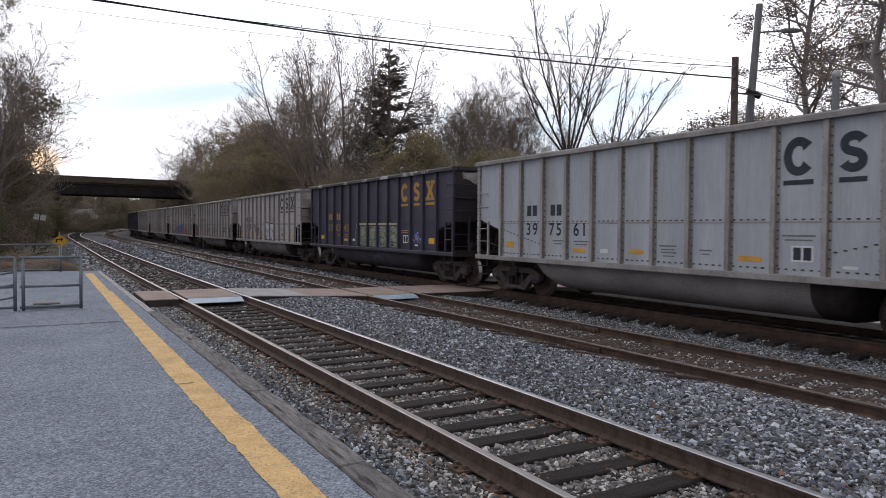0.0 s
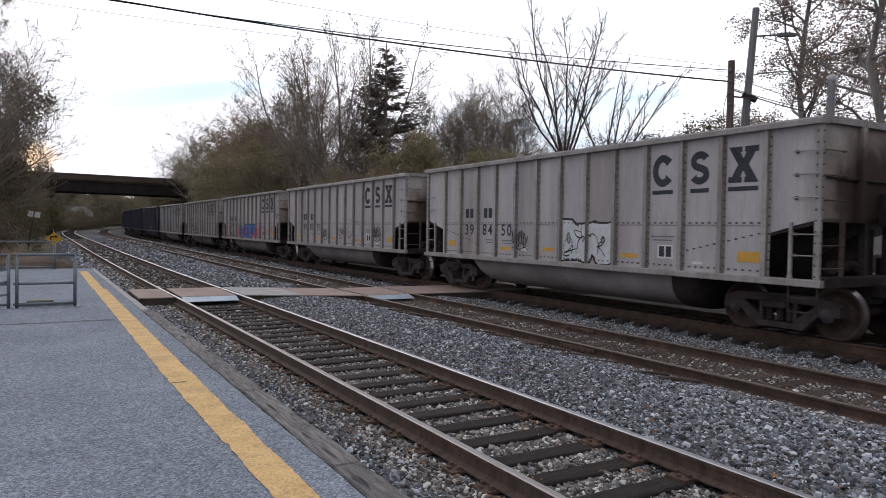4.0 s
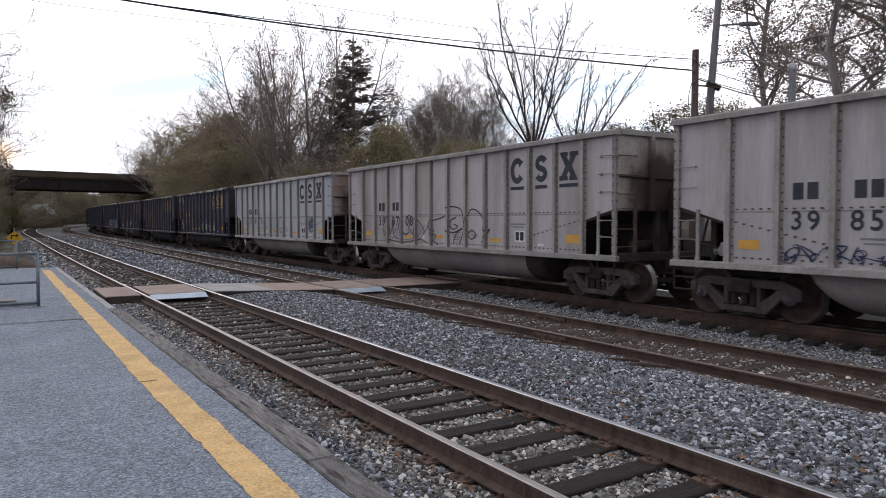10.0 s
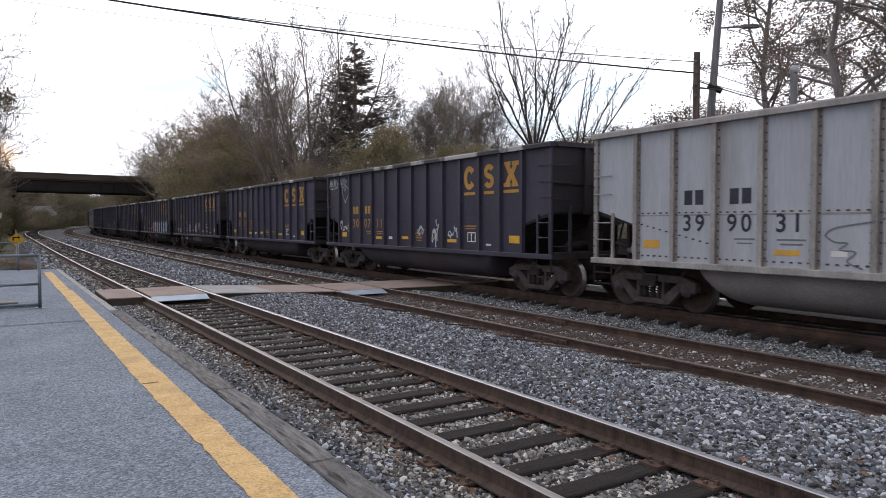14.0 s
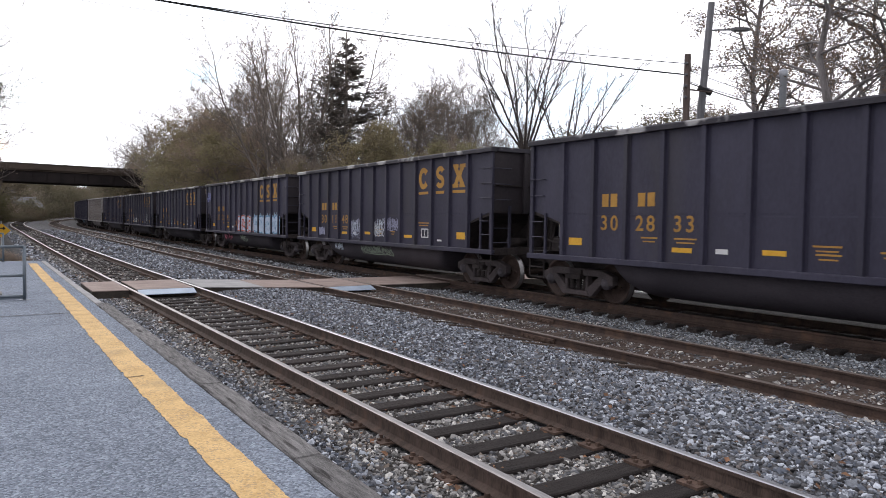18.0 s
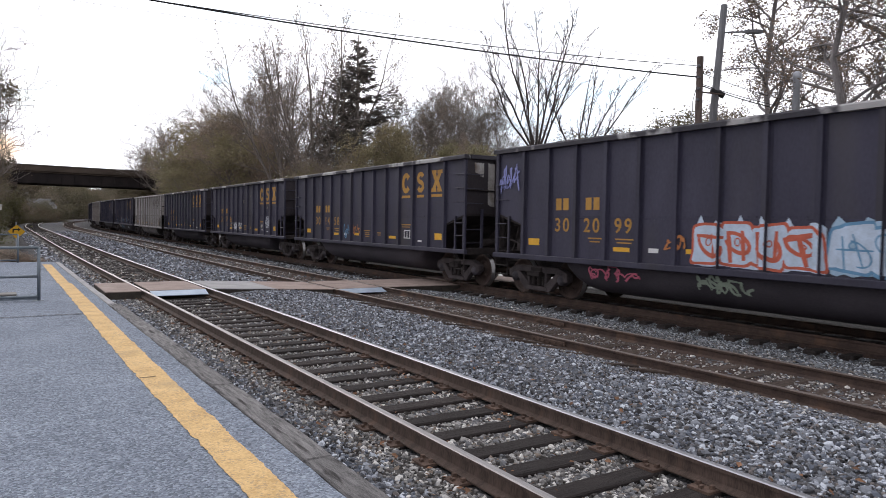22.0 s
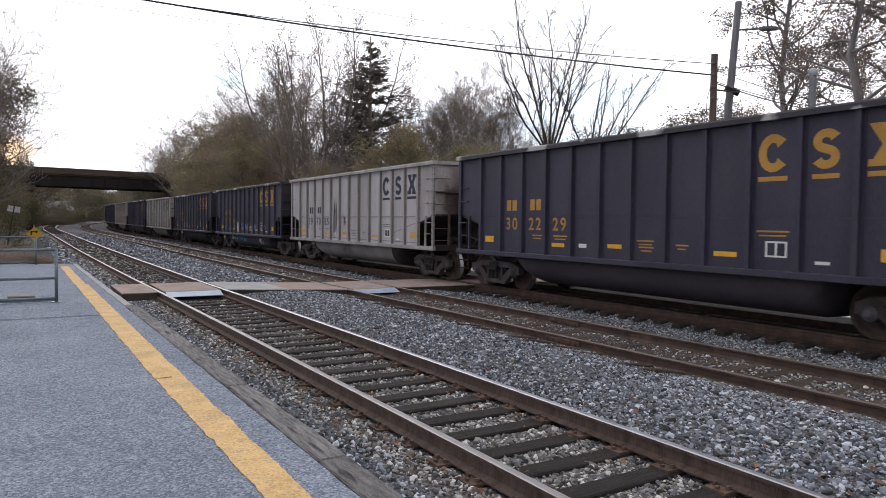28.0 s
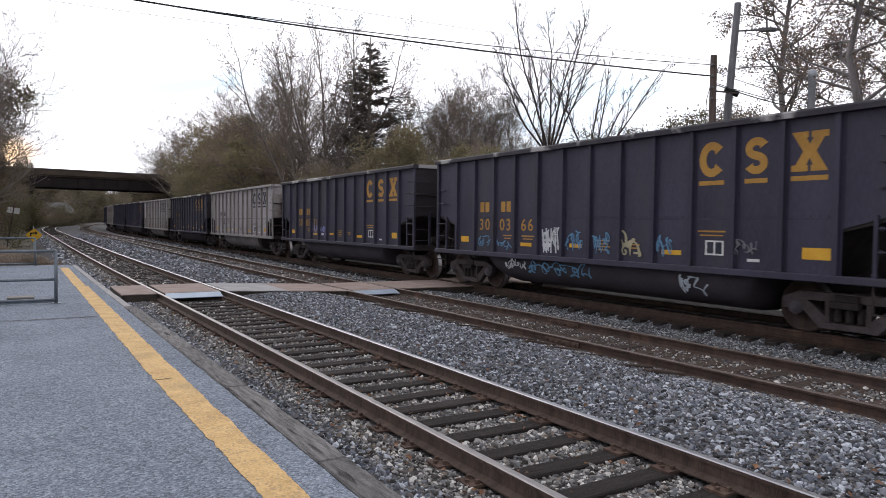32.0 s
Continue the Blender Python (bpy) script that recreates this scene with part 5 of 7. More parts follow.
def digit(ch, material, size=0.43):
    if (ch, material.name) not in DIGITS:
        cu = bpy.data.curves.new("digit", "FONT")
        cu.body, cu.size, cu.align_x, cu.offset = ch, size, "CENTER", 0.006
        ob = bpy.data.objects.new("digit", cu)
        me = bpy.data.meshes.new_from_object(ob)
        me.transform(Matrix(((0, 0, 1, 0), (-1, 0, 0, 0), (0, 1, 0, 0), (0, 0, 0, 1))))
        me.name = "digit"
        me.materials.clear()
        me.materials.append(material)
        bpy.data.objects.remove(ob)
        bpy.data.curves.remove(cu)
        DIGITS[ch, material.name] = me
    return DIGITS[ch, material.name]


def scrawl(seed, y0, y1, z0, z1, strokes, width, x=-1.609):
    """A spray-paint tag: one quick looping and angular line within a box on the side."""
    r = random.Random(seed)
    step, high, pts = (y1 - y0) / strokes, z1 - z0, []
    for k in range(strokes):
        mid = y1 - step * (k + 0.5)
        for s in range(r.choice((2, 3))):
            spin, curl = r.uniform(0, math.tau), r.choice((0.0, 0.0, 0.25, 0.4)) * step
            a = pts[-1] if pts else Vector((mid + step * r.uniform(-0.6, 0.6), z0 + high * r.uniform(0.0, 0.4)))
            b = Vector((mid + step * r.uniform(-0.6, 0.6), z0 + high * r.choice((r.uniform(0.65, 1.0), r.uniform(0.0, 0.35)))))
            c = Vector((mid + step * r.uniform(-0.8, 0.8), z0 + high * r.uniform(0.0, 1.0)))
            for i in range(1, 13):
                u = i / 12
                p = a * (1 - u) ** 2 + (a * 0.3 + b * 1.7) * u * (1 - u) + c * u * u
                p = p + Vector((math.cos(spin + u * 6.5), math.sin(spin + u * 6.5))) * curl * min(1.0, 4 * u)
                pts.append(Vector((min(y1 + step * 0.3, max(y0 - step * 0.3, p.x)), min(z1, max(z0, p.y)))))
    verts, n = [], len(pts)
    for i, p in enumerate(pts):
        d = pts[min(i + 1, n - 1)] - pts[max(i - 1, 0)]
        d = d.normalized() if d.length > 1e-6 else Vector((1, 0))
        q = Vector((-d.y, d.x)) * width * (0.55 + 0.2 * math.sin(i * 0.37 + seed))
        verts += [(x - 0.00003 * i, p.x + q.x, p.y + q.y), (x - 0.00003 * i, p.x - q.x, p.y - q.y)]
    return raw("graffiti", verts, [(2 * i, 2 * i + 1, 2 * i + 3, 2 * i + 2) for i in range(n - 1)])


def strokes_row(seed, y0, y1, z0, z1, n, width, x):
    """A tag of separate slanting, hooked and looped strokes, crossing one another."""
    r = random.Random(seed)
    verts, faces, step, high, count = [], [], (y1 - y0) / n, z1 - z0, 0
    for k in range(n):
        mid = y1 - step * (k + 0.5)
        lines = []
        for s in (-1, 1):
            if s < 0 or r.random() < 0.7:
                h, lean = mid + s * step * r.uniform(0.18, 0.34), step * r.uniform(-0.15, 0.42)
                lines.append([(h + lean * u, z0 + high * (r0 + (r1 - r0) * u)) for r0, r1 in ((r.uniform(0.0, 0.15), r.uniform(0.8, 1.0)),) for u in (0.0, 0.25, 0.5, 0.75, 1.0)])
        c, top, spin, turn = z0 + high * r.uniform(0.38, 0.68), high * r.uniform(0.18, 0.32), r.uniform(0, 6.28), r.uniform(3.0, 6.4)
        lines.append([(mid + step * 0.42 * math.cos(spin + turn * i / 14), c + top * (math.sin(spin + turn * i / 14) + 0.5 * math.cos(spin + turn * i / 14))) for i in range(15)])
        if r.random() < 0.6:
            a, b = z0 + high * r.uniform(0.2, 0.8), high * r.uniform(-0.3, 0.3)
            lines.append([(mid + step * (0.5 - u), a + b * u) for u in (0.0, 0.3, 0.6, 1.0)])
        for line in lines:
            b, m, w = len(verts), len(line), width * r.uniform(0.75, 1.2)
            for i, p in enumerate(line):
                q, o = line[max(i - 1, 0)], line[min(i + 1, m - 1)]
                d = Vector((o[0] - q[0], o[1] - q[1])).normalized() * w * (0.5 - 0.14 * abs(2 * i / (m - 1) - 1))
                verts += [(x - 0.00012 * count, p[0] - d.y, p[1] + d.x), (x - 0.00012 * count, p[0] + d.y, p[1] - d.x)]
            faces += [(b + 2 * i, b + 2 * i + 1, b + 2 * i + 3, b + 2 * i + 2) for i in range(m - 1)]
            count += 1
    return raw("graffiti", verts, faces)


def part_on_rib(me, y):
    """The stretch of a painted shape that falls on the rib at y, brought out to the rib's face."""
    bm = bmesh.new()
    bm.from_mesh(me)
    for side in (-1, 1):
        bmesh.ops.bisect_plane(bm, geom=bm.verts[:] + bm.edges[:] + bm.faces[:], plane_co=(0, y + 0.044 * side, 0), plane_no=(0, side, 0), clear_outer=True)
    if not bm.faces:
        bm.free()
        return None
    for v in bm.verts:
        v.co.x -= 0.0775
    one = bpy.data.meshes.new("graffiti")
    bm.to_mesh(one)
    bm.free()
    return one


def pieces(me):
    """The mesh's unconnected pieces as meshes of their own."""
    bm, out = bmesh.new(), []
    bm.from_mesh(me)
    left = set(bm.verts)
    while left:
        todo, got = [next(iter(left))], set()
        while todo:
            v = todo.pop()
            if v not in got:
                got.add(v)
                todo += [e.other_vert(v) for e in v.link_edges]
        left -= got
        order = sorted(got, key=lambda v: v.index)
        at = {v: i for i, v in enumerate(order)}
        faces = {f for v in got for f in v.link_faces}
        one = bpy.data.meshes.new("graffiti")
        one.from_pydata([v.co[:] for v in order], [], [[at[v] for v in f.verts] for f in sorted(faces, key=lambda f: f.index)])
        out.append(one)
    bm.free()
    return out


def crown(seed, y0, y1, z0, z1, n, x):
    """A painted ground behind letters, spiky along its top."""
    r = random.Random(seed)
    top = []
    for k in range(n):
        c, w = y0 + (y1 - y0) * (k + 0.5) / n, (y1 - y0) / n
        top += [(c - w * 0.5, z1 - (z1 - z0) * r.uniform(0.10, 0.25)), (c - w * 0.2, z1 - (z1 - z0) * r.uniform(0.05, 0.15)), (c + w * r.uniform(-0.1, 0.15), z1 - (z1 - z0) * r.uniform(-0.1, 0.08)), (c + w * 0.25, z1 - (z1 - z0) * r.uniform(0.1, 0.2))]
    bm = bmesh.new()
    low = [(y, z0 + (z1 - z0) * r.uniform(0, 0.05)) for y, z in top]
    a, b = [bm.verts.new((x, *p)) for p in top], [bm.verts.new((x, *p)) for p in low]
    for i in range(len(a) - 1):
        bm.faces.new((a[i], a[i + 1], b[i + 1], b[i]))
    me = bpy.data.meshes.new("graffiti")
    bm.to_mesh(me)
    bm.free()
    return me


def tub_x(z):
    q = min(1.0, (max(0.0, 0.95 - z) / 0.71) ** 1.25)
    return 1.46 * math.sqrt(max(0.0, 1 - q * q)) ** 0.55 + 0.004


def balloon(seed, y0, y1, z0, z1, n, grown, x):
    """Swollen interlocking forms, each a lumpy rounded ring; grown gives their outline."""
    r = random.Random(seed)
    bm, step, high = bmesh.new(), (y1 - y0) / n, z1 - z0
    for k in range(n):
        c = y0 + step * (k + 0.5)
        a, b, lean = step * r.uniform(0.5, 0.6), high * r.uniform(0.42, 0.5), r.uniform(-0.15, 0.15)
        o, p1, p2, p3 = (z0 + z1) / 2 + high * r.uniform(-0.04, 0.04), r.uniform(0, 6.28), r.uniform(0, 6.28), r.uniform(0.3, 0.7)
        rim, hole, m = [], [], 26
        for i in range(m):
            t = math.tau * i / m
            lump = 1 + 0.07 * math.sin(3 * t + p1) + 0.05 * math.sin(5 * t + p2)
            e = lambda v: math.copysign(abs(v) ** 0.42, v)
            h, v = e(math.cos(t)) * (a * lump + grown), e(math.sin(t)) * (b * lump + grown)
            rim.append(bm.verts.new((x - 0.0002 * k, c + h + v * lean, o + v)))
            hh, vv = math.cos(t) * max(0.0, a * 0.2 - grown * 0.5), math.sin(t) * max(0.0, b * 0.42 * p3 - grown * 0.5)
            hole.append(bm.verts.new((x - 0.0002 * k, c + hh + (vv + b * 0.12) * lean, o + vv + b * 0.12)))
        for i in range(m):
            j = (i + 1) % m
            bm.faces.new((rim[i], rim[j], hole[j], hole[i]))
    me = bpy.data.meshes.new("graffiti")
    bm.to_mesh(me)
    bm.free()
    return me


def drip(seed, y0, y1, z0, z1, n, width, x):
    """Smears run down from the top."""
    r = random.Random(seed)
    verts, faces = [], []
    for k in range(n):
        c, low, b = y0 + (y1 - y0) * (k + r.random()) / n, z0 + (z1 - z0) * r.uniform(0, 0.5), len(verts)
        w = width * r.uniform(0.4, 1.3)
        for i in range(13):
            z = z1 + (low - z1) * i / 12
            q = w * (0.12 + math.sin(math.pi * i / 12) ** 1.5) * r.uniform(0.75, 1.15)
            verts += [(x - 0.0003 * k, c - q, z), (x - 0.0003 * k, c + q, z)]
        faces += [(b + 2 * i, b + 2 * i + 1, b + 2 * i + 3, b + 2 * i + 2) for i in range(12)]
    return raw("graffiti", verts, faces)


ZIGZAG = (((0.03, 0), (0.05, 0.98)), ((0.05, 0.98), (0.16, 0.35), (0.23, 1)), ((0.22, 0.95), (0.24, 0.04)), ((0.32, 0.06), (0.33, 0.72)), ((0.29, 0.92), (0.98, 0.96)), ((0.37, 0.05), (0.70, 0.02)), ((0.45, 0.5), (0.68, 0.56)), ((0.62, 0.92), (0.42, 0.08)), ((0.79, 0.92), (0.74, 0.0)), ((0.80, 0.46), (0.97, 0.5), (0.95, 0.0)), ((0.62, 0.3), (0.58, 0.0)), ((0.10, 0.0), (0.20, 0.12)))
LOOPS = {
    "arches": (((0.0, 0.5), (0.06, 0.62), (0.3, 0.75), (0.34, 0.95), (0.45, 1.0), (0.58, 0.9), (0.62, 0.55), (0.66, 0.5)), ((0.5, 0.72), (0.42, 0.66), (0.4, 0.5), (0.46, 0.42), (0.52, 0.5), (0.46, 0.55)), ((0.0, 0.5), (0.05, 0.4), (0.12, 0.38), (0.08, 0.28), (0.16, 0.25), (0.12, 0.1), (0.2, 0.0)), ((0.3, 0.4), (0.45, 0.33), (0.6, 0.45), (0.5, 0.3), (0.45, 0.05)), ((0.55, 0.05), (0.6, 0.3), (0.7, 0.85), (0.8, 0.9), (0.9, 0.7), (0.94, 0.4), (1.0, 0.42), (0.88, 0.1)), ((0.68, 0.3), (0.74, 0.4), (0.8, 0.3), (0.74, 0.18), (0.68, 0.28))),
    "quarter": (((0.0, 0.0), (0.02, 0.7), (0.35, 0.92), (1.0, 1.0)),),
    "heart": (((0.5, 0.0), (0.15, 0.5), (0.08, 0.85), (0.3, 0.98), (0.48, 0.72), (0.62, 0.98), (0.9, 0.9), (0.92, 0.5), (0.5, 0.0)),),
    "scribble": (((0.0, 0.75), (0.05, 0.2), (0.13, 0.95), (0.17, 0.3), (0.27, 0.8), (0.24, 0.35), (0.38, 0.15), (0.42, 0.9), (0.36, 0.5), (0.55, 0.3), (0.60, 0.95), (0.52, 0.75), (0.72, 0.2), (0.70, 0.85), (0.88, 0.45), (0.80, 0.15), (1.0, 0.7)), ((0.1, 0.1), (0.45, 0.0), (0.8, 0.12), (0.96, 0.0))),
}


def curves(name, y0, y1, z0, z1, width, x):
    """A sprayed drawing of smooth lines."""
    bm = bmesh.new()
    for k, path in enumerate(LOOPS[name]):
        pts, fine = [Vector((y1 - (y1 - y0) * u, z0 + (z1 - z0) * v)) for u, v in path], []
        for i in range(len(pts) - 1):
            a, b, c, d = pts[max(i - 1, 0)], pts[i], pts[i + 1], pts[min(i + 2, len(pts) - 1)]
            for s in range(6):
                t = s / 6
                fine.append(0.5 * (2 * b + (c - a) * t + (2 * a - 5 * b + 4 * c - d) * t * t + (3 * b - a - 3 * c + d) * t ** 3))
        fine.append(pts[-1])
        rows = band(fine, width)
        edge = [[bm.verts.new((x - 0.0002 * k - 0.00001 * i, *p)) for p in q[:2]] for i, q in enumerate(rows)]
        edge.append([bm.verts.new((x - 0.0002 * k, *p)) for p in (rows[-1][3], rows[-1][2])])
        for i in range(len(rows)):
            bm.faces.new((edge[i][0], edge[i][1], edge[i + 1][1], edge[i + 1][0]))
    me = bpy.data.meshes.new("graffiti")
    bm.to_mesh(me)
    bm.free()
    return me


def panels(y0, y1, z0, z1, x):
    """Painted fields between the ribs."""
    bm = bmesh.new()
    for a, b in zip(RIBS, RIBS[1:]):
        lo, hi = max(a + 0.11, y0), min(b - 0.10, y1)
        if hi - lo > 0.3:
            bm.faces.new([bm.verts.new((x, *p)) for p in rect(lo, hi, z0, z1)])
    me = bpy.data.meshes.new("graffiti")
    bm.to_mesh(me)
    bm.free()
    return me


def hatch(seed, y0, y1, z0, z1, n, width, x):
    """Loose slanting strokes that fill the fields between the ribs."""
    r = random.Random(seed)
    verts, faces = [], []
    for a, b in zip(RIBS, RIBS[1:]):
        lo, hi = max(a + 0.12, y0), min(b - 0.11, y1)
        if hi - lo < 0.3:
            continue
        for k in range(n):
            z, lean, s = z0 + (z1 - z0) * r.random(), r.uniform(-0.10, 0.10), r.uniform(0.25, 0.6) * (hi - lo)
            c, w, i = r.uniform(lo, hi - s), width * r.uniform(0.5, 1.2), len(verts)
            q = 0.00006 * k
            verts += [(x - q, c, min(z1, z)), (x - q, c + s * 0.5, min(z1, z + lean * 0.7 + w)), (x - q, c + s, min(z1, z + lean)), (x - q, c + s * 0.5, min(z1, z + lean * 0.7))]
            faces.append((i, i + 3, i + 2, i + 1))
    return raw("graffiti", verts, faces)


def bands(seed, y0, y1, z0, z1, width, x):
    """A painted piece of broad angular strokes."""
    bm = bmesh.new()
    for k, path in enumerate(ZIGZAG):
        quads = band([(y1 - (y1 - y0) * u, z0 + (z1 - z0) * v) for u, v in path], width)
        for i, q in enumerate(quads):
            bm.faces.new([bm.verts.new((x - 0.0002 * k - 0.00003 * i, *p)) for p in q])
    bmesh.ops.remove_doubles(bm, verts=bm.verts[:], dist=0.0001)
    me = bpy.data.meshes.new("graffiti")
    bm.to_mesh(me)
    bm.free()
    return me


def chips(seed, y0, y1, z0, z1, n, x):
    """Small ragged places where the paint has flaked off a side."""
    r = random.Random(seed)
    bm = bmesh.new()
    for k in range(n):
        c, h, a, b = r.uniform(y0, y1), r.uniform(z0, z1), r.uniform(0.02, 0.07), r.uniform(0.03, 0.10)
        bm.faces.new([bm.verts.new((x - 0.0001 * k, c + a * math.cos(i * 0.7) * r.uniform(0.6, 1.1), h + b * math.sin(i * 0.7) * r.uniform(0.6, 1.1))) for i in range(9)])
    me = bpy.data.meshes.new("graffiti")
    bm.to_mesh(me)
    bm.free()
    return me


TRUCK, SETS, EMBLEM, MARKS = truck_meshes(), {}, {}, {}
for kind in ("white", "clean", "black"):
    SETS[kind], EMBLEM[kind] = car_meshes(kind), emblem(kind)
    ink = M["paint_ochre"] if kind == "black" else M["paint_navy"]
    MARKS[kind] = [
        ("data_panel", plane_shape("data_panel", [rect(3.05 - HALF, 3.45 - HALF, 1.28, 1.31), rect(3.05 - HALF, 3.45 - HALF, 1.52, 1.55), rect(3.05 - HALF, 3.09 - HALF, 1.31, 1.52), rect(3.41 - HALF, 3.45 - HALF, 1.31, 1.52), rect(3.23 - HALF, 3.27 - HALF, 1.31, 1.52)], M["paint_light"]), "white outlined stencil panel"),
        ("panel_ground", plane_shape("panel_ground", [rect(3.08 - HALF, 3.42 - HALF, 1.30, 1.53)], M["paint_navy"], -1.603), "dark ground of a stencil panel"),
        ("reflector", plane_shape("reflector", [rect(1.10 - HALF, 1.57 - HALF, 1.29, 1.48)], M["paint_yellow"] if kind == "black" else M["paint_yellow_faded"]), "large yellow reflector square"),
    ]
    for a in (10.66, 9.69):
        MARKS[kind].append(("reporting_mark", plane_shape("reporting_mark", [rect(a - HALF - 0.21, a - HALF - 0.03, 2.13, 2.40), rect(a - HALF + 0.03, a - HALF + 0.21, 2.13, 2.40)], ink), "two painted blocks of a reporting mark"))
    MARKS[kind].append(("stencil_plate", plane_shape("stencil_plate", [rect(7.85 - HALF, 8.1 - HALF, 1.27, 1.36)], M["paint_light"]), "small white stencil plate"))
    MARKS[kind].append(("stencil_plate", plane_shape("stencil_plate", [rect(2.33 - HALF, 2.57 - HALF, 1.20, 1.25)], M["paint_light"]), "small white stencil plate"))
    for a, b, z in ((8.5, 9.0, 1.50), (9.4, 9.8, 1.50), (3.02, 3.62, 1.70), (5.9, 6.35, 1.46), (5.9, 6.3, 1.33), (5.05, 5.35, 1.40)):
        MARKS[kind].append(("lettering", plane_shape("lettering", [rect(a - HALF, b - HALF, z, z + 0.03), rect(a + 0.05 - HALF, b - 0.05 - HALF, z - 0.07, z - 0.045)], ink if kind == "black" else M["spray_grey"]), "small faded stencilled lines"))
    for a, b, z in ((4.0, 4.48, 1.25), (6.78, 7.2, 1.29), (8.6, 9.05, 1.26), (11.45, 11.85, 1.30)):
        MARKS[kind].append(("reflector", plane_shape("reflector", [rect(a - HALF, b - HALF, z, z + (0.09 if a < 11 else 0.16))], M["paint_yellow"] if kind == "black" else M["paint_yellow_faded"]), "yellow reflector strip"))


STENCIL = {15: 0.08}  # numbers painted a little further back


def coal_car(n, kind, number, tags):
    s = SETS[kind]
    word = {"white": "grimy white-grey", "clean": "clean pale grey", "black": "black"}[kind]
    extra = " with spray-painted graffiti" if tags else ""
    car = thing("coal_gondola", pose(0, 0, 0), f"{word} ribbed steel coal gondola freight car{extra}", "freight car", "coal train cars")
    turn = pose(0, 0, 0, 0, 0, 180)
    ahead, behind = (-0.11, -0.05) if kind == "black" else (0.0, 0.0)
    long = Matrix.Diagonal((1, 1 + (behind - ahead) / CAR_LONG, 1, 1))
    for m, shift, mid in ((pose(0, 0, 0), ahead, (ahead + behind) / 2), (turn, -behind, -(ahead + behind) / 2)):
        end, side = m @ pose(0, shift - HALF, 0), m @ pose(0, mid, 0) @ long
        for name in ("side_sheet", "top_chord", "side_sill"):
            hang(name, s[name], None, car, m=side)
        hang("seam", s["seam"], None, car, "row of rivet heads", m)
        for name in ("end_wall", "end_chord", "slope_sheet", "draft_web", "end_sill", "coupler", "brake_hose", "corner_post", "ladder", "end_brace"):
            hang(name, s[name], None, car, m=end)
        for x in (-0.62, 0.62):
            hang("end_post", s["end_post"], None, car, m=end @ pose(x, 0, 0))
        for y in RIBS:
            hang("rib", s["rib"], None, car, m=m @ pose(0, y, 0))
        hang("step", s["step"], None, car, "dark steel step below the ladder", end)
        post = hang("ladder_post", s["ladder_post"], None, car, m=end)
        for z in (1.25, 1.62, 2.35, 2.75, 3.15):
            hang("rung", s["rung"], None, post, m=pose(0, 0, z))
        for z in (1.45, 1.8, 2.4, 2.78, 3.16):
            hang("grab_iron", s["grab_iron"], None, car, m=end @ pose(0, 0, z))
    back = HALF + behind
    hang("corner_post", s["corner_post"], None, car, m=pose(0, back - 0.11, 0))
    hang("ladder", s["ladder"], None, car, m=pose(0, back - 1.06, 0))
    hang("step", s["step"], None, car, "dark steel step below the ladder", pose(0, back - 0.56, 0))
    hang("brake_wheel", s["brake_wheel"], None, car, "dark steel hand brake wheel", pose(0, ahead - HALF, 0))
    for z in (1.45, 1.8, 2.4, 2.78):
        hang("grab_iron", s["grab_iron"], None, car, m=pose(0, back - 0.52, z))
    hang("brake_rigging", s["brake_rigging"], None, car, "dark brake pipes and cylinder", pose(0, back, 0))
    hang("brake_valve", s["brake_valve"], None, car, "pale grey air brake valve", pose(0, back, 0))
    for name in ("tub", "tub_end", "centre_sill", "floor"):
        hang(name, s[name], None, car)
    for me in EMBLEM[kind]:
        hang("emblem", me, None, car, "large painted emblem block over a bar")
    for name, me, label in MARKS[kind]:
        hang(name, me, None, car, label)
    ink = M["paint_ochre"] if kind == "black" else M["paint_navy"]
    for pair, y in zip((number[0:2], number[2:4], number[4:6]), (10.66, 9.71, 8.79)):
        y += STENCIL.get(n, 0.0)
        for ch, d in zip(pair, (0.14, -0.14)):
            hang("digit", digit(ch, ink), None, car, "", pose(-1.607, y - HALF + d, 1.65))
    for y in (1.09 - HALF, HALF - 1.09):
        truck = tagged(new("truck"), "")
        truck.parent, truck.matrix_basis = car, pose(0, y, 0)
        for x in (-1.02, 1.02):
            hang("sideframe", TRUCK["sideframe"], None, truck, m=pose(x, 0, 0))
            for yy in (-0.19, 0.0, 0.19):
                hang("spring", TRUCK["spring"], None, truck, m=pose(x, yy, 0))
            for yy in (-0.889, 0.889):
                hang("journal", TRUCK["journal"], None, truck, "rusty bearing cap", pose(x, yy, 0.457) @ (pose(0, 0, 0, 0, 0, 180) if x < 0 else pose(0, 0, 0)))
        hang("bolster", TRUCK["bolster"], None, truck)
        for yy in (-0.889, 0.889):
            WHEELS.append((n, y + yy, hang("wheelset", TRUCK["wheel"], None, truck, "pair of rusty steel wheels with bright treads", pose(0, yy, 0.457))))
    for k, (form, colour, y0, y1, z0, z1, a, b) in enumerate(tags):
        x, where = -1.609 - 0.003 * k, (n * 31 + k, y0 - HALF, y1 - HALF, z0, z1)
        made = [(scrawl(*where, a, b, x) if form == "tag" else bands(*where, a, x) if form == "bands" else curves(a, *where[1:], b, x) if form == "curves" else panels(*where[1:], x) if form == "panels" else hatch(*where, a, b, x) if form == "hatch" else chips(*where, a, x) if form == "chips" else strokes_row(*where, a, b, x) if form == "strokes" else drip(*where, a, b, x) if form == "drip" else crown(*where, a, x) if form == "crown" else balloon(*where, a, 0.0, x), colour)]
        if form == "balloon":
            made.append((balloon(*where, a, 0.05, x + 0.0015), b))
        if form == "bands":
            made.append((bands(*where, a + 0.09, x + 0.0015), b))
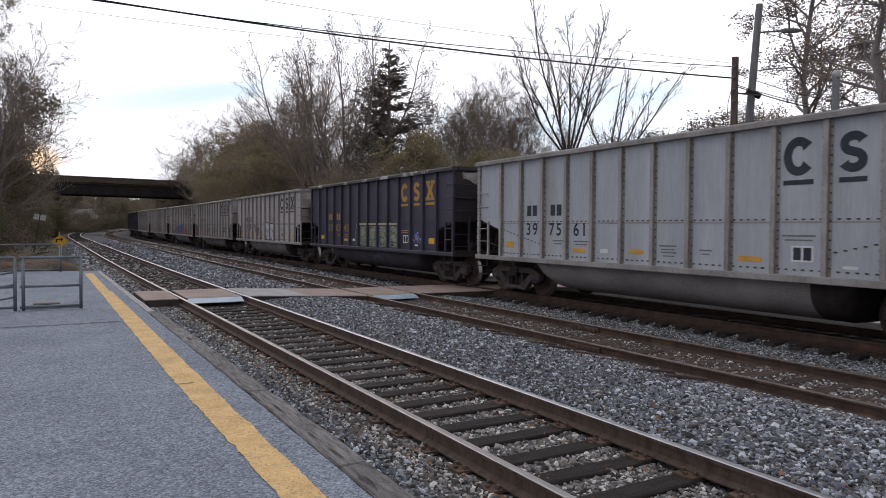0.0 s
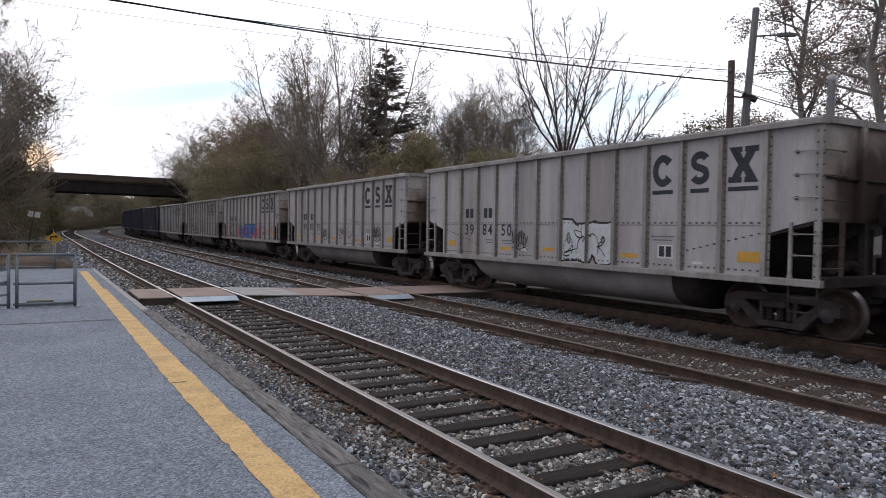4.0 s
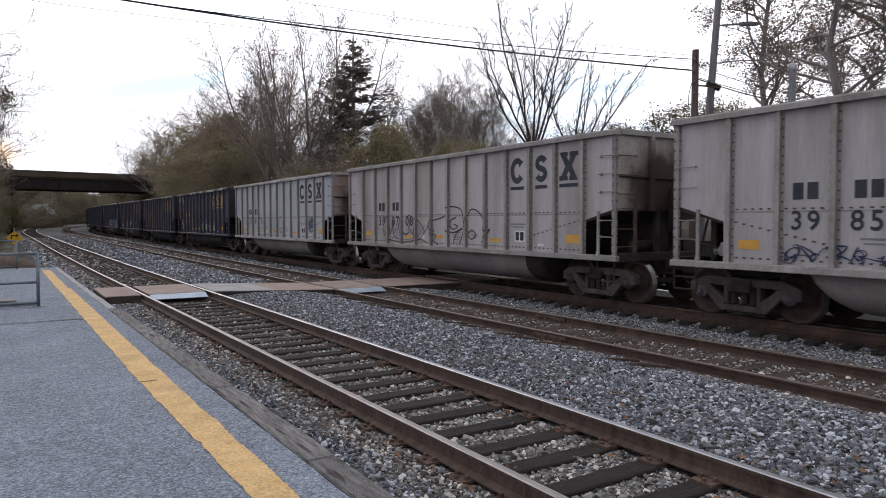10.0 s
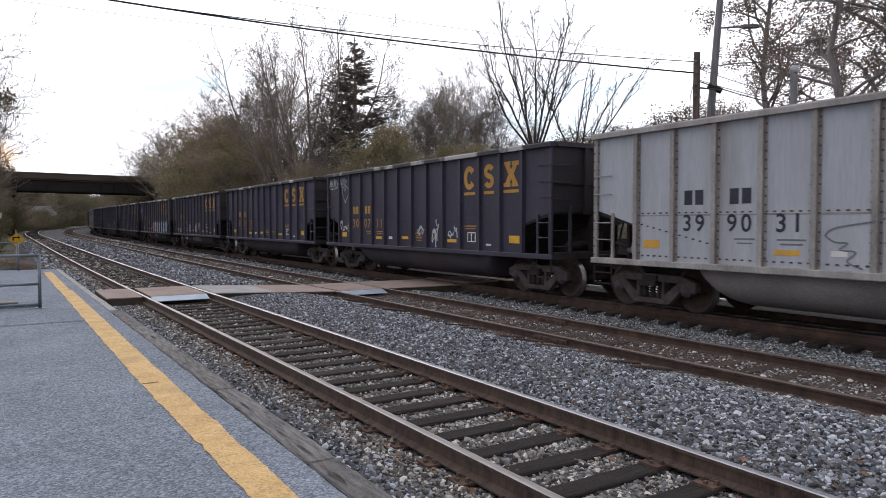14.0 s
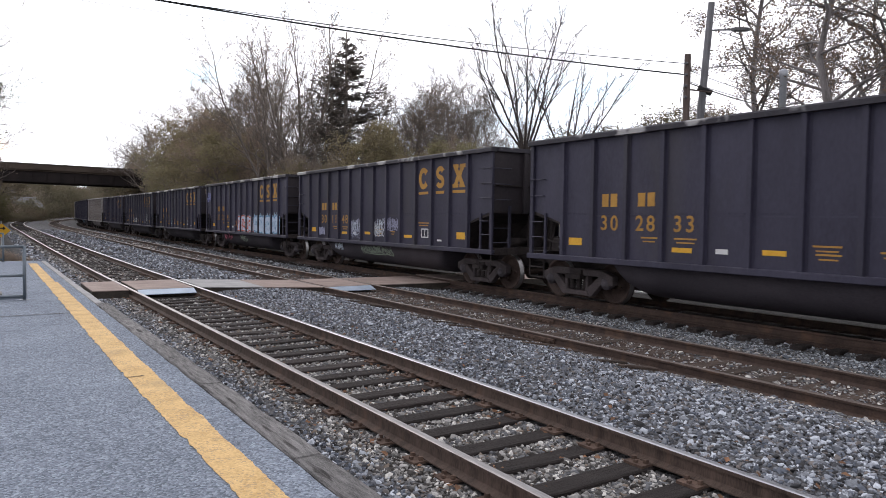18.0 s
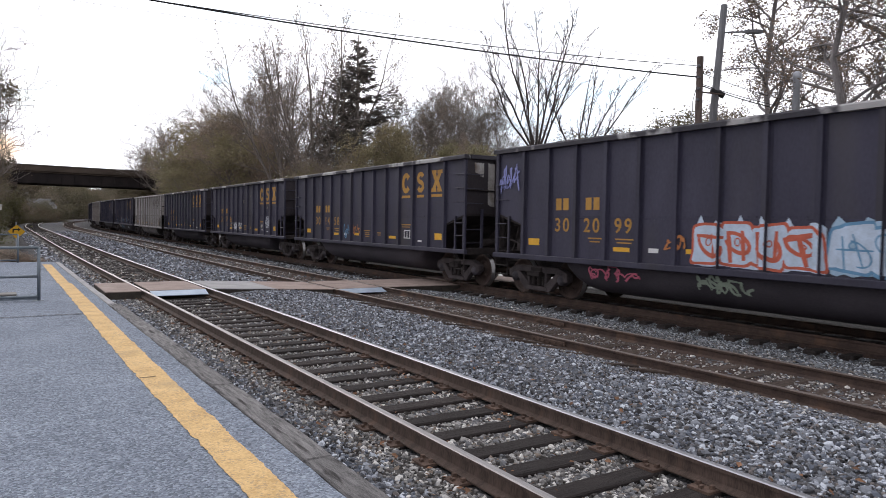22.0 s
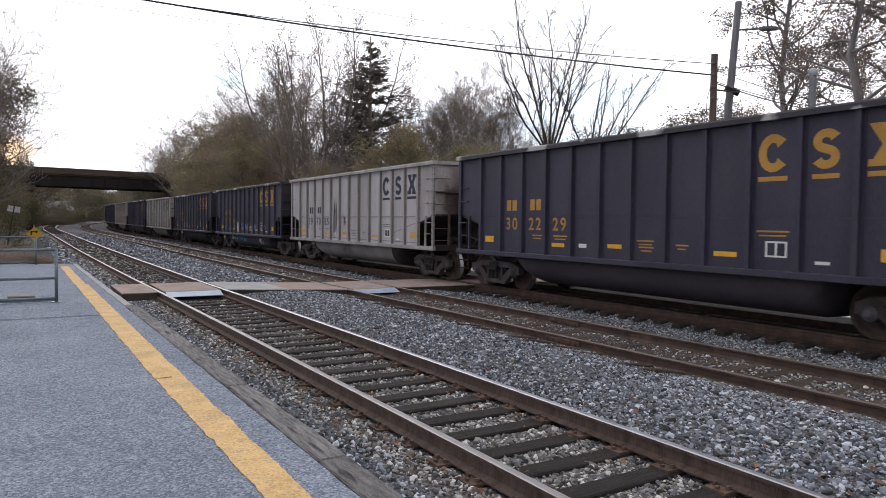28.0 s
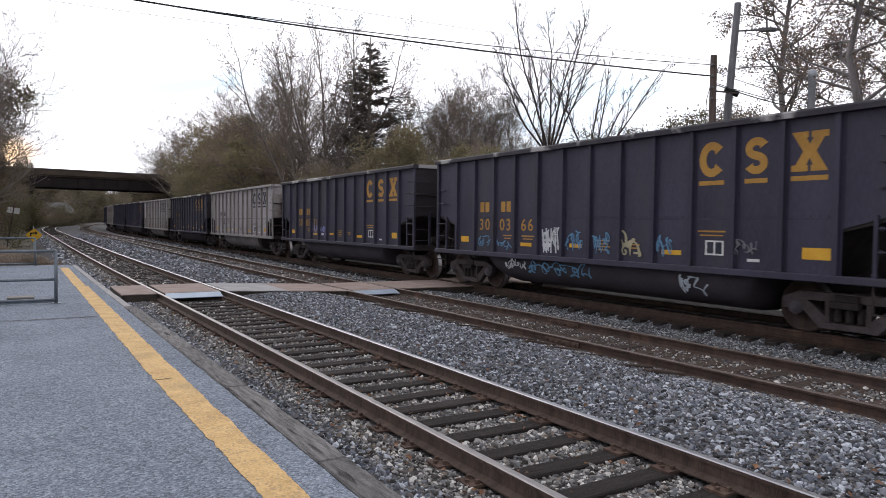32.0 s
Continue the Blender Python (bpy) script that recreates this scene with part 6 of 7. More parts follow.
        for me, ink in made:
            if z1 < 1.0:
                for v in me.vertices:
                    v.co.x += 1.605 - tub_x(v.co.z)
            over = [part_on_rib(me, y) for y in RIBS if y0 - HALF < y < y1 - HALF and z1 > 1.0] if form in ("crown", "balloon", "strokes", "bands", "curves") else []
            for one in ([me] if form in ("hatch", "chips") else pieces(me)) + [o for o in over if o]:
                one.materials.append(M["spray_" + ink])
                paint = hang("graffiti", one, None, car, f"{ink} spray-paint graffiti")
                if form in ("hatch", "chips"):
                    paint["kind"] = "stuff"
    return car


def flake(seed, x0, x1, z0, z1, lean):
    """Where paint has flaked off a car's end: ragged along its lower edge."""
    r = random.Random(seed)
    n, bm = 22, bmesh.new()
    hi, lo = [], []
    for i in range(n + 1):
        u = i / n
        x = x0 + (x1 - x0) * u
        d = (1 - lean) + lean * u
        hi.append(bm.verts.new((x, -HALF - 0.004, z1 - 0.04 * r.random())))
        lo.append(bm.verts.new((x + r.uniform(-0.02, 0.02), -HALF - 0.004, z1 - (z1 - z0) * d * r.uniform(0.88 - 0.35 * lean, 1.0))))
    for i in range(n):
        bm.faces.new((hi[i], hi[i + 1], lo[i + 1], lo[i]))
    return bm


FLAKES = {2: ((-1.35, 1.45, 2.62, 3.55, 0.7),), 12: ((-1.36, -1.05, 3.05, 3.5, 0.3), (-0.9, 1.25, 2.2, 3.5, 0.0)), 13: ((-1.1, -0.78, 3.05, 3.42, 0.1), (0.75, 1.2, 3.05, 3.45, 0.3))}
W, B = "white", "black"
TRAIN = {
    0: (W, "397102", ()), 1: ("clean", "397561", ()),
    2: (B, "300343", (("panels", "moss", 3.8, 7.45, 1.1, 1.88, 0, 0), ("hatch", "sage", 3.8, 7.45, 1.12, 1.86, 55, 0.045), ("hatch", "cream", 3.8, 7.45, 1.12, 1.86, 26, 0.022), ("hatch", "black", 3.8, 7.45, 1.14, 1.5, 5, 0.05), ("crown", "cream", 3.82, 7.45, 1.91, 1.99, 14, 0), ("curves", "sage", 7.4, 7.72, 1.1, 1.95, "quarter", 0.05), ("tag", "violet", 2.0, 2.6, 1.25, 1.7, 4, 0.03), ("tag", "slate", 5.0, 6.5, 0.55, 0.9, 4, 0.03))),
    3: (W, "398450", (("balloon", "white", 4.75, 6.5, 1.08, 2.05, 3, "black"), ("tag", "black", 4.9, 6.3, 1.2, 1.95, 4, 0.022), ("drip", "white", 5.4, 6.2, 1.05, 1.3, 4, 0.03), ("curves", "black", 7.8, 8.45, 1.3, 1.8, "scribble", 0.026))),
    4: (W, "398059", (("curves", "grey", 3.75, 6.45, 1.08, 2.15, "arches", 0.026), ("curves", "black", 5.6, 6.2, 1.55, 1.75, "scribble", 0.026), ("curves", "black", 7.6, 8.25, 1.25, 1.75, "scribble", 0.028), ("curves", "black", 2.05, 2.75, 1.3, 1.9, "scribble", 0.028))),
    5: (W, "398557", (("crown", "pink", 3.6, 5.0, 1.2, 1.72, 3, 0), ("crown", "pink", 4.6, 9.2, 1.12, 1.7, 7, 0), ("bands", "blue", 4.7, 8.5, 1.16, 1.82, 0.20, "navy"), ("balloon", "pink", 3.5, 3.95, 1.66, 1.96, 1, "red"), ("tag", "navy", 9.4, 11.0, 1.1, 1.4, 7, 0.02), ("tag", "pink", 1.9, 2.6, 1.2, 1.7, 3, 0.03), ("tag", "orange", 1.3, 1.8, 1.45, 1.8, 3, 0.025), ("tag", "slate", 0.2, 0.95, 2.1, 2.6, 4, 0.025))),
    6: (W, "398708", (("curves", "black", 4.5, 7.7, 1.1, 2.2, "arches", 0.034), ("curves", "black", 7.5, 10.6, 1.12, 2.0, "scribble", 0.03), ("curves", "grey", 7.8, 10.2, 1.2, 1.9, "scribble", 0.024), ("strokes", "grey", 4.6, 9.4, 0.45, 0.88, 9, 0.035))),
    7: ("clean", "399031", (("curves", "grey", 5.3, 8.2, 1.1, 2.1, "arches", 0.026), ("curves", "slate", 1.95, 2.65, 1.35, 2.0, "scribble", 0.045), ("tag", "slate", 2.0, 2.6, 1.4, 1.9, 4, 0.03))),
    8: (B, "300711", (("tag", "pale", 5.6, 6.2, 1.45, 1.75, 3, 0.03), ("tag", "pale", 4.9, 5.3, 1.1, 1.9, 3, 0.03), ("tag", "pale", 3.8, 4.4, 1.35, 1.75, 3, 0.03), ("curves", "pale", 11.25, 11.85, 2.55, 3.15, "heart", 0.022), ("curves", "pale", 12.15, 13.05, 3.1, 3.5, "scribble", 0.024), ("curves", "pale", 11.4, 12.0, 3.15, 3.5, "scribble", 0.018), ("tag", "white", 11.1, 12.05, 1.5, 1.9, 7, 0.032))),
    9: (B, "302833", ()),
    10: (B, "301148", (("strokes", "lilac", 7.4, 8.25, 1.1, 1.85, 5, 0.032), ("curves", "pale", 7.4, 8.2, 1.25, 1.8, "scribble", 0.026), ("strokes", "pale", 5.72, 6.52, 1.22, 1.85, 4, 0.034), ("curves", "white", 5.75, 6.5, 1.25, 1.7, "scribble", 0.028), ("strokes", "lilac", 4.82, 5.62, 1.45, 1.88, 5, 0.034), ("curves", "lilac", 4.85, 5.6, 1.45, 1.85, "scribble", 0.024), ("strokes", "sage", 5.4, 7.75, 0.58, 0.92, 10, 0.034), ("curves", "sage", 5.5, 7.6, 0.62, 0.9, "scribble", 0.028), ("strokes", "pale", 9.2, 9.9, 0.66, 0.93, 4, 0.05), ("strokes", "lilac", 10.5, 11.05, 1.16, 1.5, 4, 0.06))),
    11: (B, "302099", (("crown", "ice", 0.85, 4.6, 1.07, 2.04, 8, 0), ("balloon", "frost", 0.95, 4.45, 1.1, 1.9, 6, "sky"), ("strokes", "sky", 1.0, 4.4, 1.15, 1.8, 6, 0.03), ("crown", "frost", 4.55, 7.1, 1.08, 1.95, 6, 0), ("balloon", "frost", 4.62, 7.0, 1.12, 1.85, 4, "red"), ("strokes", "red", 4.7, 6.95, 1.15, 1.8, 4, 0.09), ("tag", "violet", 12.2, 13.1, 2.5, 3.4, 7, 0.03), ("tag", "orange", 7.15, 7.65, 1.35, 1.65, 4, 0.035), ("tag", "pink", 8.5, 9.9, 0.6, 0.92, 5, 0.03), ("tag", "sage", 5.9, 7.0, 0.6, 0.92, 5, 0.04))),
    12: (B, "301458", (("tag", "sky", 7.5, 8.15, 1.15, 1.75, 6, 0.028), ("tag", "orange", 6.6, 7.3, 1.3, 1.7, 6, 0.022))),
    13: (B, "301986", (("strokes", "white", 6.55, 8.5, 1.15, 1.65, 5, 0.07), ("chips", "cream", 1.2, 12.8, 1.3, 3.4, 16, 0))),
    14: (B, "302229", ()),
    15: (W, "397085", (("drip", "black", 7.82, 8.12, 1.08, 2.75, 4, 0.03), ("drip", "grey", 7.86, 8.14, 1.1, 2.3, 3, 0.05), ("drip", "black", 6.85, 7.1, 1.1, 2.1, 3, 0.018), ("tag", "black", 6.5, 7.5, 0.6, 0.93, 5, 0.016))),
    16: (B, "300366", (("strokes", "white", 7.45, 8.15, 1.12, 1.75, 4, 0.06), ("tag", "sky", 6.75, 7.3, 1.2, 1.7, 5, 0.022), ("tag", "sky", 5.85, 6.45, 1.15, 1.65, 5, 0.022), ("tag", "cream", 5.0, 5.55, 1.15, 1.75, 4, 0.045), ("tag", "sky", 4.2, 4.65, 1.2, 1.7, 5, 0.024), ("tag", "sky", 10.3, 10.9, 1.15, 1.5, 4, 0.018), ("tag", "sky", 9.4, 10.0, 1.12, 1.4, 4, 0.022), ("tag", "white", 9.0, 9.9, 0.65, 0.93, 6, 0.028), ("tag", "sky", 6.6, 8.9, 0.6, 0.92, 9, 0.03), ("tag", "pale", 3.5, 4.2, 0.5, 0.9, 5, 0.03), ("tag", "grey", 2.3, 2.8, 1.3, 1.6, 4, 0.02))),
    17: (B, "300871", (("tag", "violet", 8.6, 9.0, 1.2, 1.7, 4, 0.03), ("tag", "violet", 7.7, 8.2, 1.2, 1.7, 4, 0.03))),
    18: (W, "398310", ()), 19: (B, "302418", ()), 20: (W, "397633", ()), 21: (B, "301777", ()), 22: (B, "302560", ()), 23: (W, "398871", ()), 24: (B, "300155", ()), 25: (B, "301396", ()),
}
WHEELS, CARS = [], {}
for n, (kind, number, tags) in TRAIN.items():
    CARS[n] = coal_car(n, kind, number, tags)
    for k, spot in enumerate(FLAKES.get(n, ())):
        part("flaked_paint", flake(n * 7 + k, *spot), M["bare_patch"], CARS[n], "pale bare metal where paint has flaked off", pose(0, -0.11, 0))
for line, z in (("NO", 1.80), ("GOOD", 1.61), ("COPS", 1.42)):
    hang("lettering", digit(line, M["spray_white"], 0.23), None, CARS[13], "white sprayed lettering", pose(-1.612, 2.42 - HALF, z))


def car_pose(n, t):
    s = car_front(n, t)
    a, b = along(s + 1.09), along(s + CAR_LONG - 1.09)
    pa, pb = on_track("far", a).translation, on_track("far", b).translation
    d = (pb - pa).normalized()
    return Matrix.Translation((pa + pb) / 2) @ pose(0, 0, 0, 0, 0, -math.degrees(math.atan2(d.x, d.y))) @ pose(0, 0, 0, math.degrees(math.asin(d.z)))


# ---- trees ----


def grow(seed, tall, r0, kids, ratio, angle, up, wobble, stems=1, start=0.25, lean=0.12, least=0.009, fan=(), fork=0.0):
    """Limbs as tapered tubes; gives places, quads and the twigs' ends."""
    r = np.random.default_rng(seed)
    V, F, tips, count = [], [], [], 0
    todo = []
    for k, tilt in enumerate(fan):
        d = np.array([tilt, r.uniform(-0.25, 0.25), 1.0])
        todo.append((np.array([0.0, 0.0, fork - 0.12 * (k % 3)]), d / np.linalg.norm(d), tall * r.uniform(0.85, 1.0), r0, 0))
    if fan:
        for i in range(2):
            a = np.linspace(0, math.tau, 8, endpoint=False)
            V.append(np.stack([np.cos(a) * r0 * (2.4 - 0.9 * i), np.sin(a) * r0 * (2.4 - 0.9 * i), np.full(8, -0.3 if i == 0 else fork + 0.1)], 1))
        F += [(j, (j + 1) % 8, 8 + (j + 1) % 8, 8 + j) for j in range(8)]
        count += 16
    for s in range(0 if fan else stems):
        a = r.uniform(0, math.tau)
        tilt = lean * (1 if stems == 1 else 2.2) * r.uniform(0.5, 1.2)
        d = np.array([math.cos(a) * tilt, math.sin(a) * tilt, 1.0])
        todo.append((np.array([math.cos(a) * 0.15 * (stems > 1), math.sin(a) * 0.15 * (stems > 1), -0.3]), d / np.linalg.norm(d), tall * r.uniform(0.85, 1.0), r0, 0))
    while todo:
        p, d, L, rad, lev = todo.pop()
        n = (7, 5, 4, 3, 2)[min(lev, 4)]
        k = (7, 5, 4, 3, 3)[min(lev, 4)]
        pts, dirs = [p], [d]
        for i in range(n):
            d = d + r.normal(size=3) * wobble + np.array([0, 0, up if lev else 0.05])
            d = d / np.linalg.norm(d)
            p = p + d * L / n
            pts.append(p)
            dirs.append(d)
        ring = np.linspace(0, math.tau, k, endpoint=False)
        for i, (q, e) in enumerate(zip(pts, dirs)):
            side = np.cross(e, (0.3, 0.5, 0.81))
            side = side / (np.linalg.norm(side) + 1e-9)
            other = np.cross(e, side)
            rr = max(least * 0.6, rad * (1 - 0.75 * i / n))
            V.append(q + rr * (np.cos(ring)[:, None] * side + np.sin(ring)[:, None] * other))
        for i in range(n):
            b = count + i * k
            F += [(b + j, b + (j + 1) % k, b + k + (j + 1) % k, b + k + j) for j in range(k)]
        count += (n + 1) * k
        if lev >= len(kids):
            tips += pts[1:]
            continue
        m = kids[lev]
        for c in range(m):
            t = start + (1 - start) * (c + r.uniform(0.2, 0.9)) / m if lev == 0 else r.uniform(0.2, 1.0)
            f = min(n - 1, int(t * n))
            q = pts[f] + (pts[f + 1] - pts[f]) * (t * n - f)
            e = dirs[f + 1]
            ax = r.normal(size=3)
            ax = ax - e * ax.dot(e)
            ax /= np.linalg.norm(ax)
            a = radians(angle * r.uniform(0.65, 1.25))
            todo.append((q, e * math.cos(a) + ax * math.sin(a), L * ratio * (1.15 - 0.6 * t if lev == 0 else 1) * r.uniform(0.7, 1.2), max(least, rad * (1 - 0.7 * t) * 0.6), lev + 1))
    return np.concatenate(V), np.array(F), np.array(tips)


def leaves(seed, tips, number, size, spread, long=1.0, droop=0.0):
    """Many small leaves, each two triangles folded a little, about the twigs' ends."""
    r = np.random.default_rng(seed)
    c = tips[r.integers(0, len(tips), number)] + r.normal(size=(number, 3)) * spread
    a = r.normal(size=(number, 3))
    a[:, 2] -= droop
    a /= np.linalg.norm(a, axis=1)[:, None]
    b = np.cross(a, r.normal(size=(number, 3)))
    b /= np.linalg.norm(b, axis=1)[:, None]
    s = (size * r.uniform(0.6, 1.3, number))[:, None]
    u = np.cross(a, b) * s * 0.18
    v = np.stack([c - a * s * long, c + b * s * 0.5 + u, c + a * s * long, c - b * s * 0.5 + u], 1).reshape(-1, 3)
    i = np.arange(number)[:, None] * 4
    return v, np.concatenate([i + np.array([[0, 1, 2]]), i + np.array([[0, 2, 3]])])


def tree_kind(name, label, category, bark, leaf, limbs, foliage):
    V, F, tips = grow(**limbs)
    t = thing(name, pose(0, 0, -50), label, category)
    hang("trunk", raw("trunk", V, F, True), bark, t)
    if foliage:
        lv, lf = leaves(limbs["seed"] + 5, tips[tips[:, 2] > foliage.get("over", 0.3)], foliage["number"], foliage["size"], foliage["spread"], foliage.get("long", 1.0))
        hang("crown", raw("crown", lv, lf), leaf, t)
    return t


def fir_kind():
    r = np.random.default_rng(41)
    t = thing("conifer", pose(0, 0, -50), "tall dark evergreen conifer with ragged layered boughs", "tree")
    bm = bmesh.new()
    rod(bm, (0, 0, -0.3), (0.15, 0, 16.0), 0.24, 8, 0.03)
    V, F, nodes, count = [], [], [], 0
    z = 1.2
    while z < 15.8:
        for k in range(int(r.integers(5, 8))):
            a = r.uniform(0, math.tau)
            L = (16.2 - z) * 0.29 * r.uniform(0.42, 1.4) + 0.08
            if r.random() < 0.07:
                continue
            d = np.array([math.cos(a), math.sin(a), 0.12])
            pts = [np.array([0.15 * z / 16, 0, z]) + d * L * u + np.array([0, 0, -0.30 * L * u * (1 - u) * 1.6 + 0.16 * L * u * u]) for u in np.linspace(0, 1, 7)]
            rod(bm, pts[0], pts[3], 0.025, 4, 0.018)
            rod(bm, pts[3], pts[6], 0.018, 4, 0.008)
            nodes += [(p, d, L, i) for i, p in enumerate(pts) if i > 0]
        z += r.uniform(0.30, 0.5)
    part("trunk", bm, M["bark"], t)
    for p, d, L, i in nodes:
        for k in range(6 if L > 1 else 4):
            side = np.array([-d[1], d[0], 0]) * r.uniform(-1, 1) + d * 0.7 + np.array([0, 0, r.uniform(-0.45, 0.45)])
            side /= np.linalg.norm(side)
            small = min(1.0, 0.25 + L / 1.6)
            s, up = r.uniform(0.25, 0.5) * small, np.array([0, 0, 1.0])
            w = np.cross(side, up) * 0.13 * small
            o = r.normal(size=3) * 0.12 * small
            V += [p + o, p + o + side * s * 0.5 + w, p + o + side * s, p + o + side * s * 0.5 - w]
            F += [(count, count + 1, count + 2), (count, count + 2, count + 3)]
            count += 4
    hang("crown", raw("crown", V, F), M["leaf_needle"], t)
    return t


KINDS = {
    "bare_a": tree_kind("tree", "tall leafless tree with fine grey-brown twigs and a few last leaves", "tree", M["bark"], M["leaf_brown"], dict(seed=11, tall=14, r0=0.20, kids=(17, 8, 5, 4), ratio=0.46, angle=47, up=0.07, wobble=0.085, start=0.16, least=0.012), dict(number=2600, size=0.06, spread=0.12)),
    "bare_b": tree_kind("tree", "leafless tree with an airy crown of fine twigs", "tree", M["bark"], M["leaf_tan"], dict(seed=23, tall=13, r0=0.18, kids=(16, 8, 5, 4), ratio=0.48, angle=43, up=0.08, wobble=0.085, start=0.16, least=0.012), dict(number=1600, size=0.055, spread=0.12)),
    "many_stemmed": tree_kind("tree", "tall bare tree with many rising stems and last leaves high up", "tree", M["bark"], M["leaf_tan"], dict(seed=17, tall=14.5, r0=0.12, kids=(15, 8, 5), ratio=0.30, angle=40, up=0.05, wobble=0.06, start=0.2, least=0.011, fan=(-0.5, -0.3, -0.1, 0.1, 0.3, 0.5), fork=2.6), dict(number=2600, size=0.08, spread=0.16, over=7.0)),
    "russet": tree_kind("tree", "autumn tree with thin russet brown foliage", "tree", M["bark"], M["leaf_brown"], dict(seed=37, tall=12.5, r0=0.18, kids=(14, 8, 6), ratio=0.44, angle=46, up=0.07, wobble=0.10, least=0.008), dict(number=7200, size=0.085, spread=0.25)),
    "olive": tree_kind("tree", "autumn tree with dull olive-green foliage", "tree", M["bark"], M["leaf_olive"], dict(seed=52, tall=10, r0=0.16, kids=(13, 7, 4), ratio=0.46, angle=52, up=0.06, wobble=0.14, start=0.12), dict(number=10400, size=0.099, spread=0.28)),
    # the olive tree again, shade put into darker leaf and bark colours
    "olive_dull": tree_kind("tree", "tree with dull olive-brown foliage, darkened to look shaded", "tree", M["bark_dark"], M["leaf_dull"], dict(seed=58, tall=10, r0=0.16, kids=(13, 7, 4), ratio=0.46, angle=52, up=0.06, wobble=0.14, start=0.12), dict(number=10400, size=0.099, spread=0.28)),
    "vase_wide": tree_kind("tree", "bare spreading tree with long straight limbs", "tree", M["bark_dark"], M["leaf_tan"], dict(seed=131, tall=8.9, r0=0.06, kids=(16, 7, 4), ratio=0.24, angle=27, up=0.05, wobble=0.09, start=0.25, least=0.011, fan=(-0.56, -0.32, -0.12, 0.0, 0.14, 0.32, -0.44, 0.42), fork=6.0), dict(number=60, size=0.07, spread=0.06)),
    "vase_leaning": tree_kind("tree", "bare tree with limbs spread to one side", "tree", M["bark_dark"], M["leaf_tan"], dict(seed=140, tall=7.6, r0=0.068, kids=(11, 6, 3), ratio=0.26, angle=28, up=0.06, wobble=0.06, start=0.22, least=0.011, fan=(-0.32, 0.0, 0.2, 0.42, 0.62), fork=5.4), dict(number=60, size=0.07, spread=0.06)),
    "plane": tree_kind("tree", "tall grey-barked tree with crooked drooping twigs and sparse dry leaves", "tree", M["bark_pale"], M["leaf_tan"], dict(seed=75, tall=15, r0=0.135, kids=(23, 9, 6, 4), ratio=0.27, angle=52, up=0.02, wobble=0.19, start=0.36, least=0.008), dict(number=7500, size=0.05, spread=0.15, over=5.5)),
    "bush_olive": tree_kind("bush", "dense olive-green bush with fading leaves", "bush", M["bark"], M["leaf_dull"], dict(seed=81, tall=4.6, r0=0.06, kids=(8, 5, 3), ratio=0.5, angle=50, up=0.04, wobble=0.15, stems=4, lean=0.3, start=0.1), dict(number=11200, size=0.084, spread=0.24, over=0.05)),
    "bush_brown": tree_kind("bush", "tangled brown bush with dry leaves", "bush", M["bark"], M["leaf_brown"], dict(seed=92, tall=4.8, r0=0.06, kids=(9, 6, 4), ratio=0.5, angle=45, up=0.05, wobble=0.15, stems=4, lean=0.3, start=0.1), dict(number=6720, size=0.084, spread=0.22, over=0.05)),
    "bush_green": tree_kind("bush", "leafy green bush beside the line", "bush", M["bark"], M["leaf_green"], dict(seed=103, tall=4.2, r0=0.06, kids=(8, 5, 3), ratio=0.52, angle=52, up=0.03, wobble=0.15, stems=4, lean=0.3, start=0.1), dict(number=11200, size=0.084, spread=0.26, over=0.05)),
    "fir": fir_kind(),
}
for t in KINDS.values():
    t["top"] = max(v.co.z for o in t.children for v in o.data.vertices)



def plant(kind, x, y, top, turn=None, wide=1.0):
    """A copy whose top reaches the height given above the rails."""
    z = ground_z(x, y) - 0.1
    s = (top - z) / KINDS[kind]["top"]
    ob = copy_thing(KINDS[kind], pose(x, y, z, 0, 0, rng.uniform(0, 360) if turn is None else turn))
    ob.scale = (s * wide, s * wide, s)
    return ob


def by_bearing(kind, az, dist, slope, turn=None, wide=1.0):
    a = radians(az)
    return plant(kind, math.sin(a) * dist, math.cos(a) * dist, EYE[2] + slope * dist, turn, wide)


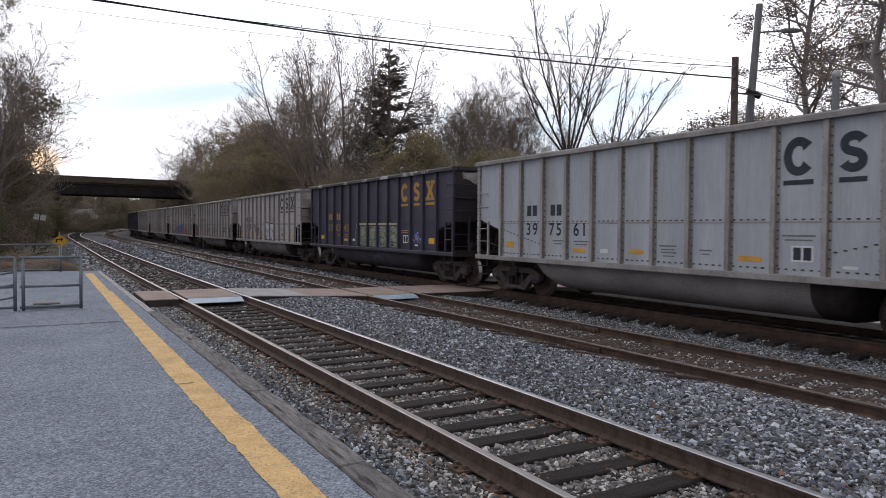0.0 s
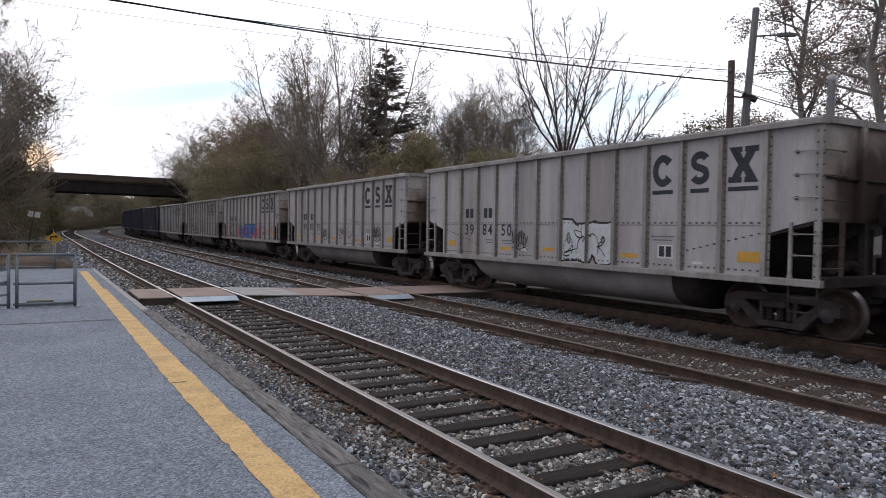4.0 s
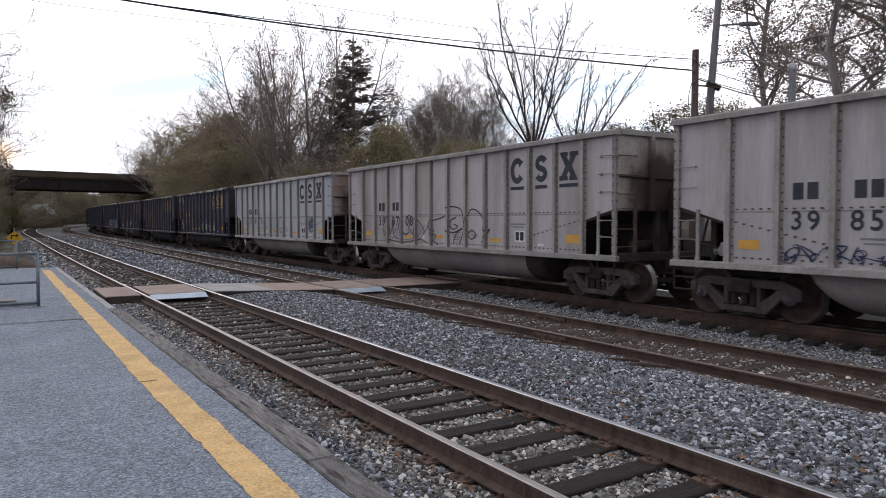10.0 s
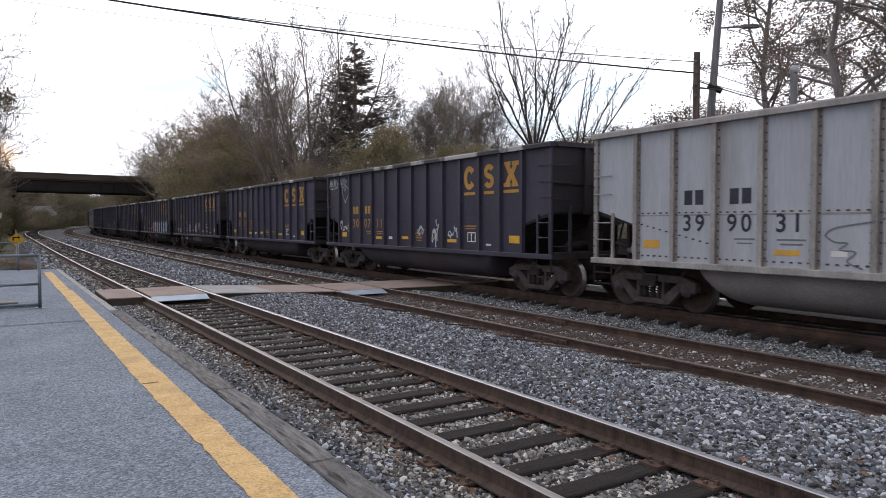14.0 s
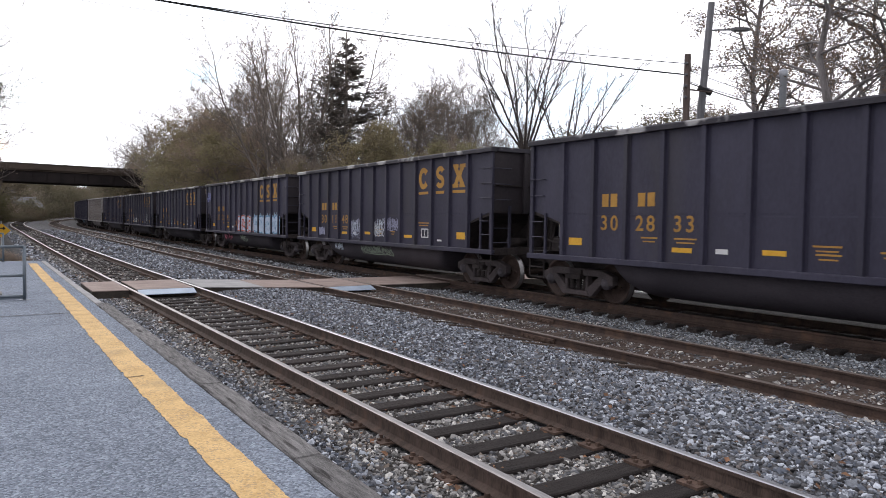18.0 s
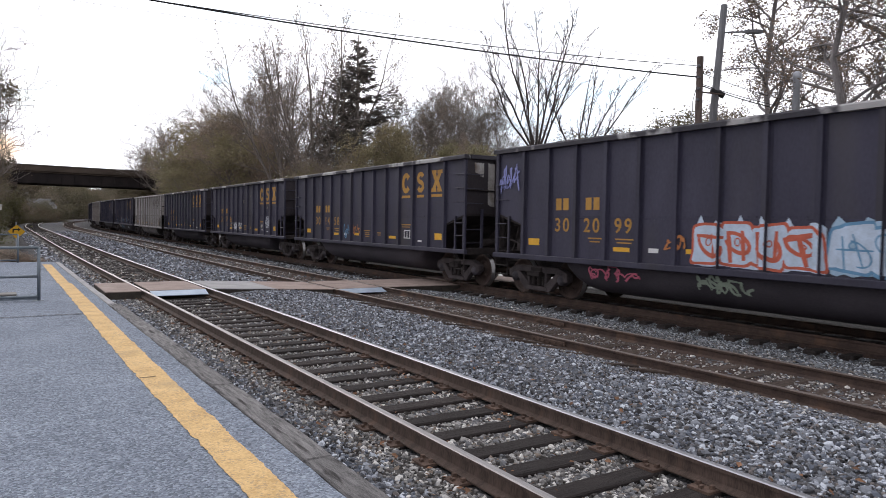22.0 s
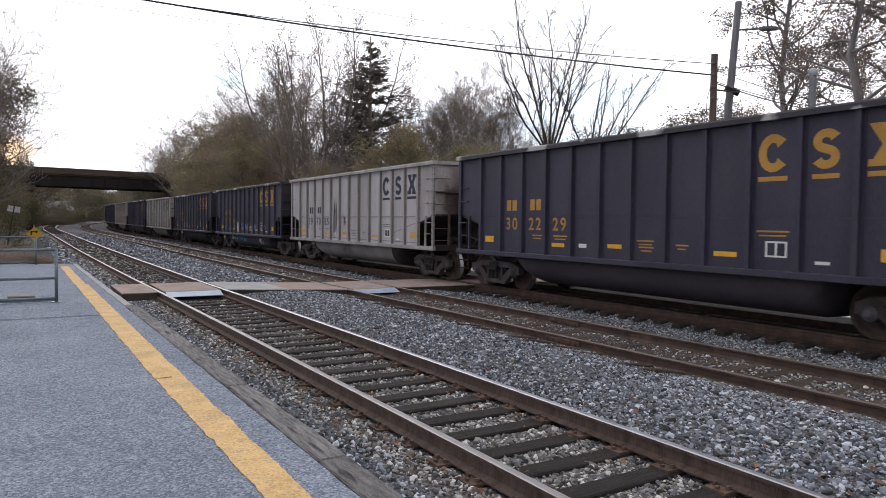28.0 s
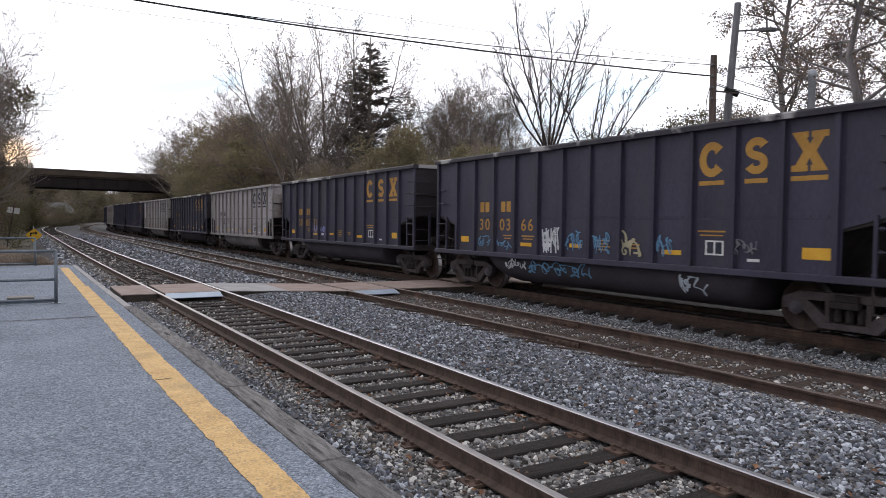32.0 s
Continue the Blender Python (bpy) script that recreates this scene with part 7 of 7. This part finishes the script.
# the wood on the far side of the line, back to front
for kind, az, dist, slope, wide in (
    ("russet", 8.8, 150, 0.072, 1.0), ("russet", 9.7, 140, 0.094, 1.0), ("bare_a", 9.9, 142, 0.10, 1.0), ("bare_a", 10.6, 128, 0.12, 1.2), ("bare_b", 11.6, 120, 0.14, 1.3), ("bare_a", 11.0, 126, 0.13, 1.2), ("bare_b", 12.6, 112, 0.165, 1.3),
    ("bare_a", 13.8, 104, 0.19, 1.2), ("bare_b", 15.2, 98, 0.212, 1.2), ("bare_b", 17.0, 82, 0.218, 1.25),
    ("bare_b", 18.7, 72, 0.245, 1.15), ("many_stemmed", 19.9, 62, 0.262, 1.0), ("many_stemmed", 22.0, 58, 0.287, 1.05), 
    ("fir", 25.2, 58, 0.257, 1.35), ("fir", 24.3, 62, 0.18, 1.45), ("bare_a", 26.8, 66, 0.165, 1.0), ("bare_b", 28.8, 64, 0.20, 1.0), ("bare_a", 30.8, 58, 0.205, 1.0), ("bare_a", 32.8, 56, 0.21, 1.0), ("bare_b", 36.6, 54, 0.195, 1.0),
    ("bare_a", 28.4, 60, 0.215, 0.9), ("bare_b", 30.0, 56, 0.225, 0.9), ("bare_a", 31.6, 54, 0.22, 0.9), ("bare_b", 33.0, 55, 0.245, 0.8), ("bare_a", 34.4, 52, 0.225, 0.9), ("bare_b", 35.8, 50, 0.225, 0.8), ("bare_a", 37.0, 56, 0.21, 0.9), ("bare_b", 38.2, 58, 0.18, 0.9),
    ("vase_wide", 39.7, 44, 0.315, 1.2), ("vase_leaning", 43.0, 46, 0.238, 1.0), ("bare_b", 29.2, 62, 0.18, 0.8), ("bare_a", 32.4, 60, 0.19, 0.8), ("bare_b", 34.9, 58, 0.195, 0.8), ("bare_b", 26.0, 50, 0.135, 0.8), ("bare_a", 23.0, 52, 0.11, 0.7),
):
    by_bearing(kind, az, dist, slope, -az if kind[:4] == "vase" else None, wide)
by_bearing("bare_a", 20.9, 72, 0.235, 40, 0.85)
by_bearing("russet", 22.6, 66, 0.165, 110, 0.9)
for kind, az, dist, slope, wide in (
    ("olive", 9.9, 134, 0.062, 1.1), ("russet", 10.9, 122, 0.085, 1.2), ("olive", 12.2, 108, 0.10, 1.2), ("russet", 13.0, 98, 0.135, 1.3), ("olive", 13.6, 92, 0.11, 1.3), ("olive", 14.6, 90, 0.15, 1.1), ("olive", 15.0, 84, 0.12, 1.3), ("russet", 16.4, 76, 0.155, 1.3), ("olive", 17.4, 72, 0.12, 1.3), ("russet", 18.2, 68, 0.14, 1.1),
    ("russet", 20.2, 60, 0.09, 1.0), ("olive", 21.4, 56, 0.085, 1.3), ("russet", 22.8, 52, 0.095, 1.2), ("olive", 24.4, 50, 0.085, 1.2), ("russet", 25.8, 48, 0.09, 1.1), ("olive", 27.4, 47, 0.145, 0.95), ("olive", 28.9, 48, 0.115, 1.0), ("olive", 30.4, 45, 0.095, 1.2), ("russet", 31.6, 46, 0.12, 1.0), ("olive", 33.0, 44, 0.098, 1.2), ("olive", 35.0, 43, 0.118, 1.0), ("russet", 36.2, 44, 0.125, 0.9), ("olive", 37.8, 42, 0.105, 1.1), ("russet", 39.2, 44, 0.11, 1.0), ("olive", 41.4, 43, 0.112, 1.0), ("russet", 42.8, 46, 0.125, 0.9), ("olive", 44.6, 46, 0.09, 1.1),
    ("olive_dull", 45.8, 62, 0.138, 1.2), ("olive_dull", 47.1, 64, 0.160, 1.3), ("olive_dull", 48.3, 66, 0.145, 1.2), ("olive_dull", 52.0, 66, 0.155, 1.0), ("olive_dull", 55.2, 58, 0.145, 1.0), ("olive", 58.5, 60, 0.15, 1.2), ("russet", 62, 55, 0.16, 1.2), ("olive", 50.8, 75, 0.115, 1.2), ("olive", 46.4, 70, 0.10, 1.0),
):
    by_bearing(kind, az, dist, slope, None, wide)
for kind, az, dist, slope, turn in (("plane", 60.0, 34, 0.46, 40), ("plane", 62.0, 31, 0.52, 200), ("plane", 64.6, 29, 0.50, 100), ("plane", 60.6, 46, 0.30, 300)):
    by_bearing(kind, az, dist, slope, turn, 1.3)
# underbrush along the line
for i in range(46):
    y = 34 + i * 3.6 + rng.uniform(-1, 1)
    x = rail_x("far", y) + 1.5 + rng.uniform(5.0, 9.5)
    if y > 92:
        x += 3.2
    plant(rng.choice(("bush_olive", "bush_brown", "bush_olive", "bush_green")), x, y, rng.uniform(3.0, 5.4), None, rng.uniform(1.0, 1.4))
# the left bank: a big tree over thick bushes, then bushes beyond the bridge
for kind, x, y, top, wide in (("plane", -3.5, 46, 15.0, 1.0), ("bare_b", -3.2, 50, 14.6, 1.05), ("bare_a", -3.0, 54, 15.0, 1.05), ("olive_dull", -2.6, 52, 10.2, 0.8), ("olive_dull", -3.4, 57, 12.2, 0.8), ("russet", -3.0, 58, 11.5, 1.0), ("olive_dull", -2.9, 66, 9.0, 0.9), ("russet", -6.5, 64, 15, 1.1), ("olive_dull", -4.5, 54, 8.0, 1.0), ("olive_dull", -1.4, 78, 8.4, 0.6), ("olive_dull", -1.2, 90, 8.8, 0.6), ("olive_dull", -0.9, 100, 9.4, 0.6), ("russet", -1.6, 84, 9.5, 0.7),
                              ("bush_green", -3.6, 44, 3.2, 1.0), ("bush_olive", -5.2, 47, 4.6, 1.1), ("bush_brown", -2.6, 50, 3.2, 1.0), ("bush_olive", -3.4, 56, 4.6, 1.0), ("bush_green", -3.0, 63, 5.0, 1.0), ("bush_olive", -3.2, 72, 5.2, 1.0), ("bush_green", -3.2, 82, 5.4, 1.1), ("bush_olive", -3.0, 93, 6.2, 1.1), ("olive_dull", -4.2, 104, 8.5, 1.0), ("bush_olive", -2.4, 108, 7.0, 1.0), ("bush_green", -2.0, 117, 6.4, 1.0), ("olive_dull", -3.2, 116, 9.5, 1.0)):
    plant(kind, x, y, top, (x * 97 + y * 53) % 360, wide)
for i in range(16):
    y = 134 + i * 7.0
    plant(rng.choice(("bush_olive", "bush_brown", "bush_olive", "olive_dull")), bend(y) - 3.5 - rng.uniform(0, 3.5) + min(2.0, (y - 134) * 0.03), y, rng.uniform(3.2, 5.5), None, 1.3)
    plant(rng.choice(("bare_a", "bare_b", "russet", "olive_dull")), bend(y) - 9 - rng.uniform(0, 6), y + 3, rng.uniform(7, 10.5), None, 1.2)
# woods closing the view under and past the bridge
for i in range(58):
    y = 150 + rng.uniform(0, 95)
    x = bend(y) - 4.5 - rng.uniform(0, 1) ** 1.5 * 40
    plant(rng.choice(("bare_a", "bare_b", "russet", "olive_dull", "olive_dull", "bush_olive", "bush_brown")), x, y, rng.uniform(6.0, 9.5), None, rng.uniform(1.2, 1.8))
for i in range(22):
    y = 132 + i * 4.5
    plant(rng.choice(("bare_a", "russet", "olive_dull", "bush_olive")), rail_x("far", y) + 8 + rng.uniform(0, 5), y, rng.uniform(7, 10.5), None, 1.4)
for i in range(44):
    y = 200 + rng.uniform(0, 125)
    plant(rng.choice(("olive_dull", "olive_dull", "bush_olive", "bare_b", "bare_a", "bush_olive")), rail_x("near", y) - 5.0 - rng.uniform(0, 1) * 12, y, rng.uniform(8.5, 12.5), None, rng.uniform(1.2, 1.8))
for az, dist, slope in ((1.2, 150, 0.012), (1.8, 158, 0.008), (2.6, 160, 0.008), (3.2, 165, 0.02), (0.6, 160, 0.02), (2.1, 140, 0.0), (3.0, 145, 0.004)):
    by_bearing("bush_olive", az, dist, slope, None, 1.5)
for i in range(26):
    by_bearing(rng.choice(("bare_a", "bare_b", "russet", "olive_dull", "bare_b")), rng.uniform(4.5, 10.5), rng.uniform(335, 400), rng.uniform(0.03, 0.042), None, 1.6)
for i in range(34):
    x, y = rng.uniform(-9, 0.9), rng.uniform(30, 43)
    plant(rng.choice(("bush_brown", "bush_brown", "bush_olive")), x - (0.8 if y < 32 else 0), y, rng.uniform(-0.1, 0.5), None, rng.uniform(1.5, 2.2))
for i in range(14):
    y = 150 + i * 7
    plant(rng.choice(("bush_olive", "bush_olive", "bush_brown")), rail_x("near", y) - 4.0 - rng.uniform(0, 2), y, rng.uniform(3.0, 4.6), None, 1.4)
for t in KINDS.values():
    for o in list(t.children_recursive) + [t]:
        bpy.data.objects.remove(o)

# ---- poles, wires and what stands behind the train ----


def at_bearing(az, dist, slope=0.0):
    a = radians(az)
    return Vector((math.sin(a) * dist, math.cos(a) * dist, EYE[2] + slope * dist))


def build_poles():
    # the short pole that carries the wires
    p = at_bearing(52.05, 27.0, 0.223)
    short = thing("utility_pole", pose(p.x, p.y, -0.8), "short dark wooden utility pole with insulators and a transformer arm", "utility pole")
    bm = bmesh.new()
    rod(bm, (0, 0, 0), (0, 0, p.z + 0.8), 0.15, 12, 0.115)
    part("shaft", bm, M["pole_wood"], short)
    for z in (0.35, 0.75, 1.15, 1.55):
        bm = bmesh.new()
        rod(bm, (-0.2, -0.08, p.z + 0.8 - z), (-0.1, -0.06, p.z + 0.8 - z), 0.05, 8)
        part("insulator", bm, M["pole_grey"], short)
    bm = bmesh.new()
    rod(bm, (0.0, 0, p.z - 0.45), (0.95, -0.35, p.z - 0.5), 0.03, 6)
    part("arm", bm, M["pole_wood"], short)
    bm = bmesh.new()
    pts = [(-0.15, 0, p.z - 0.3), (-0.33, 0, p.z - 0.8), (-0.36, 0, p.z - 1.5), (-0.2, 0, p.z - 2.2), (-0.14, 0, p.z - 2.6)]
    for a, b in zip(pts, pts[1:]):
        rod(bm, a, b, 0.012, 5)
    part("ground_wire", bm, M["cable"], short)
    # the taller leaning one with the street lamp
    q, f = at_bearing(53.62, 27.6, 0.2885), at_bearing(52.95, 27.6, 0.10)
    d = (q - f) / (q.z - f.z)
    foot = f + d * (-0.8 - f.z)
    tall = thing("lamp_pole", pose(foot.x, foot.y, foot.z), "tall leaning grey wooden pole with a street lamp", "utility pole")
    top = q - foot
    bm = bmesh.new()
    rod(bm, (0, 0, 0), top, 0.165, 12, 0.115)
    part("shaft", bm, M["pole_grey"], tall)
    side = Vector((0.82, -0.57, 0))
    a0 = top * 0.905
    bm = bmesh.new()
    pts = [a0, a0 + side * 0.3 + Vector((0, 0, 0.03)), a0 + side * 0.65 + Vector((0, 0, 0.04)), a0 + side * 0.95 + Vector((0, 0, 0.05))]
    for a, b in zip(pts, pts[1:]):
        rod(bm, a, b, 0.03, 6)
    part("lamp_arm", bm, M["pole_grey"], tall)
    bm = bmesh.new()
    e = a0 + side * 1.15 + Vector((0, 0, 0.05))
    lathe_at(bm, (0, 0, 0), 0.17, 0.11)
    for v in bm.verts:
        v.co = e + side * v.co.x * 2.0 + Vector((side.y, -side.x, 0)) * v.co.y * 0.8 + Vector((0, 0, v.co.z - 0.05))
    part("lamp_head", bm, M["pole_grey"], tall, "grey cobra-head street lamp")
    bm = bmesh.new()
    c = top * 0.70
    rod(bm, c + Vector((-0.16, 0.08, 0.10)), c + Vector((0.22, -0.20, -0.09)), 0.115, 12)
    part("splice_case", bm, M["cable"], tall, "black cable splice case")
    # a pale round post further right
    s = at_bearing(58.72, 26.0, 0.196)
    post = thing("steel_post", pose(s.x, s.y, -0.7), "pale grey round steel post with a capped top", "post")
    bm = bmesh.new()
    lathe(bm, [(0, 0.115), (s.z + 0.45, 0.115), (s.z + 0.46, 0.14), (s.z + 0.62, 0.14), (s.z + 0.70, 0.07)], 16, "z")
    part("shaft", bm, M["steel_pale"], post)
    return p


def wire(a, b, sag, r, label):
    n, verts, faces = 28, [], []
    a, b = Vector(a), Vector(b)
    d = (b - a).normalized()
    s = d.cross(Vector((0, 0, 1))).normalized()
    u = s.cross(d)
    for i in range(n + 1):
        t = i / n
        c = a.lerp(b, t) - Vector((0, 0, sag * 4 * t * (1 - t)))
        for k in range(5):
            verts.append(c + s * r * math.cos(k * math.tau / 5) + u * r * math.sin(k * math.tau / 5))
    faces = [(i * 5 + k, i * 5 + (k + 1) % 5, (i + 1) * 5 + (k + 1) % 5, (i + 1) * 5 + k) for i in range(n) for k in range(5)]
    return tagged(hang("overhead_wire", raw("overhead_wire", verts, faces), M["cable"]), label, "cable", "overhead wires")


def build_wires(p):
    west = at_bearing(-10.0, 24.0, 0.315)
    for za, zb, sag, r, label in ((7.08, 8.57, 0.31, 0.026, "thick black telephone cable strung over the tracks"), (7.48, 8.47, 0.37, 0.014, "thin black overhead wire over the tracks"), (7.60, 9.40, 0.30, 0.005, "thin black overhead wire over the tracks"), (7.42, 8.06, 0.41, 0.004, "thin black overhead wire over the tracks")):
        wire((p.x, p.y, za), (west.x, west.y, zb), sag, r, label)
    east = at_bearing(64.0, 40.0, 0.14)
    for za, zb, r in ((-0.55, 0.0, 0.012), (-0.95, -0.1, 0.014), (-1.0, -0.35, 0.02)):
        wire((p.x, p.y, p.z + za), (east.x, east.y, east.z + zb), 0.4, r, "black service cable running down from the pole")


pole_top = build_poles()
build_wires(pole_top)


def build_signs():
    s = at_bearing(0.98, 52.0, -0.0225)
    t = thing("warning_sign", pose(s.x, s.y, -0.5), "yellow diamond warning sign low beside the track", "sign")
    bm = bmesh.new()
    box(bm, -0.03, 0.03, 0.0, 0.05, 0, s.z + 1.0)
    part("post", bm, M["steel_pale"], t)
    bm = bmesh.new()
    prism(bm, [(-0.46, s.z + 0.42), (0.04, s.z + 0.84), (0.5, s.z + 0.40), (0.0, s.z - 0.05)], -0.012, 0.0, "y")
    part("panel", bm, M["sign_yellow"], t)
    bm = bmesh.new()
    prism(bm, [(-0.2, s.z + 0.34), (-0.12, s.z + 0.34), (-0.12, s.z + 0.5), (0.1, s.z + 0.5), (0.1, s.z + 0.42), (0.24, s.z + 0.54), (0.1, s.z + 0.66), (0.1, s.z + 0.58), (-0.2, s.z + 0.58)], -0.018, -0.013, "y")
    part("symbol", bm, M["cable"], t)
    s = at_bearing(-0.62, 60.0, 0.0045)
    t = thing("signboard", pose(s.x, s.y, -0.5, 0, 9), "pair of small white boards on a post", "sign")
    bm = bmesh.new()
    box(bm, -0.04, 0.04, 0.0, 0.06, 0, s.z + 1.0)
    part("post", bm, M["pole_wood"], t)
    for x in (-0.22, 0.22):
        bm = bmesh.new()
        box(bm, x - 0.18, x + 0.18, -0.02, 0.0, s.z + 0.4, s.z + 0.82)
        part("board", bm, M["sign_white"], t)


build_signs()


def build_far_side():
    """The other platform, pale and bare, with a shelter and a board beyond it."""
    plat = tagged(new("pavement"), "pale concrete pavement on the far side of the train", "pavement", kind="structure")
    n = 12
    for i in range(n):
        y0 = -14 + i * 4.0
        bm = bmesh.new()
        box(bm, 16.22, 20.0, y0 + 0.01, y0 + 3.99, -0.9, -0.30)
        part("slab", soft(bm, 0.015), M["far_concrete"], plat)
    c = at_bearing(63.0, 41.0)
    sh = thing("platform_shelter", pose(c.x, c.y, -0.65, 0, 0, -28), "low shelter with a green eave, white panes and dark posts", "shelter")
    bm = bmesh.new()
    box(bm, -6.2, 6.2, -1.7, 1.7, 2.42, 2.66)
    part("fascia", soft(bm, 0.02), M["roof_green"], sh)
    bm = bmesh.new()
    prism(bm, [(-1.9, 2.66), (1.9, 2.66), (0, 3.25)], -6.3, 6.3)
    part("roof", bm, M["steel_pale"], sh)
    for i in range(9):
        x = -6.0 + i * 1.5
        bm = bmesh.new()
        box(bm, x - 0.07, x + 0.07, -1.5, -1.36, 0, 2.42)
        part("post", bm, M["cable"], sh)
        if i < 8:
            bm = bmesh.new()
            box(bm, x + 0.09, x + 1.41, -1.46, -1.42, 0.15, 1.42)
            part("panel", bm, M["bark_dark"], sh, "dark wooden panel")
            for a in (0.14, 0.80):
                bm = bmesh.new()
                box(bm, x + a, x + a + 0.56, -1.46, -1.42, 1.50, 2.28)
                part("pane", bm, M["pale_paint"], sh, "dull white pane")
            bm = bmesh.new()
            box(bm, x + 0.71, x + 0.79, -1.47, -1.40, 1.42, 2.42)
            part("mullion", bm, M["bark_dark"], sh)
    b = at_bearing(56.4, 29.0)
    bd = thing("notice_board", pose(b.x, b.y, -0.65, 0, 0, -40), "white notice board on two posts", "notice board")
    for x in (-0.45, 0.45):
        bm = bmesh.new()
        box(bm, x - 0.04, x + 0.04, -0.04, 0.04, 0, 2.4)
        part("post", bm, M["steel_pale"], bd)
    bm = bmesh.new()
    box(bm, -0.55, 0.55, -0.07, -0.042, 2.0, 2.42)
    part("board", bm, M["sign_white"], bd)


build_far_side()


def build_houses():
    """Pale houses among the trees past the bridge."""
    for az, dist, wide, high, turn in ((2.25, 182, 2.6, 2.4, 25), (0.85, 190, 2.6, 4.6, -15)):
        p = at_bearing(az, dist)
        h = thing("house", pose(p.x, p.y, ground_z(p.x, p.y) - 0.3, 0, 0, turn), "pale distant house with a grey gabled roof among trees", "house", "distant houses")
        g = -ground_z(p.x, p.y) + 0.3
        bm = bmesh.new()
        box(bm, -wide, wide, -3.4, 3.4, 0, g + high)
        part("wall", bm, M["concrete"], h)
        bm = bmesh.new()
        prism(bm, [(-3.9, g + high), (3.9, g + high), (0, g + high + 2.4)], -wide - 0.4, wide + 0.4)
        part("roof", bm, M["shingle"], h)
        for x in (-3, 0, 3):
            bm = bmesh.new()
            box(bm, x - 0.5, x + 0.5, -3.44, -3.401, g + high - 2.0, g + high - 0.6)
            part("window", bm, M["dark_glass"], h)


build_houses()


# ---- what moves: the train and its wheels ----


def motions():
    for n, car in CARS.items():
        walk(car, [(t, car_pose(n, t)) for t in range(33)])
    for n, y, wheels in WHEELS:
        rows = []
        for k in range(0, 961, 2):
            t = k / 30.0
            rows.append((t, Matrix.Translation((0, math.copysign(0.889, wheels.location.y), WHEEL)) @ pose(0, 0, 0, math.degrees((travelled(t) + 0.7 * n) / WHEEL))))
        walk(wheels, rows)


motions()
